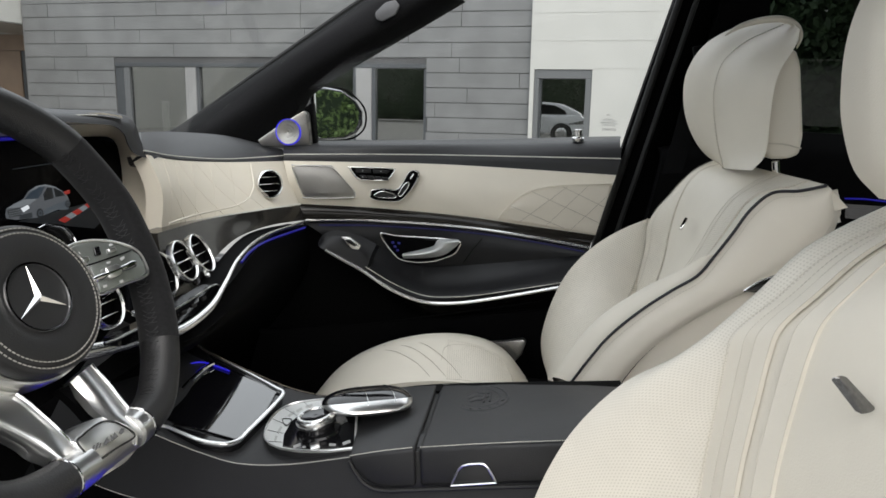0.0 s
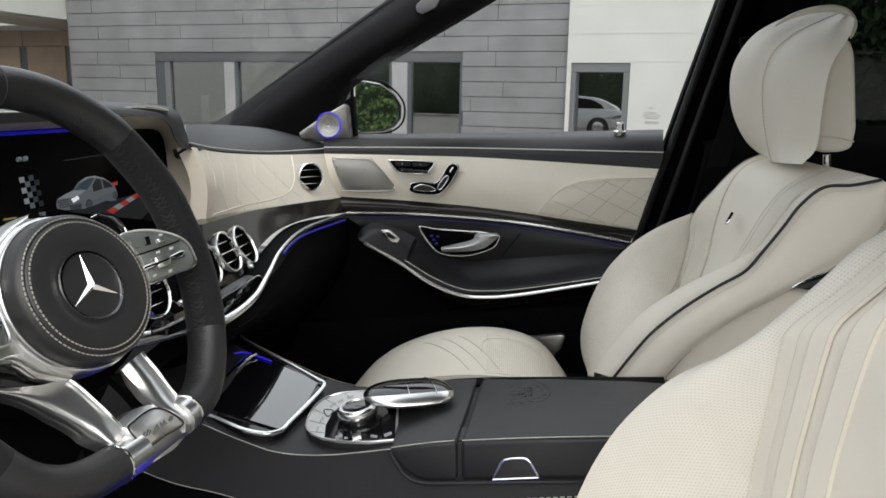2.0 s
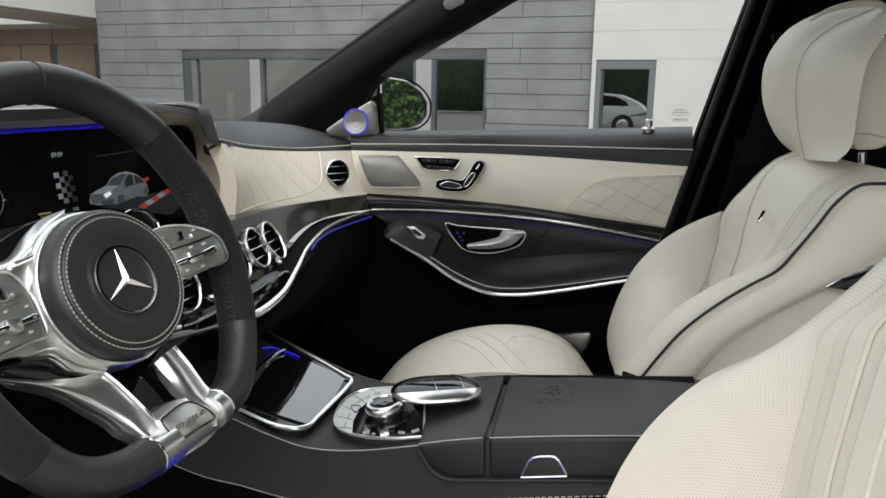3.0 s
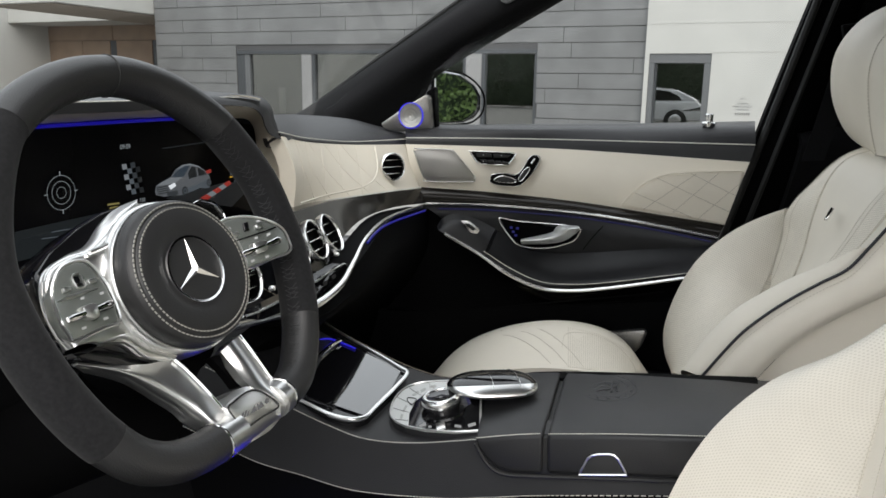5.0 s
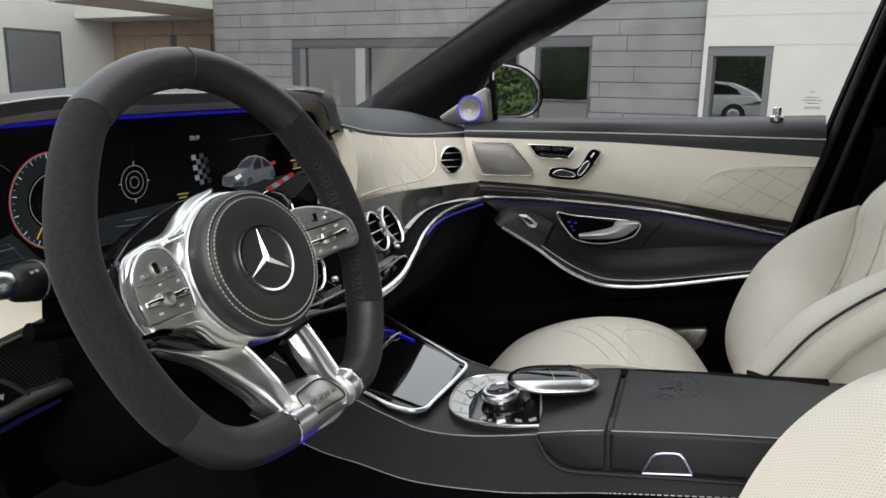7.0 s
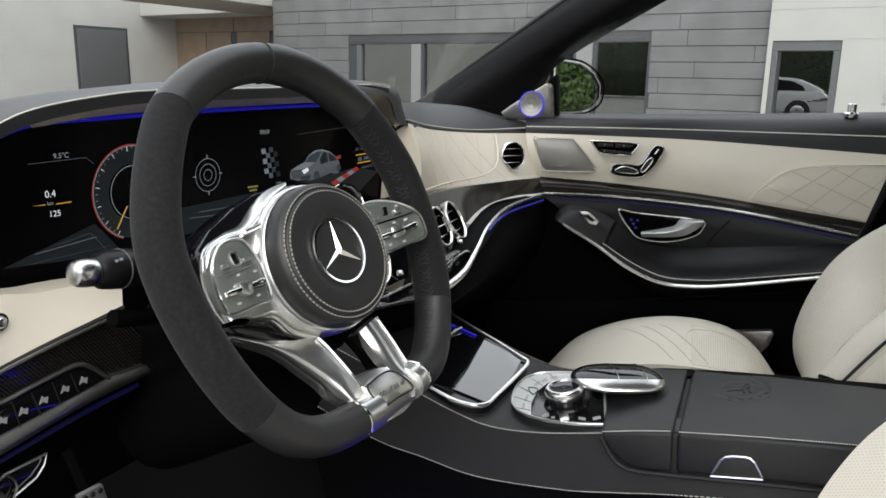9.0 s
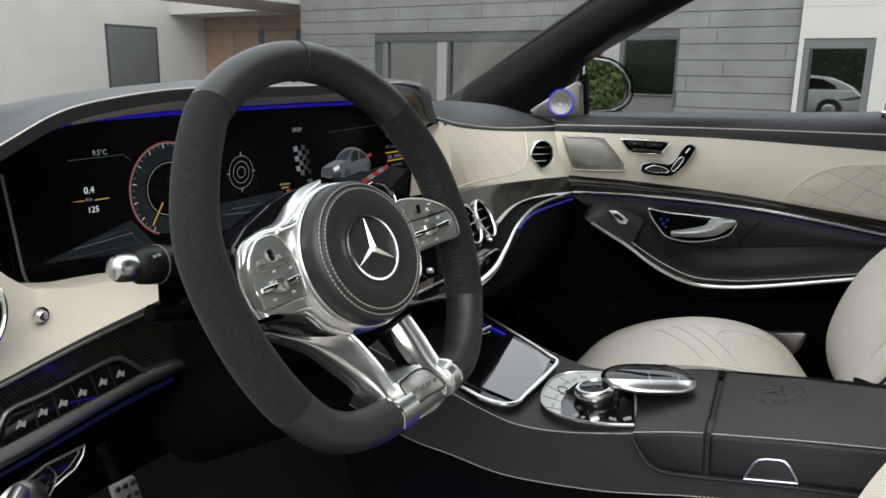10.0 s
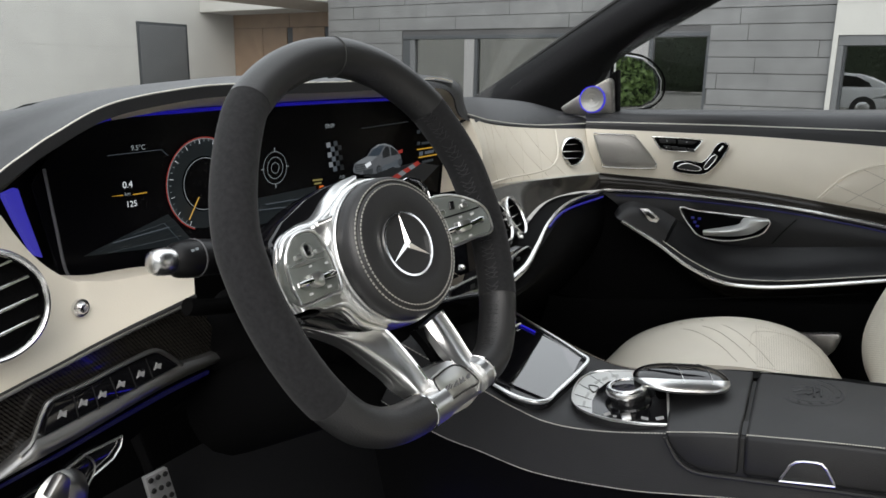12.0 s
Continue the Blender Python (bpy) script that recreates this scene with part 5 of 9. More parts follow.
part("screen_back", prism([(-0.8286, 0.3772, 0.9502), (-0.8253, 0.4443, 0.9758), (-0.8205, 0.5392, 0.9890), (-0.8060, 0.8295, 0.9935), (-0.7869, 1.2127, 0.9902), (-0.7810, 1.3310, 0.7771), (-0.7807, 1.3365, 0.7300), (-0.8290, 0.3693, 0.8190)], (-0.02, 0, 0)), SOFT, dash, "black housing behind screen")
part("housing_cheek", prism([(-0.8332, 0.2864, 0.8872), (-0.8308, 0.3332, 0.9337), (-0.8284, 0.3816, 0.9574), (-0.8273, 0.4043, 0.9581), (-0.8280, 0.3910, 0.8149), (-0.8304, 0.3418, 0.8279)], (-0.02, 0, 0)), SOFT, dash, "black side panel beside screen")
part("side_glow", prism([(-0.7837, 0.3766, 0.8979), (-0.7829, 0.3912, 0.9026), (-0.7827, 0.3957, 0.8807), (-0.7821, 0.4080, 0.8312), (-0.7825, 0.4002, 0.8346), (-0.7831, 0.3878, 0.8656)], (-0.01, 0, 0), 0.002), BLUEGLOW2, dash, "blue lit panel edge")

# driver's side fascia
LT = [(-0.7418, 0.3138, 0.9383), (-0.7403, 0.3437, 0.8930), (-0.7397, 0.3556, 0.8710), (-0.7391, 0.3687, 0.8503), (-0.7383, 0.3842, 0.8322), (-0.7372, 0.4055, 0.8153), (-0.7350, 0.4165, 0.8129), (-0.7350, 0.4475, 0.8061), (-0.7350, 0.4813, 0.8036), (-0.7350, 0.5178, 0.7996), (-0.7350, 0.5510, 0.7882)]
LB = [(-0.7080, 0.2811, 0.7395), (-0.7080, 0.3095, 0.7435), (-0.7080, 0.3350, 0.7476), (-0.7080, 0.3622, 0.7519), (-0.7080, 0.3913, 0.7571), (-0.7080, 0.4224, 0.7622), (-0.7080, 0.4558, 0.7670), (-0.7080, 0.4918, 0.7715), (-0.7080, 0.5266, 0.7762)]
part("driver_fascia", sheet([LT, LB], 40, 8, (-0.04, 0, 0)), CREAM, dash, "cream leather driver's fascia")
part("edge_gap", tube([Vector(p) + Vector((0.001, 0, -0.002)) for p in LB], 0.0025, 50, 6), RUBBER, dash)
part("fascia_edge", tube([(-0.7020, 0.2866, 0.7382), (-0.7020, 0.3057, 0.7413), (-0.7020, 0.3310, 0.7457), (-0.7020, 0.3579, 0.7498), (-0.7020, 0.4175, 0.7591), (-0.7020, 0.4862, 0.7673), (-0.7020, 0.5105, 0.7700)], 0.0017, 50, 6), PEWTER, dash, "satin metal line under the fascia")
part("driver_trim", sheet([LB, [(-0.7120, 0.2738, 0.6633), (-0.7120, 0.3031, 0.6697), (-0.7120, 0.3297, 0.6789), (-0.7120, 0.3422, 0.6954), (-0.7120, 0.3603, 0.7102), (-0.7120, 0.4199, 0.7044), (-0.7120, 0.4894, 0.7008), (-0.7120, 0.5243, 0.6972), (-0.7120, 0.5707, 0.6911)]], 40, 8, (-0.03, 0, 0)), CARBON, dash, "carbon fibre driver's trim")
part("lower_strip", sheet([[(-0.7020, 0.2693, 0.6720), (-0.7020, 0.2982, 0.6783), (-0.7020, 0.3163, 0.6846), (-0.7020, 0.3299, 0.6914), (-0.7020, 0.3406, 0.6921), (-0.7020, 0.3806, 0.6959), (-0.7020, 0.4450, 0.7021), (-0.7020, 0.4947, 0.7069), (-0.7020, 0.5196, 0.7049), (-0.7020, 0.5598, 0.7030)], [(-0.6965, 0.2680, 0.6685), (-0.6965, 0.2968, 0.6744), (-0.6965, 0.3147, 0.6788), (-0.6965, 0.3280, 0.6829), (-0.6965, 0.3401, 0.6839), (-0.6965, 0.3787, 0.6876), (-0.6965, 0.4432, 0.6952), (-0.6965, 0.4927, 0.6996), (-0.6965, 0.5178, 0.6989), (-0.6965, 0.5579, 0.6981)], [(-0.6990, 0.2668, 0.6650), (-0.6990, 0.2954, 0.6705), (-0.6990, 0.3130, 0.6730), (-0.6990, 0.3261, 0.6743), (-0.6990, 0.3395, 0.6757), (-0.6990, 0.3767, 0.6793), (-0.6990, 0.4413, 0.6883), (-0.6990, 0.4908, 0.6922), (-0.6990, 0.5159, 0.6930), (-0.6990, 0.5561, 0.6932)]], 50, 8, (-0.01, 0, 0)), PEWTER, dash, "satin metal strip under the driver's trim")
pad = part("switch_bank", prism([(-0.7005, 0.3387, 0.6928), (-0.7005, 0.3438, 0.7099), (-0.7005, 0.3525, 0.7200), (-0.7005, 0.3823, 0.7230), (-0.7005, 0.4132, 0.7266), (-0.7005, 0.4498, 0.7306), (-0.7005, 0.4658, 0.7302), (-0.7005, 0.4809, 0.7196), (-0.7005, 0.4934, 0.7077), (-0.7005, 0.4439, 0.7029), (-0.7005, 0.3796, 0.6967)], (-0.01, 0, 0), 0.001), PIANO, dash, "row of black driver assistance buttons")
part("row_rim", tube([(-0.6990, 0.3146, 0.6863), (-0.6990, 0.3255, 0.6926), (-0.6990, 0.3328, 0.7056), (-0.6990, 0.3394, 0.7175), (-0.6990, 0.3488, 0.7251), (-0.6990, 0.3817, 0.7275), (-0.6990, 0.4125, 0.7313), (-0.6990, 0.4455, 0.7348), (-0.6990, 0.4607, 0.7346), (-0.6990, 0.4730, 0.7281), (-0.6990, 0.4951, 0.7074)], 0.0024, 60, 6), PEWTER, pad)
for a, b in (((-0.7000, 0.3701, 0.7205), (-0.7000, 0.3732, 0.6955)), ((-0.7000, 0.3896, 0.7226), (-0.7000, 0.3949, 0.6969)), ((-0.7000, 0.4088, 0.7248), (-0.7000, 0.4165, 0.6990)), ((-0.7000, 0.4309, 0.7270), (-0.7000, 0.4379, 0.7016)), ((-0.7000, 0.4513, 0.7290), (-0.7000, 0.4588, 0.7037))):
    part("button_gap", tube([a, b], 0.0006, 4, 4), RUBBER, pad)
for px_ in ([(-0.6995, 0.3576, 0.7072)], [(-0.6995, 0.3791, 0.7098)], [(-0.6995, 0.3996, 0.7104)], [(-0.6995, 0.4207, 0.7130)], [(-0.6995, 0.4442, 0.7152)], [(-0.6995, 0.4652, 0.7164)]):
    a = Vector(px_[0])
    part("button_symbol", prism([a + 1.5 * Vector((0, y, z)) for y, z in ((-0.0035, -0.002), (-0.001, -0.001), (0.002, -0.003), (0.003, 0.001), (0.0005, 0.001), (-0.001, 0.003))], (-0.001, 0, 0)), KEYLIGHT, pad, smooth=False)
part("ambient_strip", sheet([[(-0.7040, 0.2975, 0.6631), (-0.7040, 0.3503, 0.6681), (-0.7040, 0.4109, 0.6757), (-0.7040, 0.4809, 0.6832), (-0.7040, 0.5365, 0.6853)], [(-0.7060, 0.2983, 0.6599), (-0.7060, 0.3512, 0.6643), (-0.7060, 0.4120, 0.6711), (-0.7060, 0.4822, 0.6777), (-0.7060, 0.5381, 0.6802)]], 30, 3, (-0.003, 0, 0)), BLUEGLOW3, dash, "blue ambient light line")
part("knee_panel", sheet([[(-0.7192, 0.2659, 0.6584), (-0.7173, 0.3036, 0.6656), (-0.7153, 0.3447, 0.6739), (-0.7118, 0.4145, 0.6926), (-0.7084, 0.4812, 0.6968), (-0.7046, 0.5585, 0.6905)], [(-0.7882, 0.2854, 0.5093), (-0.7860, 0.3296, 0.5415), (-0.7833, 0.3831, 0.5555), (-0.7810, 0.4291, 0.5704), (-0.7781, 0.4876, 0.6049), (-0.7714, 0.6226, 0.6353)]], 24, 8, (-0.03, 0, 0)), SOFT, dash)
vent(Vector([(-0.6954, 0.3014, 0.8247)][0]), 0.0465, -14, 8, 4, 16, 0.003)
part("park_button", revolve([(0.0001, 0.005), (0.004, 0.0055), (0.0055, 0.004), (0.006, 0.002), (0.0085, 0.0015), (0.0085, -0.002)], Matrix.Translation(Vector([(-0.7205, 0.3997, 0.7932)][0])) @ Matrix.Rotation(radians(90), 4, "Y"), 24), CHROME, dash, "chrome push button")
lamp = part("light_switch", prism([(-0.7050, 0.3105, 0.6407), (-0.7050, 0.3574, 0.6490), (-0.7050, 0.3786, 0.6552), (-0.7050, 0.4202, 0.6562), (-0.7050, 0.4173, 0.6464), (-0.7050, 0.4079, 0.6372), (-0.7050, 0.3851, 0.6300), (-0.7050, 0.3681, 0.6128)], (-0.01, 0, 0), 0.003), PIANO, dash, "rotary light switch with chrome frame")
part("switch_rim", tube([(-0.7030, 0.3094, 0.6419), (-0.7030, 0.3561, 0.6502), (-0.7030, 0.3772, 0.6564), (-0.7030, 0.4188, 0.6574), (-0.7030, 0.4159, 0.6476), (-0.7030, 0.4065, 0.6384), (-0.7030, 0.3838, 0.6312), (-0.7030, 0.3669, 0.6141)], 0.0013, 60, 6, True, smooth=False), SPOKE, lamp)
part("dial_edge", tube([(-0.7020, 0.3765, 0.6564), (-0.7020, 0.3835, 0.6484), (-0.7020, 0.3856, 0.6390), (-0.7020, 0.3797, 0.6287), (-0.7020, 0.3682, 0.6167)], 0.0012, 30, 6), PEWTER, lamp)
part("rotary_knob", revolve([(0.0001, 0.017), (0.012, 0.0165), (0.0185, 0.013), (0.024, 0.006), (0.0275, 0.0)], Matrix.Translation((-0.7000, 0.3476, 0.6270)) @ Matrix.Rotation(radians(90), 4, "Y"), 40), PEWTER, lamp)
part("knob_grip", prism([(-0.6780, 0.3228, 0.6460), (-0.6780, 0.3386, 0.6633), (-0.6780, 0.3466, 0.6549), (-0.6780, 0.3423, 0.6357)], (-0.012, 0, 0), 0.003), PEWTER, lamp)

# pedal
ped = thing("brake_pedal", "metal pedal with black rubber studs", "pedal")
PO = [Vector(p) for p in [(-1.0858, 0.7339, 0.3374), (-1.0835, 0.7799, 0.3363), (-1.0825, 0.8010, 0.2454), (-1.0849, 0.7513, 0.2500)]]
part("plate", prism(PO, (-0.01, 0, 0), 0.002), STUDPLATE, ped)
for i in range(3):
    for j in range(4):
        q = PO[0].lerp(PO[1], (i + 0.6) / 3.2).lerp(PO[3].lerp(PO[2], (i + 0.6) / 3.2), (j + 0.4) / 4)
        part("rubber_stud", revolve([(0.0001, 0.004), (0.0045, 0.003), (0.005, 0.0)], Matrix.Translation(q) @ Matrix.Rotation(radians(90), 4, "Y"), 10), RUBBER, ped)
part("arm", tube([PO[0].lerp(PO[2], 0.5) + Vector((-0.01, 0, 0)), PO[0].lerp(PO[2], 0.5) + Vector((-0.12, 0, 0.2))], 0.01, 8, 8), SOFT, ped)

# ---- steering wheel ----
WEL, WAZ = 0.425, -0.17
WN = Vector((math.cos(WEL) * math.cos(WAZ), math.cos(WEL) * math.sin(WAZ), math.sin(WEL)))
WC = Vector((-0.462, 0.570, 0.856)) - WN * 0.022
WR = Vector((-math.sin(WAZ), math.cos(WAZ), 0))
WU = WN.cross(WR)
WM = Matrix.Translation(WC) @ Matrix((WR, WU, WN)).transposed().to_4x4()
wheel = thing("steering_wheel", "flat-bottomed black leather steering wheel with metal spokes", "steering wheel")
RIM_LINE = [(-0.003, 0.198), (-0.0615, 0.1865), (-0.1127, 0.1563), (-0.1379, 0.1228), (-0.1587, 0.0783), (-0.169, 0.0394), (-0.169, 0.005), (-0.1626, -0.0332), (-0.150, -0.0739), (-0.1312, -0.1108), (-0.104, -0.1405), (-0.0642, -0.1546), (-0.007, -0.153), (0.0504, -0.146), (0.0907, -0.1343), (0.117, -0.1055), (0.1353, -0.0707), (0.147, -0.0327), (0.1527, 0.004), (0.152, 0.038), (0.1467, 0.078), (0.128, 0.121), (0.1036, 0.154), (0.054, 0.1866)]
RIM = spline([(x, y, 0) for x, y in RIM_LINE], 170, True)


def rim_point(i, q, fat=1.0, thin=1.0):
    """Point on the rim's skin: along the rim by step, round its section by angle."""
    p, a, b = RIM[i % 170], RIM[(i - 1) % 170], RIM[(i + 1) % 170]
    d = (b - a).normalized()
    return WM @ (p + Vector((d.y, -d.x, 0)) * (0.0184 * fat * math.cos(q)) + Vector((0, 0, 0.0219 * fat * thin * math.sin(q))))


def rim_part(name, i0, i1, m, fat, label, thin=1.0):
    rows = [[rim_point(i, 2 * math.pi * k / 20, fat, thin) for k in range(20)] for i in range(i0, i1 + 1)]
    bm = grid(rows, close_v=True, cap=True)
    bmesh.ops.recalc_face_normals(bm, faces=bm.faces[:])
    return part(name, bm, m, wheel, label)


top_rim = rim_part("rim_top", -17, 15, RIMBLACK, 1.015, "smooth black leather top of rim")
part("top_seam", tube([rim_point(0, math.pi - q, 1.02) for q in (math.pi * k / 8 - 0.6 for k in range(11))], 0.0009, 24, 5), RUBBER, top_rim)
rim_part("rim_grip", 15, 64, SUEDE, 1.0, "black suede rim grip")
rim_part("rim_bottom", 64, 82, RIMBLACK, 0.985, "black leather lower rim")
insert = rim_part("rim_insert", 84, 92, SPOKE, 0.97, "satin metal lower rim section", 0.55)
for i0, i1 in ((82, 85), (92, 94)):
    rim_part("rim_collar", i0, i1, SPOKE, 0.985, "satin metal rim collar")
for i in (82, 94):
    part("collar_edge", tube([rim_point(i, radians(q), 1.0) for q in range(-60, 241, 20)], 0.0011, 40, 6), BRIGHT, wheel, "bright metal edge over the rim leather")
rim_part("rim_bottom", 94, 112, RIMBLACK, 0.985, "black leather lower rim")
rim_part("rim_grip", 112, 153, SUEDE, 1.0, "black suede rim grip")
for i0, i1 in ((99, 166), (4, 15)):
    for k in range((i1 - i0) * 3 // 4):
        i = i0 + k * 4 // 3
        for j in (0, 1):
            part("lacing_stitch", tube([rim_point(i + j, radians(140)), rim_point(i, radians(158), 1.01), rim_point(i + 1 - j, radians(178))], 0.00035, 4, 4), RIMBLACK, wheel)
HUB = WM @ Matrix.Translation((0.0, 0.0, 0.022))
R0 = 0.0775
hub = part("hub_cover", revolve([(0.0001, -0.003), (0.029, -0.003), (0.034, -0.0035), (0.039, -0.0015), (0.044, -0.0005), (0.0575, -0.001), (0.0605, -0.0022), (0.062, -0.0034), (0.0635, -0.0030), (0.0665, -0.0050), (0.0690, -0.0085), (0.0705, -0.015), (0.0705, -0.022), (0.0700, -0.026)], HUB, 72), RIMBLACK, wheel, "round black leather airbag cover")
part("hub_collar", revolve([(0.0690, -0.0235), (0.0715, -0.0225), (0.0730, -0.0240), (0.0745, -0.030), (0.0750, -0.040), (0.0750, -0.056)], HUB, 72), SPOKE, wheel, "satin metal ring round the airbag cover")
for q, h in ((0.766, -0.0012), (0.832, -0.0030)):
    tagged(stitches([HUB @ Vector((R0 * q * math.cos(2 * math.pi * k / 36), R0 * q * math.sin(2 * math.pi * k / 36), h)) for k in range(37)], 90, 0.0007, STITCHGREY, hub), "pale double stitching")
EM = WM @ Matrix.Translation((0.0, 0.0, 0.0195))
em = part("hub_badge", revolve([(0.0295, 0.0), (0.030, 0.0018), (0.032, 0.0018), (0.0326, 0.0)], EM, 48), BRIGHT, hub, "plain chrome ring badge")
for a in (90, 210, 330):
    d = Vector((math.cos(radians(a)), math.sin(radians(a)), 0))
    s = Vector((-d.y, d.x, 0))
    bm = bmesh.new()
    vs = [bm.verts.new(EM @ v) for v in (s * 0.0038 - d * 0.001, d * 0.030, s * -0.0038 - d * 0.001, Vector((0, 0, 0.0035)) + d * 0.001)]
    bm.faces.new((vs[0], vs[1], vs[3]))
    bm.faces.new((vs[1], vs[2], vs[3]))
    bm.faces.new((vs[2], vs[0], vs[3]))
    part("badge_blade", bm, BRIGHT, hub, smooth=False)


def wl(pts, lift=0.0):
    """Points given across, up and out of the wheel's plane."""
    return [WM @ Vector((x, y, z + lift)) for x, y, z in pts]


def on_wheel(name, pts, m, depth, bevel=0.003, lift=0.0, parent=None, label=""):
    return part(name, prism(wl(pts, lift), WN * -depth, bevel), m, parent or wheel, label)


on_wheel("shroud", [(-0.1160, 0.0355, -0.0300), (-0.0958, 0.0524, -0.0300), (-0.0629, 0.0688, -0.0300), (-0.0340, 0.0791, -0.0300), (0.0086, 0.0847, -0.0300), (0.0643, 0.0734, -0.0300), (0.0380, 0.0143, -0.0300), (-0.0307, -0.0317, -0.0300), (-0.0631, -0.0383, -0.0300), (-0.1095, -0.0351, -0.0300), (-0.1132, -0.0028, -0.0300)], PIANO, 0.05, 0.006, label="glossy black spoke shroud")
on_wheel("lower_shroud", [(-0.1173, -0.0348, -0.0220), (-0.0890, -0.0344, -0.0220), (-0.0709, -0.0409, -0.0220), (-0.0513, -0.0633, -0.0220), (-0.0161, -0.0713, -0.0220), (-0.0206, -0.0816, -0.0220), (-0.0793, -0.0614, -0.0220), (-0.1125, -0.0438, -0.0220)], PIANO, 0.03, 0.005, label="glossy black spoke shroud")
on_wheel("right_shroud", [(0.0828, 0.0521, -0.0220), (0.1365, 0.0416, -0.0220), (0.1700, 0.0236, -0.0220), (0.1539, -0.0036, -0.0220), (0.1083, -0.0158, -0.0220), (0.0748, -0.0446, -0.0220), (0.0262, -0.0703, -0.0220), (0.0406, -0.0006, -0.0220)], PIANO, 0.04, 0.005, label="glossy black spoke shroud")
part("spoke_shell", sheet([wl(q) for q in ([(0.0089, 0.0852, -0.0300), (-0.0191, 0.0792, -0.0300), (-0.0423, 0.0674, -0.0300), (-0.0644, 0.0506, -0.0300), (-0.0853, 0.0455, -0.0300), (-0.1026, 0.0375, -0.0300), (-0.1123, 0.0233, -0.0300), (-0.1161, 0.0030, -0.0300), (-0.1157, -0.0179, -0.0300), (-0.1134, -0.0320, -0.0300)], [(-0.0079, 0.0796, -0.0120), (-0.0326, 0.0690, -0.0120), (-0.0514, 0.0545, -0.0120), (-0.0735, 0.0428, -0.0120), (-0.0946, 0.0395, -0.0120), (-0.1135, 0.0316, -0.0120), (-0.1218, 0.0177, -0.0120), (-0.1249, -0.0021, -0.0120), (-0.1237, -0.0201, -0.0120), (-0.1203, -0.0326, -0.0120)], [(-0.0098, 0.0757, -0.0100), (-0.0339, 0.0629, -0.0100), (-0.0473, 0.0478, -0.0100), (-0.0573, 0.0354, -0.0100), (-0.0644, 0.0228, -0.0100), (-0.0656, 0.0094, -0.0100), (-0.0665, -0.0067, -0.0100), (-0.0681, -0.0226, -0.0100), (-0.0778, -0.0327, -0.0100), (-0.1011, -0.0336, -0.0100)], [(0.0064, 0.0772, -0.0160), (-0.0203, 0.0632, -0.0160), (-0.0302, 0.0501, -0.0160), (-0.0389, 0.0343, -0.0160), (-0.0433, 0.0182, -0.0160), (-0.0457, 0.0018, -0.0160), (-0.0453, -0.0150, -0.0160), (-0.0429, -0.0305, -0.0160), (-0.0376, -0.0446, -0.0160), (-0.0292, -0.0556, -0.0160)])], 60, 24, WN * -0.006), SPOKE, wheel, "satin metal spoke shell")
part("shell_foot", sheet([wl(q) for q in ([(-0.0994, -0.0335, -0.0120), (-0.0863, -0.0324, -0.0120), (-0.0719, -0.0309, -0.0120), (-0.0593, -0.0349, -0.0120), (-0.0464, -0.0478, -0.0120), (-0.0239, -0.0668, -0.0120)], [(-0.0962, -0.0363, -0.0100), (-0.0852, -0.0374, -0.0100), (-0.0770, -0.0393, -0.0100), (-0.0703, -0.0452, -0.0100), (-0.0599, -0.0580, -0.0100), (-0.0354, -0.0709, -0.0100)], [(-0.0902, -0.0373, -0.0220), (-0.0777, -0.0403, -0.0220), (-0.0696, -0.0445, -0.0220), (-0.0625, -0.0517, -0.0220), (-0.0539, -0.0626, -0.0220), (-0.0445, -0.0685, -0.0220)])], 40, 10, WN * -0.006), SPOKE, wheel, "satin metal spoke shell")
part("shell_ridge", tube(wl([(-0.0786, 0.0399, -0.0070), (-0.0641, 0.0421, -0.0070), (-0.0507, 0.0456, -0.0070), (-0.0433, 0.0513, -0.0070)]), 0.0022, 30, 8), SPOKE, wheel)
lp = on_wheel("button_panel", [(-0.1264, 0.0129, -0.0040), (-0.1176, 0.0265, -0.0040), (-0.1068, 0.0334, -0.0040), (-0.0899, 0.0339, -0.0040), (-0.0821, 0.0252, -0.0040), (-0.0764, 0.0087, -0.0040), (-0.0747, -0.0108, -0.0040), (-0.0773, -0.0241, -0.0040), (-0.0934, -0.0252, -0.0040), (-0.1216, -0.0280, -0.0040), (-0.1253, -0.0216, -0.0040), (-0.1280, -0.0059, -0.0040)], PANELGREY, 0.016, 0.003, label="satin grey button panel")
part("panel_rim", tube(wl([(-0.1252, 0.0130, -0.0055), (-0.1164, 0.0267, -0.0055), (-0.1056, 0.0337, -0.0055), (-0.0887, 0.0341, -0.0055), (-0.0808, 0.0254, -0.0055), (-0.0751, 0.0089, -0.0055), (-0.0734, -0.0107, -0.0055), (-0.0760, -0.0240, -0.0055), (-0.0921, -0.0252, -0.0055), (-0.1204, -0.0279, -0.0055), (-0.1241, -0.0215, -0.0055), (-0.1268, -0.0058, -0.0055)]), 0.0016, 60, 6, True), SPOKE, lp)
on_wheel("thumb_pad", [(-0.1048, 0.0218, -0.0025), (-0.0994, 0.0224, -0.0025), (-0.0978, 0.0133, -0.0025), (-0.1036, 0.0133, -0.0025)], PIANO, 0.004, 0.001, parent=lp)
part("pad_rim", tube(wl([(-0.1048, 0.0225, -0.0030), (-0.0982, 0.0229, -0.0030), (-0.0964, 0.0127, -0.0030), (-0.1036, 0.0124, -0.0030)]), 0.0009, 20, 5, True), SPOKE, lp)
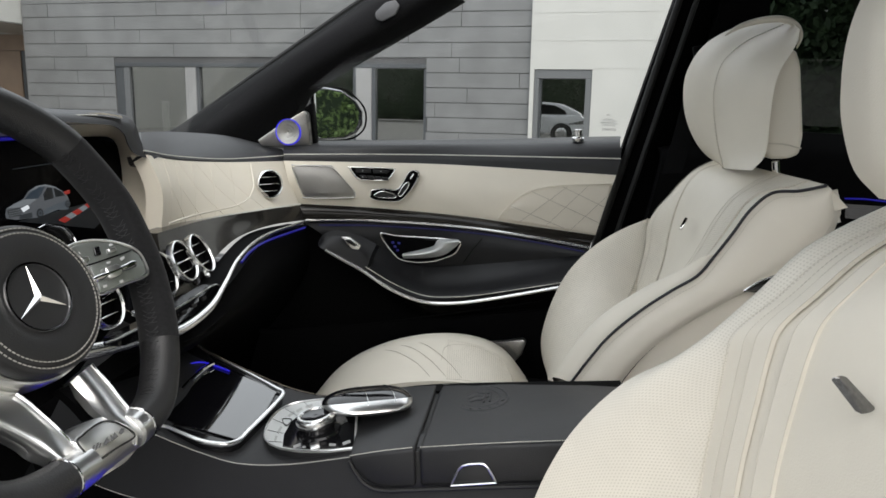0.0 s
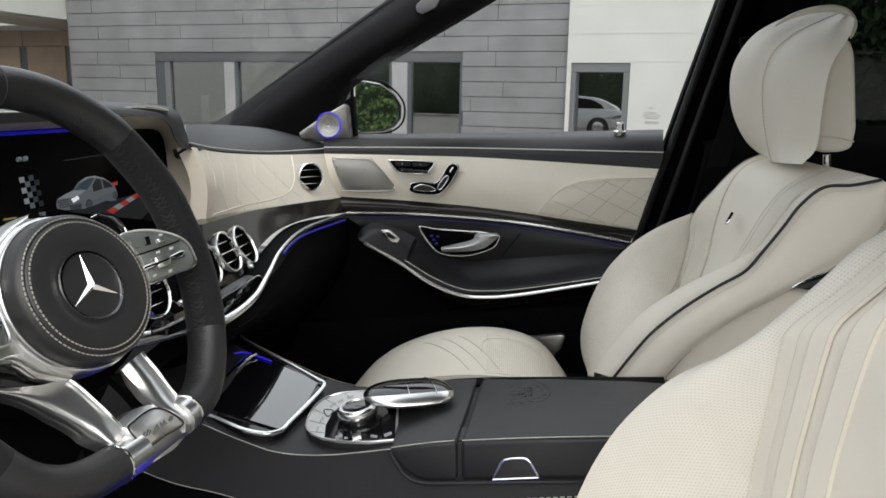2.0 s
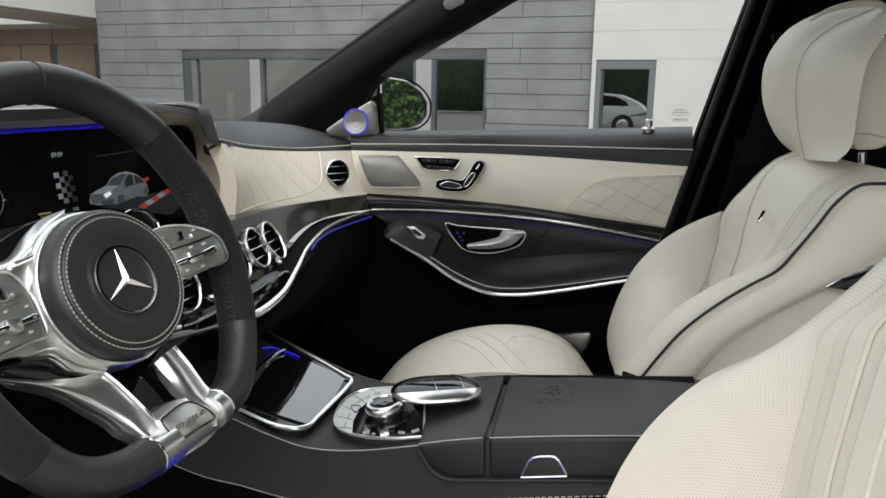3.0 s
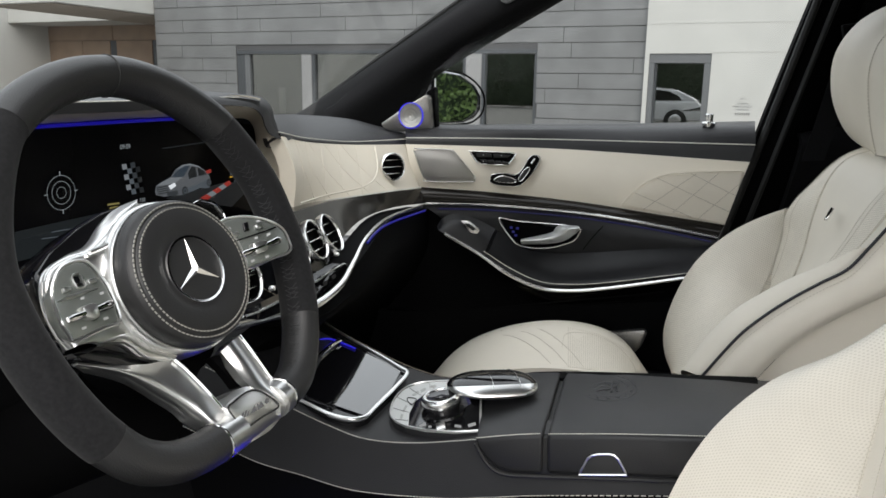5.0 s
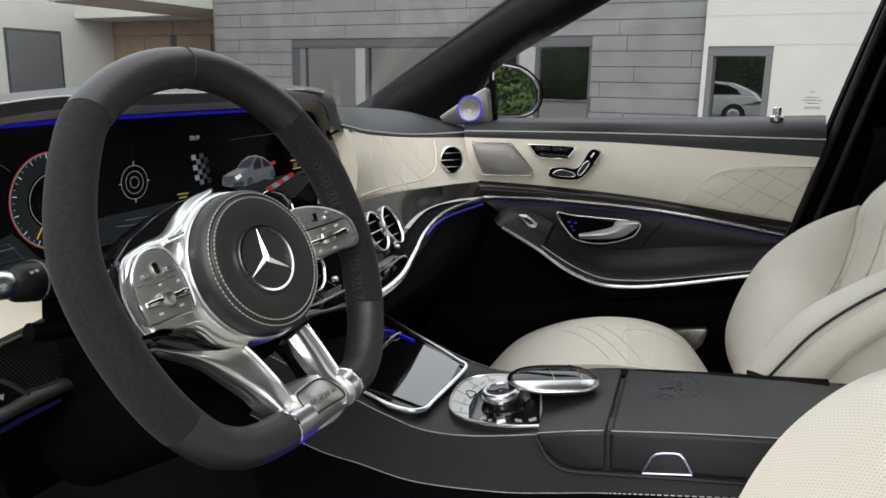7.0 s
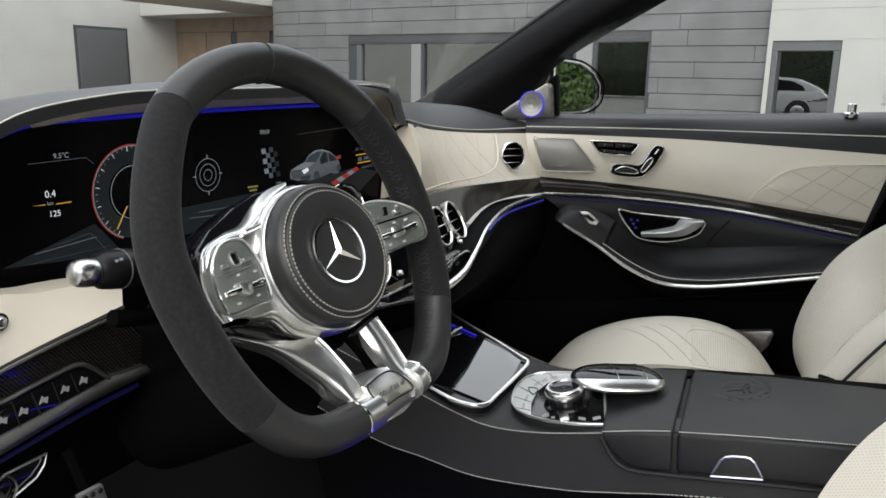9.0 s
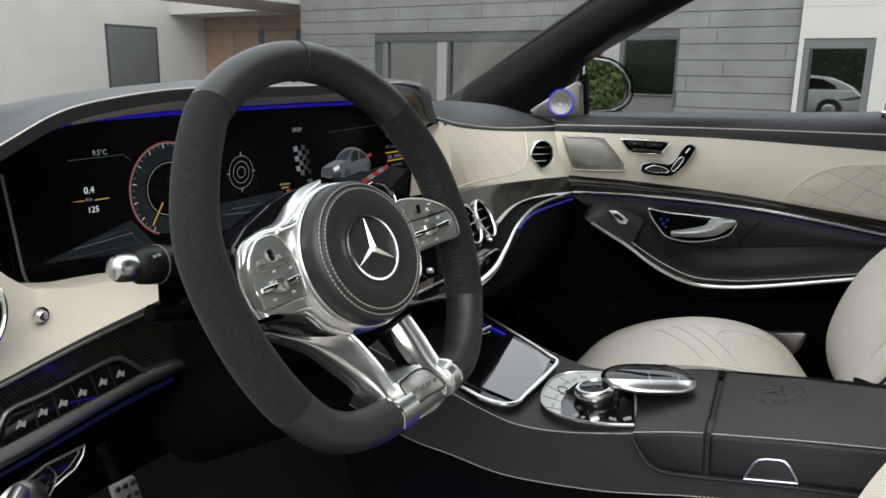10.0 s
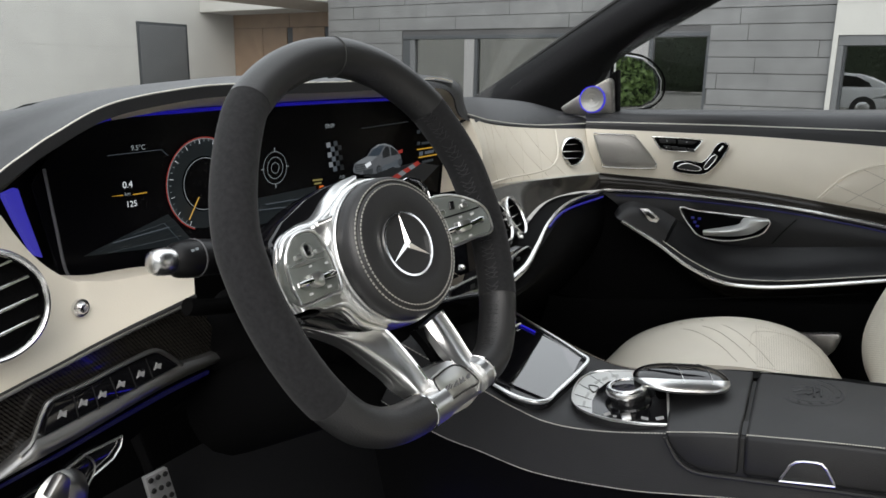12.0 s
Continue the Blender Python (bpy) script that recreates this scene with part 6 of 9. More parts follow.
on_wheel("button", [(-0.1174, 0.0150, -0.0010), (-0.1104, 0.0152, -0.0010), (-0.1099, 0.0115, -0.0010), (-0.1171, 0.0108, -0.0010)], SPOKE, 0.005, 0.001, parent=lp)
on_wheel("button", [(-0.0937, 0.0169, -0.0010), (-0.0857, 0.0170, -0.0010), (-0.0852, 0.0133, -0.0010), (-0.0934, 0.0126, -0.0010)], SPOKE, 0.005, 0.001, parent=lp)
on_wheel("panel_step", [(-0.1253, 0.0057, -0.0025), (-0.1150, 0.0083, -0.0025), (-0.1007, 0.0092, -0.0025), (-0.0832, 0.0085, -0.0025), (-0.1006, 0.0061, -0.0025), (-0.1151, 0.0048, -0.0025)], SPOKE, 0.004, 0.001, parent=lp)
on_wheel("roller_slot", [(-0.1207, -0.0086, -0.0035), (-0.0776, -0.0050, -0.0035), (-0.0774, -0.0114, -0.0035), (-0.1202, -0.0137, -0.0035)], RUBBER, 0.004, 0.001, parent=lp)
part("roller_bar", taper(wl([(-0.1236, -0.0108, -0.0000), (-0.1198, -0.0106, -0.0000), (-0.1100, -0.0097, -0.0000), (-0.0919, -0.0083, -0.0000), (-0.0843, -0.0077, 0.0000), (-0.0802, -0.0075, 0.0000)]), [0.0022, 0.0034, 0.0030, 0.0030, 0.0034, 0.0022], 10), BRIGHT, lp)
on_wheel("roller", [(-0.1101, -0.0037, 0.0030), (-0.0994, -0.0028, 0.0030), (-0.0947, -0.0058, 0.0030), (-0.0967, -0.0158, 0.0030), (-0.1023, -0.0166, 0.0030), (-0.1094, -0.0135, 0.0030)], SPOKE, 0.01, 0.002, parent=lp)
on_wheel("panel_symbol", [(-0.1037, 0.0043, -0.0036), (-0.1005, 0.0042, -0.0036), (-0.1012, 0.0023, -0.0036), (-0.1044, 0.0024, -0.0036)], ETCH, 0.0006, 0, parent=lp)
on_wheel("panel_symbol", [(-0.0854, 0.0040, -0.0036), (-0.0819, 0.0043, -0.0036), (-0.0821, 0.0023, -0.0036), (-0.0856, 0.0019, -0.0036)], ETCH, 0.0006, 0, parent=lp)
on_wheel("panel_symbol", [(-0.1123, -0.0195, -0.0036), (-0.1084, -0.0194, -0.0036), (-0.1085, -0.0214, -0.0036), (-0.1124, -0.0215, -0.0036)], ETCH, 0.0006, 0, parent=lp)
on_wheel("panel_symbol", [(-0.0905, -0.0171, -0.0036), (-0.0864, -0.0169, -0.0036), (-0.0865, -0.0190, -0.0036), (-0.0906, -0.0192, -0.0036)], ETCH, 0.0006, 0, parent=lp)
rp = on_wheel("button_panel", [(0.0599, 0.0382, 0.0070), (0.0692, 0.0416, 0.0083), (0.0855, 0.0406, 0.0132), (0.1032, 0.0348, 0.0187), (0.1190, 0.0247, 0.0237), (0.1290, 0.0150, 0.0240), (0.1311, 0.0031, 0.0240), (0.1294, -0.0063, 0.0240), (0.1185, -0.0102, 0.0235), (0.1024, -0.0105, 0.0184), (0.0740, -0.0126, 0.0097), (0.0747, -0.0029, 0.0099), (0.0738, 0.0158, 0.0096), (0.0681, 0.0307, 0.0079)], PANELGREY, 0.016, 0.003, label="satin grey button panel")
part("panel_rim", tube(wl([(0.0612, 0.0384, 0.0060), (0.0700, 0.0418, 0.0075), (0.0864, 0.0407, 0.0124), (0.1042, 0.0349, 0.0179), (0.1199, 0.0249, 0.0230), (0.1304, 0.0151, 0.0230), (0.1325, 0.0032, 0.0230), (0.1307, -0.0062, 0.0230), (0.1195, -0.0101, 0.0228), (0.1034, -0.0104, 0.0177), (0.0749, -0.0126, 0.0090), (0.0756, -0.0029, 0.0092), (0.0747, 0.0159, 0.0089), (0.0689, 0.0309, 0.0072)]), 0.0014, 60, 6, True), SPOKE, rp)
on_wheel("thumb_pad", [(0.0852, 0.0332, 0.0146), (0.0908, 0.0333, 0.0163), (0.0895, 0.0241, 0.0159), (0.0833, 0.0243, 0.0140)], PIANO, 0.004, 0.001, parent=rp)
on_wheel("button", [(0.0681, 0.0262, 0.0109), (0.0757, 0.0262, 0.0132), (0.0762, 0.0217, 0.0133), (0.0683, 0.0212, 0.0110)], SPOKE, 0.005, 0.001, parent=rp)
on_wheel("button", [(0.0960, 0.0278, 0.0194), (0.1039, 0.0280, 0.0219), (0.1044, 0.0234, 0.0220), (0.0965, 0.0233, 0.0195)], SPOKE, 0.005, 0.001, parent=rp)
part("panel_groove", tube(wl([(0.0680, 0.0177, 0.0082), (0.0842, 0.0183, 0.0131), (0.1023, 0.0190, 0.0187), (0.1192, 0.0201, 0.0241)]), 0.0008, 20, 5), SOFT, rp)
on_wheel("roller_slot", [(0.0704, 0.0054, 0.0091), (0.1179, 0.0090, 0.0238), (0.1192, 0.0028, 0.0243), (0.0712, 0.0003, 0.0094)], RUBBER, 0.004, 0.001, parent=rp)
part("roller_bar", taper(wl([(0.0675, 0.0020, 0.0117), (0.0726, 0.0026, 0.0132), (0.0841, 0.0035, 0.0167), (0.1032, 0.0051, 0.0226), (0.1116, 0.0063, 0.0253), (0.1159, 0.0065, 0.0267)]), [0.0022, 0.0036, 0.0030, 0.0030, 0.0036, 0.0022], 10), BRIGHT, rp)
on_wheel("roller", [(0.0833, 0.0103, 0.0194), (0.0976, 0.0106, 0.0238), (0.1009, 0.0060, 0.0249), (0.0969, -0.0010, 0.0236), (0.0830, -0.0020, 0.0193)], SPOKE, 0.01, 0.002, parent=rp)
on_wheel("panel_symbol", [(0.0707, 0.0331, 0.0091), (0.0742, 0.0335, 0.0102), (0.0747, 0.0309, 0.0103), (0.0711, 0.0305, 0.0092)], ETCH, 0.0006, 0, parent=rp)
on_wheel("panel_symbol", [(0.1005, 0.0321, 0.0182), (0.1042, 0.0324, 0.0194), (0.1049, 0.0304, 0.0196), (0.1011, 0.0300, 0.0184)], ETCH, 0.0006, 0, parent=rp)
on_wheel("panel_symbol", [(0.1060, 0.0157, 0.0199), (0.1105, 0.0165, 0.0214), (0.1103, 0.0140, 0.0213), (0.1064, 0.0129, 0.0200)], ETCH, 0.0006, 0, parent=rp)
on_wheel("panel_symbol", [(0.0917, 0.0158, 0.0155), (0.0961, 0.0160, 0.0168), (0.0952, 0.0137, 0.0166), (0.0918, 0.0140, 0.0155)], ETCH, 0.0006, 0, parent=rp)
on_wheel("panel_symbol", [(0.0797, -0.0055, 0.0118), (0.0834, -0.0052, 0.0129), (0.0832, -0.0076, 0.0129), (0.0796, -0.0080, 0.0118)], ETCH, 0.0006, 0, parent=rp)
on_wheel("panel_symbol", [(0.0966, -0.0060, 0.0170), (0.1003, -0.0057, 0.0181), (0.1001, -0.0081, 0.0181), (0.0963, -0.0084, 0.0169)], ETCH, 0.0006, 0, parent=rp)
part("lower_spoke", sheet([wl(q) for q in ([(-0.1129, -0.0441, -0.0250), (-0.0852, -0.0568, -0.0210), (-0.0570, -0.0661, -0.0170), (-0.0305, -0.0716, -0.0130), (-0.0240, -0.0870, -0.0090), (-0.0165, -0.1104, -0.0030), (-0.0094, -0.1340, 0.0010), (-0.0027, -0.1680, 0.0070)], [(-0.1165, -0.0461, -0.0180), (-0.0864, -0.0621, -0.0140), (-0.0616, -0.0792, -0.0100), (-0.0463, -0.0957, -0.0060), (-0.0377, -0.1109, -0.0020), (-0.0307, -0.1288, 0.0040), (-0.0236, -0.1443, 0.0080), (-0.0223, -0.1674, 0.0140)], [(-0.1127, -0.0488, -0.0200), (-0.0833, -0.0673, -0.0160), (-0.0622, -0.0884, -0.0120), (-0.0480, -0.1074, -0.0080), (-0.0394, -0.1227, -0.0040), (-0.0335, -0.1358, 0.0020), (-0.0283, -0.1468, 0.0060), (-0.0328, -0.1699, 0.0120)], [(-0.1007, -0.0538, -0.0320), (-0.0725, -0.0746, -0.0280), (-0.0535, -0.0993, -0.0240), (-0.0429, -0.1153, -0.0200), (-0.0388, -0.1272, -0.0160), (-0.0323, -0.1379, -0.0100), (-0.0236, -0.1485, -0.0060), (-0.0234, -0.1693, 0.0000)])], 60, 18, WN * -0.008), SPOKE, wheel, "satin metal lower spoke")
part("spoke_edge", tube(wl([(-0.0334, -0.0715, -0.0100), (-0.0269, -0.0868, -0.0060), (-0.0195, -0.1101, 0.0000), (-0.0125, -0.1335, 0.0040), (-0.0058, -0.1672, 0.0100)]), 0.0014, 50, 6), BRIGHT, wheel)
part("lower_spoke", sheet([wl(q) for q in ([(0.0563, -0.0729, -0.0160), (0.0590, -0.0984, -0.0080), (0.0604, -0.1240, 0.0000), (0.0630, -0.1430, 0.0080), (0.0645, -0.1540, 0.0100), (0.0515, -0.1624, 0.0060)], [(0.0352, -0.0762, -0.0100), (0.0374, -0.0998, -0.0020), (0.0380, -0.1204, 0.0060), (0.0412, -0.1373, 0.0140), (0.0442, -0.1486, 0.0160), (0.0420, -0.1590, 0.0120)], [(0.0254, -0.0809, -0.0160), (0.0265, -0.0993, -0.0080), (0.0253, -0.1145, 0.0000), (0.0288, -0.1286, 0.0080), (0.0385, -0.1412, 0.0100), (0.0492, -0.1558, 0.0060)])], 44, 12, WN * -0.010), SPOKE, wheel, "satin metal lower spoke")
part("spoke_edge", tube(wl([(0.0552, -0.0728, -0.0150), (0.0579, -0.0983, -0.0070), (0.0593, -0.1239, 0.0010), (0.0618, -0.1428, 0.0090)]), 0.0013, 40, 6), BRIGHT, wheel)
part("spoke_web", sheet([wl(q) for q in ([(0.0141, -0.0825, -0.0200), (0.0245, -0.1013, -0.0200), (0.0317, -0.1201, -0.0200)], [(0.0312, -0.0826, -0.0180), (0.0409, -0.1020, -0.0180), (0.0482, -0.1192, -0.0180)])], 20, 6, WN * -0.01), SOFT, wheel, "black insert between the spokes")
part("plate_seat", sheet([wl(q) for q in ([(-0.0140, -0.1212, -0.0000), (0.0064, -0.1193, 0.0030), (0.0269, -0.1225, 0.0030), (0.0484, -0.1424, 0.0060)], [(-0.0116, -0.1399, 0.0080), (0.0038, -0.1350, 0.0100), (0.0217, -0.1383, 0.0100), (0.0452, -0.1539, 0.0100)], [(-0.0001, -0.1696, 0.0040), (0.0138, -0.1690, 0.0060), (0.0297, -0.1681, 0.0060), (0.0511, -0.1626, 0.0040)])], 24, 12, WN * -0.02), SPOKE, wheel, "satin metal plate seat")
plate = on_wheel("name_plate", [(-0.0185, -0.1300, 0.0155), (-0.0104, -0.1270, 0.0155), (0.0028, -0.1243, 0.0155), (0.0156, -0.1247, 0.0155), (0.0263, -0.1302, 0.0155), (0.0371, -0.1416, 0.0155), (0.0400, -0.1507, 0.0155), (0.0175, -0.1515, 0.0155), (-0.0069, -0.1530, 0.0155), (-0.0129, -0.1461, 0.0155)], SPOKE, 0.010, 0.0015, label="satin metal lower plate")
part("plate_gap", tube(wl([(-0.0180, -0.1301, 0.0150), (-0.0099, -0.1270, 0.0150), (0.0033, -0.1244, 0.0150), (0.0162, -0.1248, 0.0150), (0.0269, -0.1303, 0.0150), (0.0377, -0.1417, 0.0150), (0.0405, -0.1508, 0.0150), (0.0180, -0.1516, 0.0150), (-0.0064, -0.1532, 0.0150), (-0.0124, -0.1462, 0.0150)]), 0.0009, 60, 6, True), RUBBER, plate)
on_wheel("plate_mark", [(-0.0100, -0.1438, 0.0162), (-0.0053, -0.1392, 0.0162), (-0.0028, -0.1395, 0.0162), (-0.0076, -0.1440, 0.0162)], KEYGREY, 0.0004, 0, parent=plate)
on_wheel("plate_mark", [(-0.0059, -0.1440, 0.0162), (-0.0009, -0.1390, 0.0162), (0.0016, -0.1392, 0.0162), (-0.0032, -0.1438, 0.0162)], KEYGREY, 0.0004, 0, parent=plate)
on_wheel("plate_mark", [(-0.0015, -0.1438, 0.0162), (0.0019, -0.1404, 0.0162), (0.0036, -0.1404, 0.0162), (0.0002, -0.1438, 0.0162)], KEYGREY, 0.0004, 0, parent=plate)
on_wheel("plate_mark", [(0.0037, -0.1438, 0.0162), (0.0116, -0.1384, 0.0162), (0.0125, -0.1438, 0.0162)], KEYGREY, 0.0004, 0, parent=plate)
on_wheel("plate_mark", [(0.0143, -0.1438, 0.0162), (0.0154, -0.1379, 0.0162), (0.0175, -0.1408, 0.0162), (0.0208, -0.1378, 0.0162), (0.0227, -0.1430, 0.0162)], KEYGREY, 0.0004, 0, parent=plate)
on_wheel("plate_mark", [(0.0250, -0.1403, 0.0162), (0.0291, -0.1375, 0.0162), (0.0320, -0.1390, 0.0162), (0.0305, -0.1420, 0.0162), (0.0266, -0.1425, 0.0162)], KEYGREY, 0.0004, 0, parent=plate)
on_wheel("shift_paddle", [(0.0787, 0.0723, -0.0350), (0.0919, 0.0748, -0.0350), (0.1079, 0.0705, -0.0350), (0.1152, 0.0590, -0.0350), (0.1160, 0.0482, -0.0350), (0.0977, 0.0505, -0.0350)], BADGE, 0.006, 0.002, label="dark metal shift paddle")
part("paddle_edge", tube(wl([(0.0765, 0.0718, -0.0330), (0.0896, 0.0743, -0.0330), (0.1056, 0.0701, -0.0330), (0.1126, 0.0600, -0.0330), (0.1134, 0.0493, -0.0330)]), 0.0013, 20, 6), BRIGHT, wheel)
col = thing("steering_column", "black steering column shroud behind the wheel", "steering column")
part("shroud", tube([WC - WN * 0.035 + Vector((0, 0, -0.03)), WC - WN * 0.1 + Vector((0, 0, -0.04)), WC - WN * 0.26 + Vector((0, 0, -0.04))], 0.065, 16, 20), SOFT, col)
part("lower_cover", tube([WC - WN * 0.06 + Vector((0, -0.02, -0.1)), WC - WN * 0.28 + Vector((0, -0.02, -0.12))], 0.06, 12, 16), SOFT, col)
stalk = thing("indicator_stalk", "black indicator stalk with silver end", "stalk")
SA = [Vector(p) for p in [(-0.6360, 0.4111, 0.8460), (-0.6360, 0.4366, 0.8427), (-0.6360, 0.4646, 0.8395), (-0.6360, 0.4836, 0.8366), (-0.6590, 0.5709, 0.8118)]]
part("lever", taper([SA[1], SA[1].lerp(SA[2], 0.2), SA[1].lerp(SA[2], 0.6), SA[2], SA[3], SA[4]], [0.0125, 0.0165, 0.0180, 0.0185, 0.0175, 0.013]), SOFTSHEEN, stalk)
part("end_cap", taper([SA[0].lerp(SA[1], k) for k in (0.12, 0.18, 0.34, 0.62, 0.9, 1.06)], [0.0065, 0.0100, 0.0122, 0.0130, 0.0130, 0.0110]), CHROME, stalk, "rounded silver end cap")
part("ring", tube([SA[1].lerp(SA[2], 0.92), SA[1].lerp(SA[2], 0.97)], 0.0190, 6, 20), KEYGREY, stalk)
for d in ((-0.0095, 0.004), (-0.0145, 0.0035), (-0.012, -0.005)):
    a = SA[2] + Vector((0.0135, d[0], d[1] + 0.008))
    part("symbol", block(a - Vector((0.001, 0.0016, 0.0016)), a + Vector((0.001, 0.0016, 0.0016))), LITDIM, stalk, smooth=False)
low = thing("cruise_stalk", "short black lower column stalk", "stalk")
part("lever", tube([(-0.6398, 0.4548, 0.7932), (-0.6387, 0.4752, 0.7876), (-0.6504, 0.5411, 0.7711)], 0.0085, 16, 12), SOFT, low)

# ---- console ----
console = thing("centre_console", "black leather centre console with piano black lid", "console")
CF = [(-0.7267, 1.1048, 0.6806), (-0.5912, 1.1001, 0.6251), (-0.5274, 1.0978, 0.6005), (-0.4459, 1.0947, 0.5733), (-0.3795, 1.0917, 0.5648), (-0.3094, 1.0879, 0.5770)]
CN = [(-0.6746, 0.8620, 0.6282), (-0.5313, 0.8577, 0.5863), (-0.4733, 0.8559, 0.5701), (-0.4183, 0.8540, 0.5606), (-0.3480, 0.8511, 0.5678), (-0.2533, 0.8469, 0.5908)]
CL = [(-0.7185, 0.8499, 0.5426), (-0.5912, 0.8460, 0.5065), (-0.5122, 0.8433, 0.4987), (-0.4260, 0.8402, 0.4920), (-0.3097, 0.8355, 0.5063), (-0.2400, 0.8324, 0.5223)]
body = part("body", sheet([CF, [Vector(a).lerp(Vector(b), 0.5) + Vector((0, 0, 0.004)) for a, b in zip(CF, CN)], CN], 36, 12, (0, 0, -0.12)), BLACK, console, "black leather console top")
part("side_panel", sheet([[Vector(p) + Vector((0, -0.001, 0)) for p in CN] + [(-0.1803, 0.8414, 0.6132), (0.0279, 0.8326, 0.6453)], CL + [(-0.1643, 0.8291, 0.5411), (0.0363, 0.8205, 0.5832)]], 40, 8, (0, 0.04, 0)), BLACK, console)
part("lower_side", sheet([CL + [(-0.1643, 0.8291, 0.5411), (0.0363, 0.8205, 0.5832)], [(-0.6379, 0.8384, 0.2490), (-0.4801, 0.8217, 0.2554), (-0.1915, 0.8110, 0.2654), (0.1818, 0.7971, 0.2783)]], 30, 6, (0, 0.04, 0)), SOFT, console)
part("far_side", sheet([CF + [(-0.1948, 1.0814, 0.6038), (0.0777, 1.0669, 0.6370)], [(-0.6592, 1.1284, 0.2211), (-0.3954, 1.1151, 0.2305), (-0.0987, 1.1000, 0.2411), (0.2848, 1.0806, 0.2549)]], 30, 6, (0, -0.03, 0)), SOFT, console)


stitches([Vector(p) + Vector((0, -0.001, 0.0015)) for p in CN], 120, 0.0006, STITCH, console)
stitches([Vector(p) + Vector((0, -0.0015, 0)) for p in CL + [(-0.1643, 0.8291, 0.5411), (0.0363, 0.8205, 0.5832)]], 190, 0.0006, STITCH, console)
stitches([Vector(p) + Vector((0, 0, 0.001)) for p in CF], 80, 0.0008, THREAD, console)
LIDP = [(-0.6158, 1.1097, 0.6291), (-0.5740, 1.0891, 0.6223), (-0.5349, 1.0712, 0.6153), (-0.4819, 1.0517, 0.6048), (-0.4389, 1.0351, 0.5951), (-0.4260, 1.0308, 0.5920), (-0.4216, 1.0185, 0.5897), (-0.4230, 0.9855, 0.5863), (-0.4293, 0.9118, 0.5792), (-0.4312, 0.8896, 0.5771), (-0.4384, 0.8768, 0.5771), (-0.4495, 0.8692, 0.5783), (-0.4772, 0.8648, 0.5829), (-0.5237, 0.8742, 0.5914), (-0.5621, 0.8838, 0.5977), (-0.5929, 0.9628, 0.6127), (-0.6144, 1.0532, 0.6252)]
part("lid", sheet([[(-0.5533, 1.0624, 0.6156), (-0.5218, 1.0528, 0.6101), (-0.4916, 1.0445, 0.6044), (-0.4626, 1.0372, 0.5986), (-0.4345, 1.0309, 0.5925)], [(-0.5598, 0.9733, 0.6063), (-0.5248, 0.9662, 0.6008), (-0.4913, 0.9604, 0.5949), (-0.4591, 0.9558, 0.5887), (-0.4280, 0.9521, 0.5823)], [(-0.5641, 0.8956, 0.5981), (-0.5303, 0.8928, 0.5932), (-0.4977, 0.8911, 0.5881), (-0.4662, 0.8903, 0.5826), (-0.4357, 0.8903, 0.5768)]], 24, 12, (0, 0, -0.01)), LIDBLACK, console, "glossy piano black storage lid")
part("lid_well", prism([Vector(p) + Vector((0, 0, -0.004)) for p in LIDP], (0, 0, -0.01)), PIANO, console, "glossy black well round the lid")
part("lid_frame", tube([Vector(p) + Vector((0, 0, 0.001)) for p in LIDP], 0.0028, 160, 10, True, 0.6), SPOKE, console, "satin metal lid frame")
part("lid_handle", tube([(-0.5562, 0.9663, 0.6093), (-0.5575, 0.9981, 0.6130), (-0.5558, 1.0333, 0.6168), (-0.5498, 1.0548, 0.6184)], 0.0036, 24, 8), BRIGHT, console)
part("lid_light", tube([(-0.5833, 1.0440, 0.6193), (-0.5731, 1.0545, 0.6193), (-0.5562, 1.0555, 0.6174), (-0.5195, 1.0477, 0.6114)], 0.0015, 20, 6), BLUEGLOW4, console, "blue ambient light line")
ZC = [(-0.4081, 0.9169, 0.5730), (-0.4187, 0.9604, 0.5744), (-0.4167, 0.9935, 0.5770), (-0.4013, 1.0136, 0.5809), (-0.3718, 1.0195, 0.5860), (-0.3363, 1.0192, 0.5917), (-0.2904, 0.9746, 0.5959), (-0.2624, 0.8650, 0.5927), (-0.2987, 0.8618, 0.5867), (-0.3385, 0.8663, 0.5806), (-0.3702, 0.8777, 0.5764), (-0.3923, 0.8933, 0.5739)]
part("panel_bed", prism([Vector(p) + Vector((0, 0, -0.0022)) for p in ZC], (0, 0, -0.02)), BLACK, console)
plate2 = part("control_panel", prism([Vector(p) for p in ZC], (0, 0, -0.002)), SILVERWHITE, console, "pale silver control panel")
part("panel_rim", tube([Vector(p) + Vector((0, 0, 0.001)) for p in ZC[7:] + ZC[:6]], 0.0014, 80, 6), SPOKE, plate2)
part("dark_inset", prism([(-0.3674, 0.8811, 0.5778), (-0.3785, 0.9142, 0.5784), (-0.3824, 0.9517, 0.5804), (-0.3765, 0.9800, 0.5833), (-0.3598, 0.9956, 0.5871), (-0.3307, 0.9995, 0.5920), (-0.2909, 0.9637, 0.5959), (-0.2665, 0.8693, 0.5932), (-0.3001, 0.8663, 0.5876), (-0.3385, 0.8710, 0.5818)], (0, 0, -0.003)), PIANO, plate2)
part("hazard_mark", tube([(-0.3992, 0.9622, 0.5786), (-0.3840, 0.9586, 0.5808), (-0.3852, 0.9402, 0.5793)], 0.0007, 24, 5, True), RUBBER, plate2)
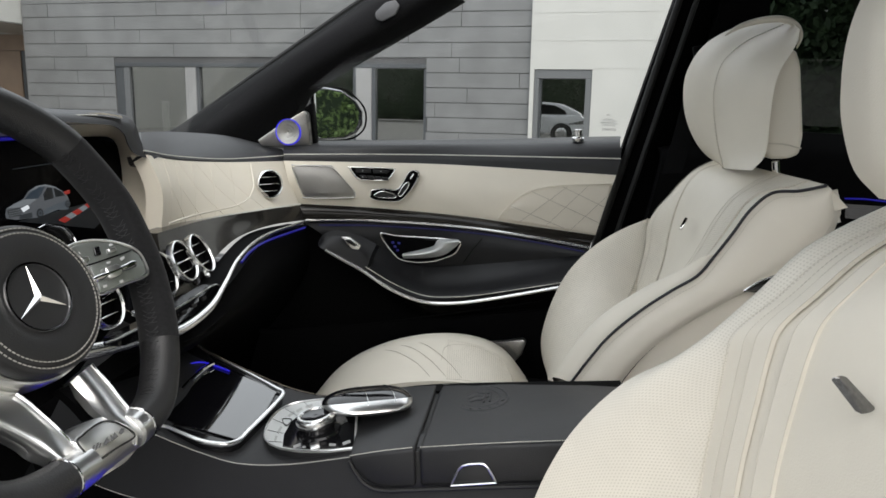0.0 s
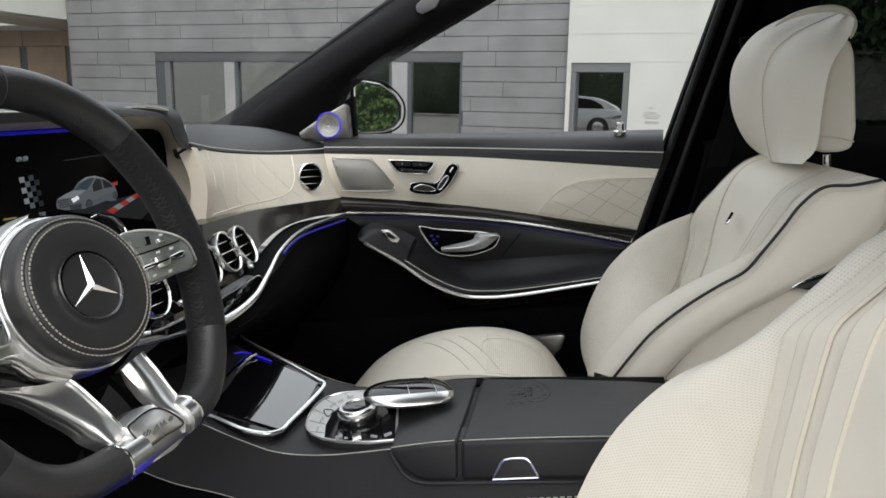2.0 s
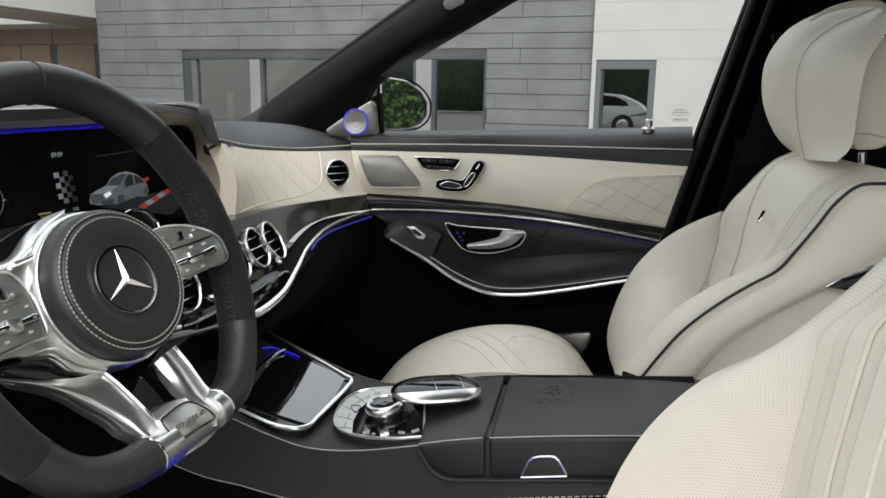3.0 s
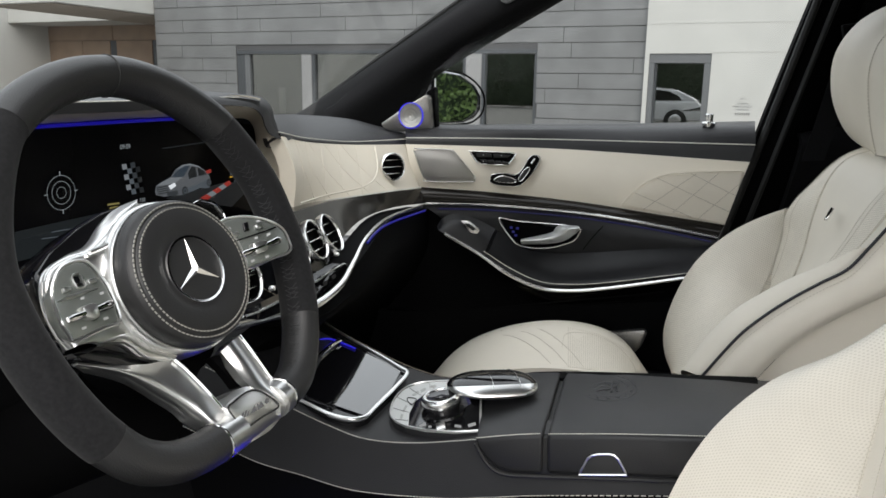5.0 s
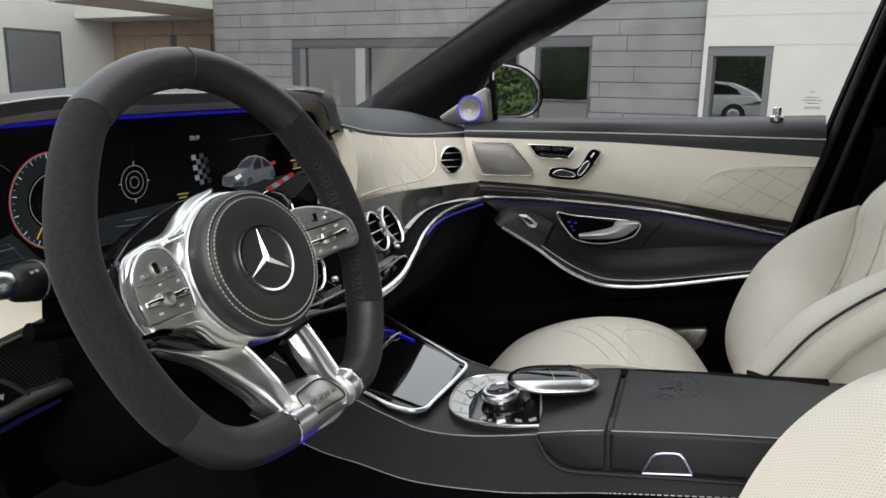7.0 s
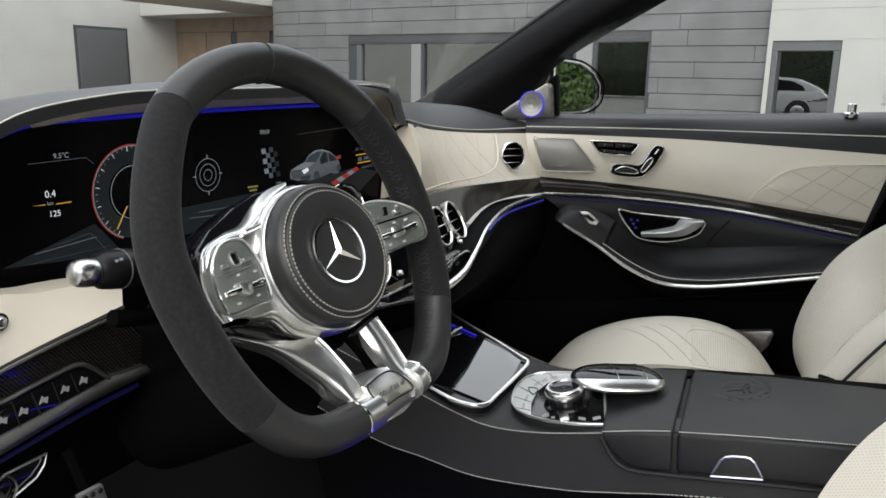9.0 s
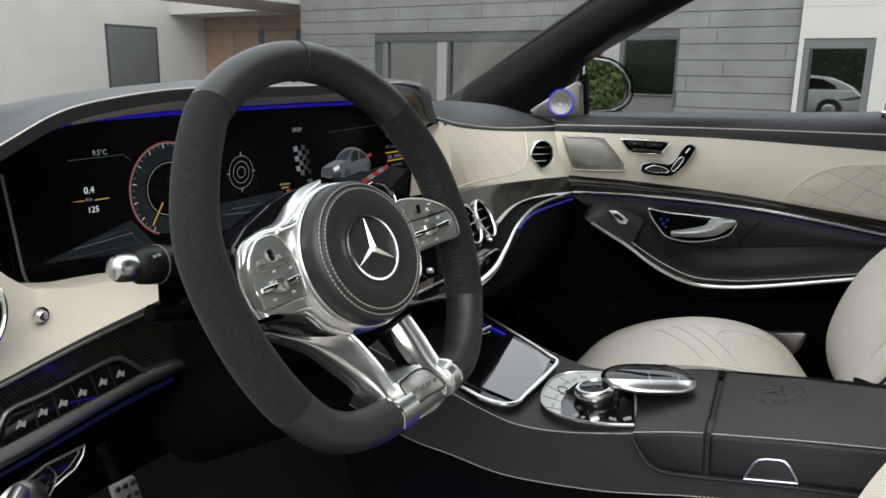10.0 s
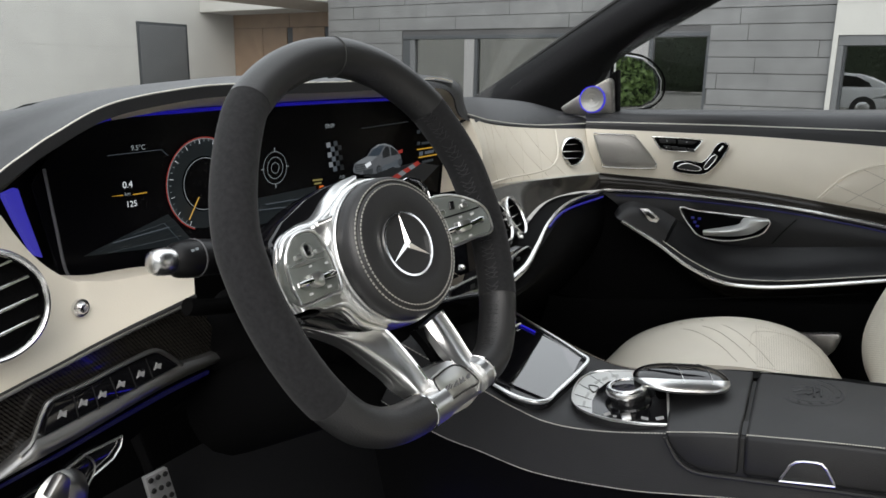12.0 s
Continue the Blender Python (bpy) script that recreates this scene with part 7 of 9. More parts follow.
for q in ([(-0.3864, 0.8968, 0.5757), (-0.3903, 0.9132, 0.5762), (-0.3865, 0.9115, 0.5767), (-0.3826, 0.8952, 0.5762)], [(-0.3922, 0.9227, 0.5766), (-0.3939, 0.9413, 0.5776), (-0.3897, 0.9377, 0.5780), (-0.3881, 0.9193, 0.5770)], [(-0.3959, 0.9749, 0.5796), (-0.3919, 0.9883, 0.5812), (-0.3876, 0.9820, 0.5814), (-0.3916, 0.9687, 0.5799)], [(-0.3887, 0.9890, 0.5818), (-0.3840, 0.9983, 0.5832), (-0.3800, 0.9913, 0.5833), (-0.3847, 0.9821, 0.5819)], [(-0.3795, 1.0043, 0.5843), (-0.3701, 1.0077, 0.5861), (-0.3670, 0.9997, 0.5860), (-0.3764, 0.9964, 0.5843)]):
    part("panel_mark", prism(q, (0, 0, -0.001)), FAINT, plate2, smooth=False)
for a, b in (((-0.4095, 0.9318, 0.5743), (-0.3807, 0.9183, 0.5780)), ((-0.4168, 0.9670, 0.5756), (-0.3845, 0.9431, 0.5791)), ((-0.4095, 0.9983, 0.5790), (-0.3805, 0.9711, 0.5817)), ((-0.3869, 1.0165, 0.5839), (-0.3666, 0.9923, 0.5854)), ((-0.3978, 0.8989, 0.5739), (-0.3725, 0.8930, 0.5776))):
    part("key_gap", tube([a, b], 0.0004, 4, 4), KEYGREY, plate2)
for q in ([(-0.3518, 0.8789, 0.5810), (-0.3452, 0.8858, 0.5825), (-0.3414, 0.8783, 0.5826), (-0.3480, 0.8715, 0.5811)], [(-0.3023, 0.8803, 0.5890), (-0.2925, 0.8774, 0.5904), (-0.2913, 0.8713, 0.5901), (-0.3011, 0.8742, 0.5888)], [(-0.2847, 0.8803, 0.5918), (-0.2761, 0.8863, 0.5936), (-0.2731, 0.8789, 0.5936), (-0.2817, 0.8729, 0.5918)], [(-0.3380, 0.8766, 0.5830), (-0.3334, 0.8767, 0.5838), (-0.3318, 0.8720, 0.5837), (-0.3365, 0.8718, 0.5829)]):
    part("panel_symbol", prism(q, (0, 0, -0.001)), KEYLIGHT, plate2, smooth=False)
part("silver_key", prism([(-0.3296, 0.8816, 0.5861), (-0.3191, 0.8873, 0.5882), (-0.3115, 0.8690, 0.5881), (-0.3218, 0.8634, 0.5861)], (0, 0, -0.003), 0.0006), SPOKE, plate2, "small silver toggle")
DM = Matrix.Translation((-0.3294, 0.9171, 0.5856)) @ Vector((-0.1576, -0.0688, 0.9851)).to_track_quat("Z", "Y").to_matrix().to_4x4()
DR, DH = 0.0275, 0.0200
dial = thing("rotary_controller", "satin metal rotary controller with glossy black foot on the console", "rotary knob")
part("dial_base", revolve([(0.0001, 0.001), (DR * 1.12, 0.001), (DR * 1.08, 0.004), (DR * 0.84, 0.006), (DR * 0.82, DH)], DM, 48), PIANO, dial, "glossy black foot")
part("dial_ring", revolve([(DR * 0.70, DH + 0.0050), (DR * 0.76, DH + 0.0072), (DR * 0.86, DH + 0.0072), (DR * 0.89, DH + 0.0050), (DR * 0.97, DH + 0.0035), (DR, DH), (DR * 0.97, DH - 0.005), (DR * 0.86, DH - 0.0085), (DR * 0.78, DH - 0.009)], DM, 64), CHROME, dial, "satin metal ring")
part("dial_top", revolve([(0.0001, DH + 0.0048), (DR * 0.5, DH + 0.0044), (DR * 0.71, DH + 0.0052)], DM, 40), PIANO, dial, "glossy black top")
pad2 = thing("touch_controller", "glossy black and silver touchpad hand rest", "touchpad")
TIP_A, TIP_B = [Vector(p) for p in [(-0.3293, 0.9321, 0.6158), (-0.2163, 0.9910, 0.6148)]]
SIDE_F, SIDE_N = Vector([(-0.2855, 1.0179, 0.6201)][0]), Vector([(-0.2657, 0.9274, 0.6113)][0])
AXIS = (TIP_B - TIP_A).normalized()
FLANK = (SIDE_F - SIDE_N)
FLANK = (FLANK - AXIS * FLANK.dot(AXIS)) * 0.5
FLANK.z = 0


def pad_width(u):
    s = 2 * u - 1
    return max(0.02, 1 - abs(s) ** (2.6 if s < 0 else 4.0)) ** 0.53


def pad_shell(a0, a1, n=18):
    rows = []
    for i in range(33):
        u = 0.5 - 0.5 * math.cos(math.pi * i / 32)
        fat = pad_width(u)
        mid = TIP_A.lerp(TIP_B, u) + Vector((0, 0, 0.002))
        rows.append([mid + FLANK * (fat * math.cos(q)) + Vector((0, 0, (0.0135 if math.sin(q) > 0 else 0.010) * fat * math.sin(q))) for q in (radians(a0 + (a1 - a0) * k / n) for k in range(n + 1))])
    return grid(rows)


part("glossy_top", pad_shell(-10, 128), PIANO, pad2, "glossy black touch surface")
part("metal_body", pad_shell(128, 350), SPOKE, pad2, "satin metal underside")
for u0 in (0.42, 0.72):
    part("pad_seam", tube([TIP_A.lerp(TIP_B, u0 + 0.05 * math.sin(q)) + FLANK * (pad_width(u0) * math.cos(q)) + Vector((0, 0, 0.002 + 0.0136 * pad_width(u0) * math.sin(q))) for q in (radians(a) for a in range(30, 156, 14))], 0.0005, 24, 5), CHROME, pad2)
part("neck", block(Vector([(-0.2781, 0.9910, 0.5982)][0]) - Vector((0.03, 0.03, 0.03)), Vector([(-0.2781, 0.9910, 0.5982)][0]) + Vector((0.04, 0.04, 0.012)), 0.006), BLACK, pad2)
def loft_block(near, far_top, bevel):
    """A padded block between a profile on the near side and the line of its far top edge."""
    drop = Vector((0, 0, -0.07))
    far = [Vector(p) for p in far_top]
    ring0 = [Vector(p) for p in near]
    n = len(ring0) - len(far_top)
    ring1 = far + [far[-1].lerp(far[0], k / max(1, n - 1)) + drop for k in range(n)]
    bm = grid([ring0, ring1], close_v=True, cap=True)
    bmesh.ops.recalc_face_normals(bm, faces=bm.faces[:])
    bmesh.ops.bevel(bm, geom=bm.edges[:], offset=bevel, segments=3, affect="EDGES", profile=0.5, clamp_overlap=True)
    return bm


BLOCK_N = [(-0.2620, 0.8290, 0.5985), (-0.2157, 0.8275, 0.6106), (-0.1773, 0.8259, 0.6193), (-0.1755, 0.8258, 0.5690), (-0.2120, 0.8270, 0.5620), (-0.2330, 0.8278, 0.5652), (-0.2470, 0.8284, 0.5759), (-0.2570, 0.8288, 0.5880)]
part("armrest_front", loft_block(BLOCK_N, [(-0.3050, 1.0827, 0.5862), (-0.2440, 1.0802, 0.5969), (-0.1930, 1.0776, 0.6050)], 0.005), BLACK, console, "black leather block before armrest")
part("block_groove", tube([(-0.2605, 0.8290, 0.5930), (-0.2545, 0.8287, 0.5827), (-0.2425, 0.8282, 0.5670), (-0.2215, 0.8274, 0.5592), (-0.1754, 0.8258, 0.5653), (-0.0802, 0.8218, 0.5813), (0.0222, 0.8175, 0.5972), (0.1211, 0.8134, 0.6122)], 0.0026, 60, 6), RUBBER, console)
part("gap_floor", loft_block([Vector(p) + Vector((0, 0.006, -0.006)) for p in [(-0.1847, 0.8262, 0.6172), (-0.1666, 0.8254, 0.6207), (-0.1640, 0.8253, 0.5707), (-0.1823, 0.8261, 0.5668)]], [Vector(p) + Vector((0, 0, -0.006)) for p in [(-0.1989, 1.0779, 0.6040), (-0.1819, 1.0771, 0.6058)]], 0.0005), RUBBER, console)
arm = thing("armrest_lid", "black leather armrest lid with embossed emblem", "armrest")
part("lid_pad", loft_block([(-0.1726, 0.8257, 0.6195), (-0.0840, 0.8220, 0.6356), (0.0172, 0.8177, 0.6509), (0.1153, 0.8136, 0.6633), (0.1207, 0.8134, 0.6154), (0.0218, 0.8175, 0.6005), (-0.0805, 0.8218, 0.5848), (-0.1701, 0.8256, 0.5694)], [(-0.1878, 1.0774, 0.6049), (-0.0853, 1.0723, 0.6176), (0.0290, 1.0665, 0.6300), (0.1551, 1.0602, 0.6424)], 0.006), BLACK, arm)
stitches([(-0.1706, 0.8241, 0.6225), (-0.0841, 0.8205, 0.6379), (0.0171, 0.8162, 0.6534), (0.1151, 0.8121, 0.6658)], 110, 0.0006, STITCH, arm)
stitches([(-0.2590, 0.8274, 0.6012), (-0.2157, 0.8260, 0.6129), (-0.1794, 0.8245, 0.6212)], 30, 0.0006, STITCH, console)
stitches([(-0.1852, 1.0773, 0.6049), (-0.0852, 1.0723, 0.6173), (0.0292, 1.0665, 0.6297), (0.1552, 1.0602, 0.6422)], 110, 0.0006, STITCH, arm)
EMB = Vector((-0.1195, 1.0088, 0.6162))
EX, EY = Vector((0.0401, -0.0044, 0.0068)), Vector((-0.0052, 0.0576, -0.0046))
for q, r in ((1.0, 0.0026), (0.72, 0.0019)):
    part("emblem_ring", tube([EMB + EX * (q * math.cos(radians(15 * k))) + EY * (q * math.sin(radians(15 * k))) for k in range(24)], r, 72, 6, True, 0.6), BLACK, arm, "embossed leather ring")
for a, b in (((-0.5, 0.1), (-0.1, 0.45)), ((-0.45, -0.15), (0.0, 0.2)), ((-0.35, -0.35), (0.05, -0.1)), ((0.15, -0.4), (0.2, 0.45)), ((0.35, -0.35), (0.38, 0.3)), ((-0.1, 0.35), (0.4, 0.3)), ((-0.05, -0.25), (0.3, 0.05)), ((-0.2, 0.05), (0.1, 0.1))):
    part("emblem_bar", tube([EMB + EX * a[0] + EY * a[1], EMB + EX * b[0] + EY * b[1]], 0.0021, 6, 6), BLACK, arm)
for k in range(7):
    a = radians(200 + 23 * k)
    part("emblem_mark", tube([EMB + EX * (0.82 * math.cos(a)) + EY * (0.82 * math.sin(a)), EMB + EX * (0.9 * math.cos(a + 0.1)) + EY * (0.9 * math.sin(a + 0.1))], 0.0016, 4, 5), BLACK, arm)
part("release_handle", prism([(-0.1320, 0.8232, 0.5775), (-0.1280, 0.8230, 0.5871), (-0.1228, 0.8228, 0.5997), (-0.1179, 0.8226, 0.6050), (-0.1109, 0.8223, 0.6078), (-0.0982, 0.8218, 0.6103), (-0.0924, 0.8215, 0.6101), (-0.0877, 0.8213, 0.6061), (-0.0820, 0.8211, 0.5973), (-0.0769, 0.8209, 0.5884)], (0, 0.008, 0), 0.001), BLACK, arm, "recessed release handle")
part("handle_rim", tube([(-0.1320, 0.8220, 0.5775), (-0.1307, 0.8219, 0.5807), (-0.1293, 0.8219, 0.5839), (-0.1280, 0.8218, 0.5871), (-0.1262, 0.8217, 0.5913), (-0.1245, 0.8217, 0.5955), (-0.1228, 0.8216, 0.5997), (-0.1211, 0.8215, 0.6015), (-0.1195, 0.8215, 0.6032), (-0.1179, 0.8214, 0.6050), (-0.1155, 0.8213, 0.6059), (-0.1132, 0.8212, 0.6069), (-0.1109, 0.8211, 0.6078), (-0.1066, 0.8209, 0.6087), (-0.1024, 0.8207, 0.6095), (-0.0982, 0.8206, 0.6103), (-0.0962, 0.8205, 0.6103), (-0.0943, 0.8204, 0.6102), (-0.0924, 0.8203, 0.6101), (-0.0908, 0.8203, 0.6087), (-0.0892, 0.8202, 0.6074), (-0.0877, 0.8201, 0.6061), (-0.0857, 0.8200, 0.6031), (-0.0839, 0.8200, 0.6002), (-0.0820, 0.8199, 0.5973), (-0.0803, 0.8198, 0.5943), (-0.0786, 0.8197, 0.5914), (-0.0769, 0.8197, 0.5884), (-0.0957, 0.8205, 0.5847), (-0.1138, 0.8212, 0.5811)], 0.0014, 90, 6, True, smooth=False), SPOKE, arm, "satin metal rim")

# ---- seats ----
def seat(cols, ys_label, strips):
    s = thing("front_seat", ys_label, "car seat", group="front seats")
    c1, c2, c3, c4, c5, c6 = cols
    mid12 = [Vector(a).lerp(Vector(b), 0.5) + Vector((-0.012, 0, 0.006)) for a, b in zip(c1, c2)]
    part("far_bolster", sheet([c1, mid12, c2], 40, 12, (0.06, 0, -0.01)), PERFSOFT, s, "perforated cream leather bolster")
    part("centre_panel", sheet([c2, [Vector(a).lerp(Vector(b), 0.5) + Vector((0.004, 0, -0.002)) for a, b in zip(c2, c3)], c3, c4], 40, 16, (0.03, 0, -0.03)), SEATCREAM, s, "smooth cream leather backrest centre")
    part("near_bolster", sheet([c4, [Vector(a).lerp(Vector(b), 0.55) + Vector((-0.006, -0.004, 0.008)) for a, b in zip(c4, c5)], c5], 40, 12, (0.01, 0.04, -0.02)), SEATCREAM, s, "padded cream leather bolster")
    part("side_panel", sheet([c5, [Vector(a).lerp(Vector(b), 0.5) + Vector((0, -0.012, 0)) for a, b in zip(c5, c6)], c6], 40, 12, (-0.004, 0.05, -0.012)), SEATCREAM, s)
    part("piping", tube([Vector(p) + Vector((-0.001, -0.003, 0.001)) for p in c5], 0.0022, 80, 8), NAVY, s, "dark blue edge piping")
    stitches([Vector(p) + Vector((0.004, -0.006, -0.004)) for p in c5], 90, 0.0006, THREAD2, s)
    for f in (0.0, 0.16):
        stitches([Vector(a).lerp(Vector(b), f) + Vector((-0.002, -0.001, 0.001)) for a, b in zip(c2, c3)], 110, 0.0004, THREAD2, s)
    for lo, hi, p, q in strips:
        def at(f):
            return [Vector(u).lerp(Vector(v), f) + Vector((-0.0009, -0.0005, 0.0006)) for u, v in zip(p, q)]
        part("quilted_strip", sheet([at(lo), at((lo + hi) / 2), at(hi)], 40, 6, (0.004, 0, -0.001)), SEATCREAM, s, "stitched cream leather strip")
        stitches(at(lo), 170, 0.0004, THREAD2, s)
        stitches(at(hi), 170, 0.0004, THREAD2, s)
    return s


BACK_FAR = [(0.2554, 1.477, 0.9329), (0.2267, 1.4828, 0.9156), (0.2029, 1.4886, 0.8903), (0.1819, 1.4933, 0.8612), (0.1598, 1.4978, 0.832), (0.1462, 1.5022, 0.7989), (0.146, 1.5067, 0.7595), (0.1401, 1.5106, 0.7202), (0.1314, 1.5128, 0.6812), (0.1192, 1.515, 0.6427)]
BACK_SEAM = [(0.2816, 1.42, 0.9346), (0.2514, 1.42, 0.9286), (0.2239, 1.42, 0.9156), (0.2051, 1.42, 0.8915), (0.1935, 1.42, 0.8611), (0.186, 1.42, 0.8287), (0.1802, 1.42, 0.7955), (0.1764, 1.42, 0.7615), (0.1698, 1.42, 0.7277), (0.1614, 1.42, 0.6941)]
BACK_STRIP = [(0.3084, 1.26, 0.9317), (0.2869, 1.26, 0.9202), (0.267, 1.26, 0.9058), (0.2487, 1.26, 0.8887), (0.234, 1.26, 0.8676), (0.2212, 1.26, 0.845), (0.2104, 1.26, 0.8206), (0.1996, 1.26, 0.796), (0.1868, 1.26, 0.7721), (0.1708, 1.26, 0.7505)]
BACK_NEAR = [(0.3396, 1.1, 0.9285), (0.3174, 1.1022, 0.921), (0.2936, 1.1044, 0.9183), (0.27, 1.1067, 0.9138), (0.2505, 1.1089, 0.8986), (0.2378, 1.1111, 0.8759), (0.2244, 1.1133, 0.8531), (0.2105, 1.1156, 0.8301), (0.1954, 1.1178, 0.8075), (0.1783, 1.12, 0.7861)]
ROLL_IN = [(0.185, 1.13, 0.7911), (0.16, 1.1478, 0.7767), (0.1343, 1.1656, 0.7607), (0.1086, 1.1733, 0.7417), (0.0823, 1.1778, 0.7223), (0.0564, 1.18, 0.7014), (0.0338, 1.18, 0.6764), (0.0142, 1.18, 0.648), (-0.0027, 1.18, 0.617), (-0.019, 1.18, 0.585)]
PIPE = [(0.3391, 1.098, 0.9271), (0.3058, 1.1003, 0.9184), (0.2707, 1.1027, 0.9137), (0.2448, 1.105, 0.889), (0.2254, 1.1067, 0.8561), (0.2048, 1.1083, 0.823), (0.1825, 1.11, 0.7902), (0.1509, 1.1133, 0.7664), (0.1191, 1.1167, 0.7412), (0.0883, 1.12, 0.7129), (0.0591, 1.122, 0.6813), (0.0339, 1.124, 0.6446), (0.0097, 1.126, 0.6058)]
WING_OUT = [(0.1478, 1.515, 0.8131), (0.1065, 1.53, 0.7908), (0.0666, 1.545, 0.7627), (0.0297, 1.56, 0.7269), (-0.0023, 1.5733, 0.6839), (-0.026, 1.5867, 0.6335), (-0.0435, 1.6, 0.578), (-0.053, 1.6033, 0.5218), (-0.0448, 1.6067, 0.4656), (-0.0202, 1.61, 0.414)]
WING_IN = [(0.1478, 1.515, 0.8131), (0.1473, 1.515, 0.7694), (0.1411, 1.51, 0.7269), (0.1306, 1.5, 0.6859), (0.1127, 1.4667, 0.6532), (0.0762, 1.42, 0.6395), (0.0446, 1.36, 0.6265), (0.0186, 1.3, 0.6124), (-0.0013, 1.2467, 0.5953), (-0.0191, 1.2, 0.5776)]
SIDE_LOW = [(0.3434, 1.098, 0.9211), (0.3524, 1.0985, 0.8881), (0.3416, 1.099, 0.8566), (0.3216, 1.0995, 0.8303), (0.2967, 1.1, 0.8082), (0.2702, 1.1025, 0.7874), (0.2423, 1.105, 0.7676), (0.2139, 1.1075, 0.7471), (0.185, 1.11, 0.7262), (0.1566, 1.1125, 0.703), (0.1292, 1.115, 0.6771), (0.1046, 1.1175, 0.6468), (0.083, 1.12, 0.6126)]
ps = thing("front_seat", "cream leather passenger seat with dark piping and perforations", "car seat", group="front seats")


def between(p, q, f, lift=(0, 0, 0)):
    return [Vector(a).lerp(Vector(b), f) + Vector(lift) for a, b in zip(p, q)]


def bulge(p, q, f, lift):
    """As between, its lift growing from nothing at the first point."""
    return [v + Vector(lift) * min(1.0, k / 3) for k, v in enumerate(between(p, q, f))]


FACE = (-0.0010, -0.0008, 0.0007)
part("far_bolster", sheet([WING_OUT, bulge(WING_OUT, WING_IN, 0.3, (-0.010, -0.004, 0.008)), bulge(WING_OUT, WING_IN, 0.7, (-0.010, -0.006, 0.008)), WING_IN], 44, 16, (0.06, 0, -0.01)), PERF, ps, "perforated cream leather bolster")
part("centre_panel", sheet([BACK_FAR, BACK_SEAM, BACK_STRIP, BACK_NEAR], 44, 24, (0.03, 0, -0.03)), SEATCREAM, ps, "smooth cream leather backrest centre")
for p, q, lo, hi in ((BACK_FAR, BACK_SEAM, 0.04, 0.94), (BACK_STRIP, BACK_NEAR, 0.06, 0.72)):
    part("perforated_strip", sheet([between(p, q, f, FACE) for f in (lo, (lo + hi) / 2, hi)], 44, 6, (0.004, 0, -0.001)), PERF, ps, "perforated cream leather strip")
    for f in (lo, lo + (hi - lo) * 0.22, hi):
        stitches(between(p, q, f, (-0.0018, -0.0014, 0.0014)), 120, 0.0005, THREAD2, ps)
part("seam_groove", tube([Vector(p) + Vector((-0.001, -0.001, 0.0005)) for p in WING_IN[:5]], 0.0012, 30, 6), THREAD2, ps)
LOWPIPE = PIPE[5:]
ROLL = [Vector(p) for p in spline(ROLL_IN, 8)]
part("near_bolster", sheet([ROLL, between(ROLL, LOWPIPE, 0.35, (-0.010, -0.006, 0.010)), between(ROLL, LOWPIPE, 0.75, (-0.005, -0.006, 0.006)), LOWPIPE], 40, 14, (0.01, 0.04, -0.02)), SEATCREAM, ps, "padded cream leather bolster")
part("side_panel", sheet([PIPE, between(PIPE, SIDE_LOW, 0.35, (0, -0.012, 0)), between(PIPE, SIDE_LOW, 0.75, (0, -0.012, 0)), SIDE_LOW], 48, 14, (-0.004, 0.05, -0.012)), SEATCREAM, ps, "smooth cream leather seat side")
part("piping", tube([Vector(p) + Vector((-0.001, -0.003, 0.001)) for p in PIPE], 0.0022, 90, 8), NAVY, ps, "dark blue edge piping")
stitches([Vector(p) + Vector((0.004, -0.007, -0.006)) for p in PIPE], 100, 0.0005, THREAD2, ps)
badge = Vector([(0.1913, 1.3228, 0.8323)][0])


def seat_badge(at, turn, parent, s=1.0):
    bm = block((-0.003, -0.006 * s, -0.011 * s), (0.003, 0.006 * s, 0.011 * s), 0.002)
    bmesh.ops.transform(bm, matrix=Matrix.Translation(at) @ turn, verts=bm.verts[:])
    part("seat_badge", bm, BRIGHT, parent, "small chrome badge")


seat_badge(badge + Vector((-0.004, -0.003, 0.002)), Matrix.Rotation(radians(-25), 4, "X") @ Matrix.Rotation(radians(25), 4, "Y"), ps)
part("lower_cover", sheet([[Vector(p) + Vector((0.004, 0.014, -0.002)) for p in SIDE_LOW[::-1]], [(0.1770, 1.1539, 0.5324), (0.2080, 1.1507, 0.5740), (0.2605, 1.1460, 0.6265), (0.3032, 1.1420, 0.6755), (0.3287, 1.1386, 0.7306), (0.3447, 1.1355, 0.7919), (0.3534, 1.1332, 0.8424), (0.3547, 1.1317, 0.8833)]], 24, 6, (0.02, 0.03, 0)), SEATCREAM, ps, "cream lower seat back cover")
part("side_trim", prism([(0.2446, 1.1031, 0.7719), (0.2640, 1.1016, 0.7864), (0.3029, 1.0989, 0.8059), (0.3061, 1.0999, 0.7726), (0.2772, 1.1015, 0.7694)], (0, 0.02, 0), 0.002), PIANO, ps)
part("trim_edge", tube([(0.2445, 1.1009, 0.7729), (0.2630, 1.0994, 0.7874), (0.3037, 1.0967, 0.8069)], 0.0022, 16, 6), CHROME, ps)
H1 = [(0.2819, 1.4771, 0.9186), (0.2349, 1.4788, 0.9490), (0.2033, 1.4785, 1.0033), (0.1922, 1.4766, 1.0594), (0.1986, 1.4739, 1.1055), (0.2245, 1.4703, 1.1455), (0.2677, 1.4660, 1.1715), (0.3089, 1.4627, 1.1829)]
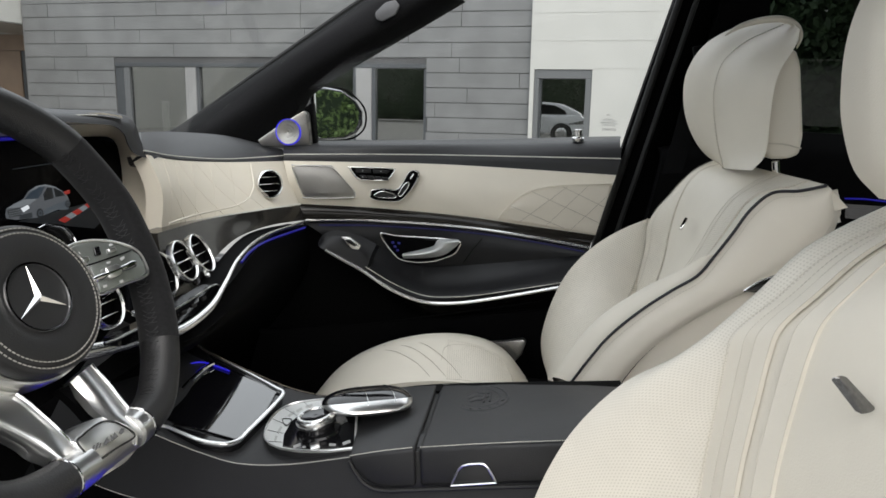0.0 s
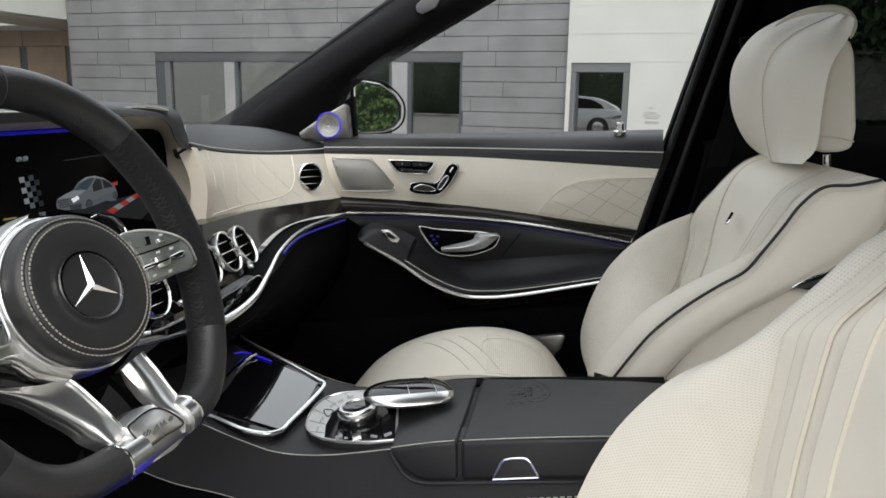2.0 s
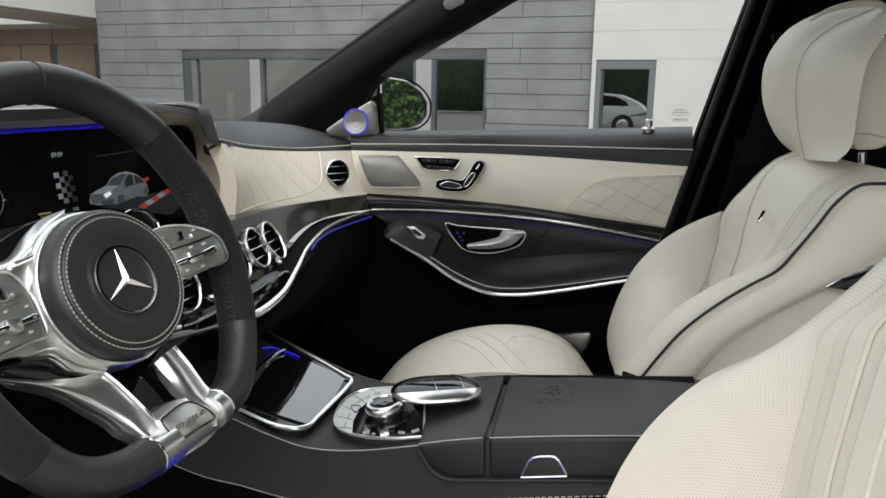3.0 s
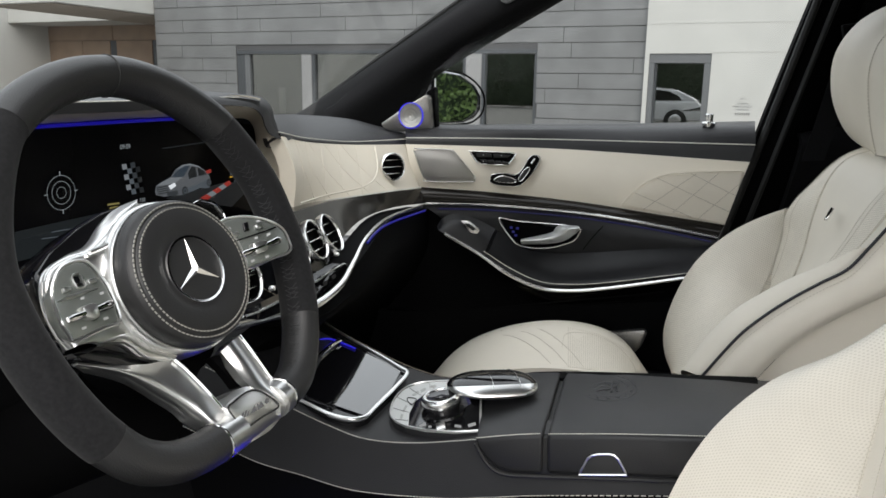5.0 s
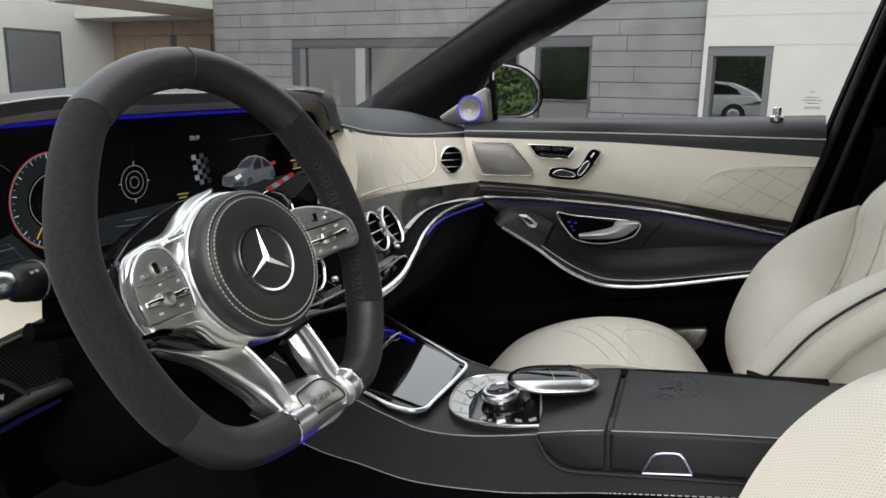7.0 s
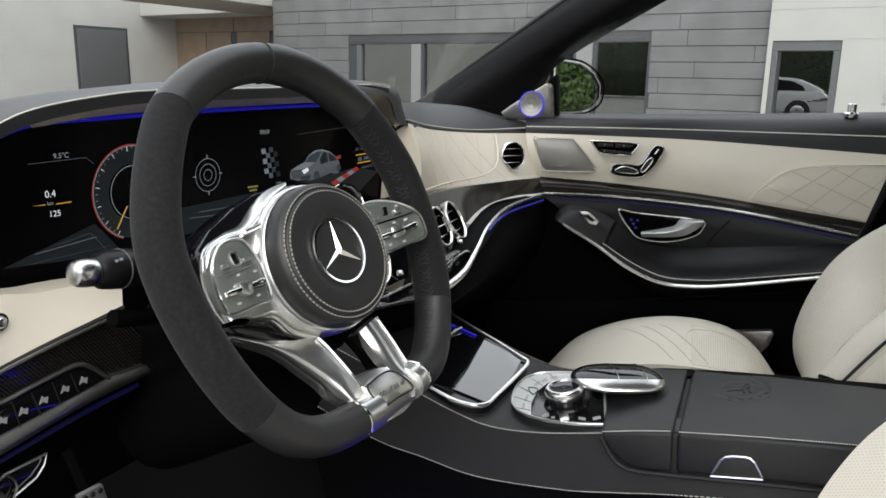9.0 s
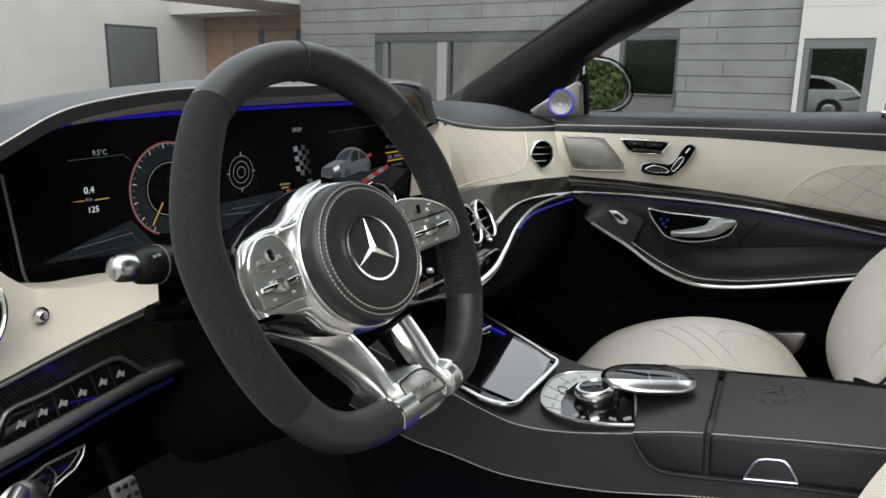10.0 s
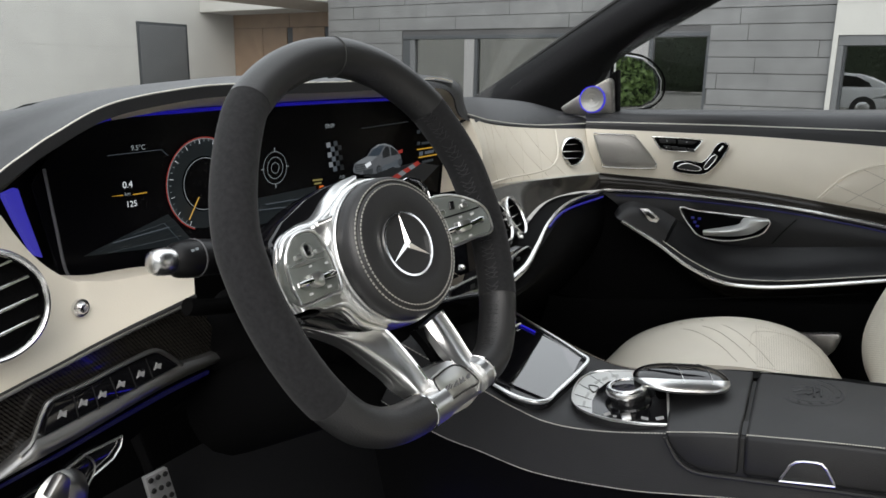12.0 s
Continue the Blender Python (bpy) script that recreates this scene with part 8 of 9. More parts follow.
H2 = [(0.2524, 1.3611, 0.9286), (0.2386, 1.3600, 0.9734), (0.2285, 1.3584, 1.0249), (0.2262, 1.3567, 1.0675), (0.2364, 1.3544, 1.1061), (0.2647, 1.3513, 1.1359), (0.2978, 1.3484, 1.1539), (0.3335, 1.3454, 1.1700)]
H3 = [(0.2683, 1.2231, 0.9359), (0.2849, 1.2211, 0.9618), (0.2862, 1.2188, 1.0181), (0.2876, 1.2171, 1.0600), (0.2939, 1.2156, 1.0884), (0.3048, 1.2141, 1.1102), (0.3121, 1.2130, 1.1271), (0.3138, 1.2122, 1.1451)]
hr = part("headrest", sheet([H1, [Vector(a).lerp(Vector(b), 0.5) + Vector((-0.006, -0.01, 0)) for a, b in zip(H1, H2)], H2, [Vector(a).lerp(Vector(b), 0.5) + Vector((-0.012, -0.004, 0)) * (1 - (k / 7) ** 2) for k, (a, b) in enumerate(zip(H2, H3))], H3], 40, 24, (0.006, 0.05, 0)), SEATCREAM, ps, "cream leather headrest")
stitches([Vector(p) + Vector((-0.001, -0.002, 0)) for p in H2], 60, 0.001, THREAD2, hr)
part("headrest_seam", tube([Vector(a).lerp(Vector(b), 0.62) + Vector((-0.003, -0.009, 0)) for a, b in zip(H1, H2)][1:-1], 0.0014, 40, 6), SEATCREAM, hr)
part("rear_cushion", prism([(0.2929, 1.2543, 0.9616), (0.3005, 1.2543, 0.9520), (0.3287, 1.2525, 0.9540), (0.3427, 1.2514, 0.9608), (0.3452, 1.2501, 0.9895), (0.3369, 1.2482, 1.0486), (0.3298, 1.2467, 1.0971), (0.3211, 1.2463, 1.1190), (0.2987, 1.2477, 1.1181), (0.2875, 1.2522, 1.0219)], (0.0, 0.18, 0.0), 0.016, 4), SEATCREAM, hr, "cream rear headrest cushion")
part("cushion_seam", tube([(0.2945, 1.2514, 0.9770), (0.3171, 1.2501, 0.9761), (0.3434, 1.2488, 0.9704)], 0.0012, 16, 6), THREAD2, hr)
part("top_lip", taper(spline([(0.2260, 1.3075, 1.1441), (0.2458, 1.3058, 1.1573), (0.2750, 1.3036, 1.1667), (0.3070, 1.3015, 1.1693), (0.3287, 1.3005, 1.1616), (0.3393, 1.3006, 1.1444), (0.3358, 1.3016, 1.1244)], 40), [0.0005 + 0.005 * math.sin(math.pi * k / 39) ** 0.6 for k in range(40)], 10), SEATCREAM, hr, "folded leather lip")
for q in ([(0.3147, 1.2762, 0.9480), (0.3188, 1.2772, 0.9173)], [(0.2977, 1.4162, 0.9341), (0.3018, 1.4168, 0.9155)]):
    part("headrest_post", tube(q, 0.006, 6, 10), BRIGHT, ps, "chrome headrest post")
CU = [[(-0.6030, 1.6951, 0.3071), (-0.5247, 1.6843, 0.4043), (-0.4298, 1.6742, 0.4634), (-0.3257, 1.6647, 0.4967), (-0.2239, 1.6566, 0.5054), (-0.1409, 1.6517, 0.4801), (-0.0779, 1.6508, 0.4061)], [(-0.5359, 1.4590, 0.3943), (-0.4721, 1.4515, 0.4701), (-0.3875, 1.4436, 0.5239), (-0.2917, 1.4358, 0.5599), (-0.1990, 1.4296, 0.5649), (-0.1223, 1.4259, 0.5380), (-0.0691, 1.4251, 0.4791)], [(-0.4748, 1.2495, 0.4472), (-0.4083, 1.2441, 0.4935), (-0.3334, 1.2386, 0.5275), (-0.2523, 1.2334, 0.5464), (-0.1739, 1.2288, 0.5530), (-0.1078, 1.2253, 0.5465), (-0.0637, 1.2237, 0.5256)]]
cu = part("cushion", sheet(CU, 36, 16, (0, 0, -0.08)), SEATCREAM, ps, "cream leather seat cushion")
part("perforated_panel", sheet([on_sheet(CU, [(0.60, v), (0.70, v), (0.80, v), (0.88, v)]) for v in (0.5430, 0.7075, 0.9758)], 24, 8, (0, 0, -0.004)), PERF, cu, "perforated cushion centre")
for uv in ([(0.30, 0.42), (0.40, 0.62), (0.48, 0.8), (0.54, 0.96)], [(0.36, 0.42), (0.46, 0.62), (0.54, 0.8), (0.60, 0.96)], [(0.43, 0.42), (0.52, 0.62), (0.60, 0.8), (0.66, 0.96)], [(0.58, 0.80), (0.60, 0.64), (0.70, 0.58), (0.80, 0.60), (0.88, 0.7), (0.91, 0.9)]):
    stitches(on_sheet(CU, uv, (0, -0.0005, 0.0010)), 60, 0.0005, THREAD2, cu)
part("side_valance", prism([(-0.1807, 1.6802, 0.4797), (-0.0944, 1.6727, 0.4976), (-0.0882, 1.6726, 0.4904), (-0.0976, 1.6749, 0.4597), (-0.1204, 1.6781, 0.4306)], (0, 0.02, 0), 0.004), GRILLE, ps, "brushed metal seat side trim")
part("base", block((-0.2971, 1.1664, 0.2490), (0.3543, 1.6172, 0.4338), 0.02), SOFT, ps)
part("back_shell", sheet([[Vector(p) + Vector((0.07, 0.0, -0.05)) for p in BACK_FAR], [Vector(p) + Vector((0.07, 0, -0.05)) for p in BACK_STRIP], [Vector(p) + Vector((0.03, 0.08, -0.06)) for p in PIPE[:8]]], 24, 8, (0.02, 0, 0)), SEATCREAM, ps)

D1 = [(-0.0343, 0.7355, 0.6052), (-0.0160, 0.7337, 0.6567), (0.0104, 0.7316, 0.7071), (0.0522, 0.7291, 0.7565), (0.1027, 0.7266, 0.7901), (0.1476, 0.7244, 0.8189), (0.1813, 0.7224, 0.8592), (0.2131, 0.7204, 0.8993), (0.2687, 0.7177, 0.9366), (0.3074, 0.7159, 0.9556)]
D2 = [(0.1259, 0.6840, 0.6538), (0.1292, 0.6829, 0.7024), (0.1335, 0.6819, 0.7426), (0.1369, 0.6810, 0.7763), (0.1394, 0.6803, 0.8045), (0.1446, 0.6796, 0.8309), (0.1765, 0.6779, 0.8655), (0.2151, 0.6757, 0.9081), (0.2651, 0.6734, 0.9415), (0.3044, 0.6718, 0.9595)]
D3 = [(0.1775, 0.5883, 0.7141), (0.1799, 0.5875, 0.7510), (0.1841, 0.5868, 0.7851), (0.1891, 0.5860, 0.8183), (0.1950, 0.5853, 0.8488), (0.2036, 0.5845, 0.8756), (0.2200, 0.5836, 0.9006), (0.2425, 0.5825, 0.9273), (0.2718, 0.5812, 0.9513), (0.2977, 0.5803, 0.9664)]
D4 = [(0.2143, 0.4911, 0.7742), (0.2176, 0.4906, 0.7999), (0.2217, 0.4901, 0.8238), (0.2275, 0.4896, 0.8476), (0.2368, 0.4891, 0.8705), (0.2461, 0.4885, 0.8934), (0.2589, 0.4879, 0.9119), (0.2698, 0.4873, 0.9338), (0.2816, 0.4867, 0.9548), (0.2934, 0.4862, 0.9688)]
D5 = [(0.2345, 0.4343, 0.8087), (0.2394, 0.4339, 0.8315), (0.2452, 0.4335, 0.8525), (0.2527, 0.4330, 0.8726), (0.2602, 0.4326, 0.8927), (0.2694, 0.4321, 0.9127), (0.2795, 0.4317, 0.9284), (0.2870, 0.4313, 0.9475), (0.2936, 0.4309, 0.9648), (0.3011, 0.4306, 0.9769)]
D6 = [(0.2508, 0.4154, 0.8216), (0.2549, 0.4150, 0.8426), (0.2598, 0.4147, 0.8626), (0.2664, 0.4143, 0.8818), (0.2756, 0.4138, 0.9009), (0.2848, 0.4134, 0.9191), (0.2939, 0.4131, 0.9322), (0.3031, 0.4127, 0.9469), (0.3097, 0.4124, 0.9607), (0.3113, 0.4122, 0.9745)]
ds = seat((D1, D2, D3, D4, D5, D6), "cream leather driver's seat with chrome badge", ((0.26, 0.42, D2, D3), (0.6, 0.8, D2, D3)))
part("seat_badge", prism([(0.1749, 0.5286, 0.8454), (0.1775, 0.5285, 0.8481), (0.1810, 0.5284, 0.8473), (0.2021, 0.5283, 0.8262), (0.2013, 0.5283, 0.8235), (0.1978, 0.5284, 0.8217), (0.1934, 0.5285, 0.8234)], (0.006, 0.004, 0), 0.002), BADGE, ds, "small chrome badge")
G1 = [(0.2261, 0.6207, 0.9624), (0.2057, 0.6209, 0.9837), (0.1932, 0.6206, 1.0183), (0.1894, 0.6201, 1.0467), (0.1892, 0.6195, 1.0759), (0.1942, 0.6188, 1.1041), (0.2054, 0.6180, 1.1270), (0.2262, 0.6171, 1.1418)]
G2 = [(0.2251, 0.5442, 0.9682), (0.2118, 0.5441, 0.9902), (0.2047, 0.5438, 1.0201), (0.2019, 0.5434, 1.0455), (0.2017, 0.5430, 1.0700), (0.2067, 0.5424, 1.0945), (0.2169, 0.5418, 1.1145), (0.2323, 0.5412, 1.1275)]
G3 = [(0.2370, 0.4502, 0.9810), (0.2369, 0.4500, 0.9993), (0.2350, 0.4497, 1.0227), (0.2331, 0.4494, 1.0434), (0.2320, 0.4491, 1.0633), (0.2344, 0.4488, 1.0823), (0.2368, 0.4485, 1.0987), (0.2376, 0.4483, 1.1099)]
part("headrest", sheet([G1, [Vector(a).lerp(Vector(b), 0.5) + Vector((-0.004, -0.006, 0)) for a, b in zip(G1, G2)], G2, G3], 36, 20, (0.05, 0.03, 0)), SEATCREAM, ds, "cream leather headrest")
part("headrest_post", tube([(0.3103, 0.5442, 0.8443), (0.3179, 0.5424, 0.9325)], 0.006, 6, 10), BRIGHT, ds)
part("cushion", block((-0.1829, 0.3541, 0.4171), (0.2693, 0.7476, 0.5092), 0.05, 4), SEATCREAM, ds)
part("base", block((-0.1389, 0.3731, 0.24), (0.2694, 0.7296, 0.4178), 0.02), SOFT, ds)
shield = tagged(part("window_4", sheet([[(-0.9481, 0.3139, 0.9123), (-0.6225, 0.3254, 1.1522), (-0.3194, 0.3644, 1.3330)], [(-1.1294, 0.9812, 0.9219), (-0.7684, 0.9577, 1.1924), (-0.4058, 0.9361, 1.3946)], [(-1.0543, 1.8577, 0.8904), (-0.6260, 1.7806, 1.1771), (-0.2021, 1.6829, 1.4154)]], 12, 12, (0, 0, 0.004)), GLASS), "clear curved windscreen glass", "window", kind="structure")
shield.visible_shadow = False

part("footwell_light", tube([(-0.5942, 0.8066, 0.3898), (-0.3808, 0.7936, 0.3963), (-0.0035, 0.7800, 0.4069)], 0.004, 12, 6), BLUEFOOT, console, "blue ambient light under the console")
# ---- outside ----
tagged(part("ground", block((-150, -150, -0.3), (150, 150, 0)), PAVING), "grey asphalt yard around the car", "ground", kind="structure")
# The building stands turned a little against the car: x along its front, y into it.
BM = Matrix.Translation((-2.4, 12.8, 0)) @ Matrix.Rotation(math.atan(-0.1), 4, "Z")


def bpart(name, bm, m, parent=None, label="", smooth=False):
    bmesh.ops.transform(bm, matrix=BM, verts=bm.verts[:])
    return part(name, bm, m, parent, label, smooth)


def bstruct(name, bm, m, label, category):
    return tagged(bpart(name, bm, m), label, category, kind="structure")


def wall_with_hole(name, x0, x1, z1, hole, m, label, y, depth):
    """A straight wall with a real opening, built of the pieces round it."""
    bm = bmesh.new()
    for a, b, lo, hi in ((x0, hole[0], 0, z1), (hole[1], x1, 0, z1), (hole[0], hole[1], 0, hole[2]), (hole[0], hole[1], hole[3], z1)):
        bmesh.ops.create_cube(bm, size=1, matrix=Matrix.Translation(((a + b) / 2, y + depth / 2, (lo + hi) / 2)) @ Matrix.Diagonal((b - a, depth, hi - lo, 1)))
    return bstruct(name, bm, m, label, "wall")


GX0, GX1 = -8.26, 1.71
WX0, WX1, WLOW, WTOP = -6.23, -0.065, 0.30, 1.695
grey = wall_with_hole("wall_grey", GX0, GX1, 5.6, (WX0, WX1, WLOW, WTOP), GREYBACK, "grey slate-clad building wall with a window band", 0.0, 0.35)
random.seed(4)
course = 0.2465
for k in range(-8, 14):
    z0 = 2.046 + k * course
    z1 = z0 + course - 0.011
    x = GX0 - random.uniform(0.2, 1.6)
    while x < GX1 - 0.02:
        e = x + random.choice((1.45, 1.9, 2.4))
        spans = ((x, min(e, WX0)), (max(x, WX1), e)) if (z1 > WLOW and z0 < WTOP - 0.1) else ((x, e),)
        for a, b in spans:
            a, b = max(a, GX0 + 0.002), min(b, GX1 - 0.002)
            if b - a > 0.03:
                bpart("cladding_board", block((a, -0.020 - random.uniform(0, 0.005), max(z0, 0.02)), (b - 0.007, 0.002, z1), 0.003, 1), GREYWALL, grey)
        x = e

band = tagged(thing("window_2", "dark ribbon window with hedge reflected in panes", "window"), kind="structure")


def bar(x0, x1, z0, z1, y0, y1, m, parent):
    return bpart("window_frame", block((x0, y0, z0), (x1, y1, z1), 0.006, 1), m, parent)


bar(WX0, WX1, WTOP - 0.075, WTOP, -0.02, 0.10, DARKFRAME, band)
bar(WX0, WX1, WLOW, WLOW + 0.09, -0.02, 0.10, DARKFRAME, band)
for a, b, m in ((WX0, -6.05, DARKFRAME), (-6.05, -5.93, MIDFRAME), (-4.72, -4.50, PALEFRAME), (-4.50, -4.43, DARKFRAME), (-2.55, -2.40, DARKFRAME), (-1.40, -1.345, DARKFRAME), (-1.345, -1.06, PALEFRAME), (-1.06, -0.985, DARKFRAME), (-0.115, WX1, DARKFRAME)):
    bar(a, b, WLOW + 0.09, WTOP - 0.075, -0.01 if m is PALEFRAME else 0.0, 0.09, m, band)
for a, b in ((-5.93, -4.72), (-4.43, -2.55), (-2.40, -1.40), (-0.985, -0.115)):
    bpart("pane", block((a, 0.06, WLOW + 0.09), (b, 0.066, WTOP - 0.075)), WINDOWGLASS, band)
bpart("blind", block((-4.40, 0.45, 0.3), (-2.6, 0.48, 1.66), 0.01), CURTAIN, band, "tan blind behind the glass")
bpart("blind", block((-5.0, 0.45, 0.3), (-4.75, 0.48, 1.66), 0.01), CURTAIN, band, "tan blind behind the glass")
bpart("inner_post", block((-5.62, 0.5, 0.3), (-5.48, 0.56, 1.0), 0.01), WHITEWALL, band, "pale post behind the glass")
for k in range(3):
    bpart("ceiling_spot", block((-0.86 + 0.33 * k, 0.5, 1.60), (-0.83 + 0.33 * k, 0.53, 1.62)), SILVERWHITE, band)
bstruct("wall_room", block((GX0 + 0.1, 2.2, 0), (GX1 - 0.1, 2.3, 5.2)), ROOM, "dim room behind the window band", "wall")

V0, V1, VTOP = 1.777, 2.70, 1.612
white = wall_with_hole("wall_white", GX1, 12.0, 5.8, (V0, V1, 0.2, VTOP), WHITEWALL, "white rendered wall with a dark-framed window", -0.12, 0.45)
for z, a in ((VTOP + 0.015, V1 + 0.02), (VTOP + 0.44, GX1 + 0.01), (VTOP + 0.87, GX1 + 0.01), (VTOP + 1.3, GX1 + 0.01)):
    bpart("panel_joint", block((a, -0.1235, z), (12.0, -0.118, z + 0.010)), JOINT, white)
sidew = tagged(thing("window_3", "dark framed window reflecting a parked white car", "window"), kind="structure")
for a, b, c, d in ((V0, V1, VTOP - 0.145, VTOP), (V0, V0 + 0.085, 0.28, VTOP - 0.145), (V1 - 0.10, V1, 0.28, VTOP - 0.145), (V0, V1, 0.2, 0.28)):
    bar(a, b, c, d, -0.10, 0.06, MIDFRAME, sidew)
bar(V0 + 0.085, V0 + 0.115, 0.28, VTOP - 0.145, -0.06, 0.06, DARKFRAME, sidew)
pane3 = block((V0 + 0.11, -0.003, -0.55), (V1 - 0.10, 0.003, 0.56))
bmesh.ops.transform(pane3, matrix=Matrix.Translation((0, 0.01, 0.9)) @ Matrix.Rotation(radians(-0.5), 4, "X"), verts=pane3.verts[:])
bpart("pane", pane3, WINDOWGLASS, sidew, "slightly tilted window pane")
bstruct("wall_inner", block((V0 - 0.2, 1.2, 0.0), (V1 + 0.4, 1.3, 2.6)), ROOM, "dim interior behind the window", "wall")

CX = -13.8
brown = bstruct("wall_brown", block((CX, 2.03, 0), (GX0 + 0.1, 2.25, 2.6)), BROWNGAP, "brown timber panelled recessed wall", "wall")
for a, b in ((CX + 0.01, -12.62), (-12.61, -11.68), (-11.47, -10.32), (-10.15, -9.2), (-9.19, GX0)):
    bpart("timber_panel", block((a, 2.0, 0.02), (b - 0.012, 2.035, 2.05), 0.004, 1), BROWN, brown)
for a, b in ((CX + 0.01, -11.58), (-11.57, -9.2), (-9.19, GX0)):
    bpart("timber_panel", block((a, 2.0, 2.065), (b - 0.012, 2.035, 2.6), 0.004, 1), BROWN, brown)
for a, b in ((-11.68, -11.48), (-10.32, -10.15)):
    bpart("slot", block((a, 2.015, 0.3), (b, 2.045, 2.05), 0.004, 1), DARKFRAME, brown)
bstruct("wall_side", block((GX0 - 0.03, 0.0, 0), (GX0, 2.1, 5.6)), GREYWALL, "grey return of the clad wall", "wall")
canopy = bstruct("canopy", block((-10.3, -2.4, 2.42), (GX0 - 0.04, 2.3, 2.95), 0.01, 1), WHITEWALL, "white rendered canopy over the entrance", "canopy")
bpart("canopy_rear", block((CX - 0.2, 0.9, 2.42), (-10.301, 2.3, 2.95), 0.01, 1), WHITEWALL, canopy)
bpart("soffit_lining", block((-10.2, -2.3, 2.40), (GX0 - 0.14, 2.2, 2.419)), SOFFIT, canopy, "taupe boarded underside")
wing = bstruct("wall_wing", block((CX - 0.4, -22.0, 0), (CX, 2.4, 5.0)), WHITEWALL, "white rendered wing wall with a grey door", "wall")
for z in (0.75, 1.45, 2.15):
    bpart("panel_joint", block((CX - 0.001, -22.0, z), (CX + 0.003, 2.0, z + 0.010)), JOINT, wing)
gd = tagged(bpart("door_1", block((CX - 0.02, -1.035, 0.0), (CX + 0.02, 0.455, 2.085), 0.008, 1), DARKFRAME), "plain grey metal door in the white wall", "door", kind="structure")
bpart("door_leaf", block((CX, -0.965, 0.04), (CX + 0.035, 0.385, 2.01), 0.008, 1), GREYDOOR, gd)
bpart("door_reveal", block((CX - 0.001, 0.46, 0.0), (CX + 0.012, 0.70, 2.085), 0.004, 1), WHITEWALL, gd)


# hedge and tree
def leaf_cloud(name, spots, n, size, m, label, category, kind=""):
    rng = np.random.default_rng(7)
    verts, faces = [], []
    for (cx, cy, cz), (sx, sy, sz) in spots:
        k = n
        pos = rng.normal(size=(k, 3))
        pos /= np.linalg.norm(pos, axis=1, keepdims=True)
        pos *= rng.uniform(0.55, 1.0, (k, 1)) ** 0.5
        pos = pos * (sx, sy, sz) + (cx, cy, cz)
        for p in pos:
            a, b = rng.normal(size=3), rng.normal(size=3)
            a /= np.linalg.norm(a)
            b -= a * (a @ b)
            b /= np.linalg.norm(b)
            s = size * rng.uniform(0.6, 1.4)
            i = len(verts)
            verts += [tuple(p - a * s), tuple(p + b * s * 0.5), tuple(p + a * s), tuple(p - b * s * 0.5)]
            faces.append((i, i + 1, i + 2, i + 3))
    me = bpy.data.meshes.new(name)
    me.from_pydata(verts, [], faces)
    me.materials.append(m)
    return tagged(new(name, me), label, category, kind=kind)


hedge_core = struct("hedge_bank", block((-22, -18.2, 0.1), (22, -16.8, 3.6), 0.3), HEDGE, "dark green core of the clipped hedge, inner shade in its colour", "hedge")
leaf_cloud("hedge", [((-20 + 2.2 * k, -16.6, 1.9), (1.5, 0.8, 1.95)) for k in range(19)], 1300, 0.09, LEAF, "dark green clipped hedge along the yard", "hedge", "stuff")
struct("hedge_bank_rear", block((10, -12, 0), (11, 12, 4.6), 0.3), HEDGE, "dark green core of the rear hedge, inner shade in its colour", "hedge")
leaf_cloud("hedge", [((9.9, -11 + 1.6 * k, 2.3), (0.7, 1.3, 2.5)) for k in range(15)], 5200, 0.055, LEAF2, "green hedge behind the parked car", "hedge", "stuff")
TX, TY = 1.55, 4.6
tree = thing("tree", "dark evergreen tree beside the white wall", "tree")
part("trunk", tube([(TX + 0.2, TY, 0), (TX + 0.12, TY, 0.8), (TX + 0.2, TY, 1.5), (TX + 0.35, TY, 2.4)], 0.09, 16, 10), BARK, tree)
for dx, dy, dz in ((-0.5, 0.2, 2.0), (0.6, -0.3, 2.1), (0.2, 0.5, 2.6), (-0.2, -0.4, 2.5)):
    part("limb", tube([(TX + 0.15, TY, 1.1), (TX + dx * 0.5, TY + dy * 0.5, 1.5), (TX + dx, TY + dy, dz)], 0.04, 10, 8), BARK, tree)
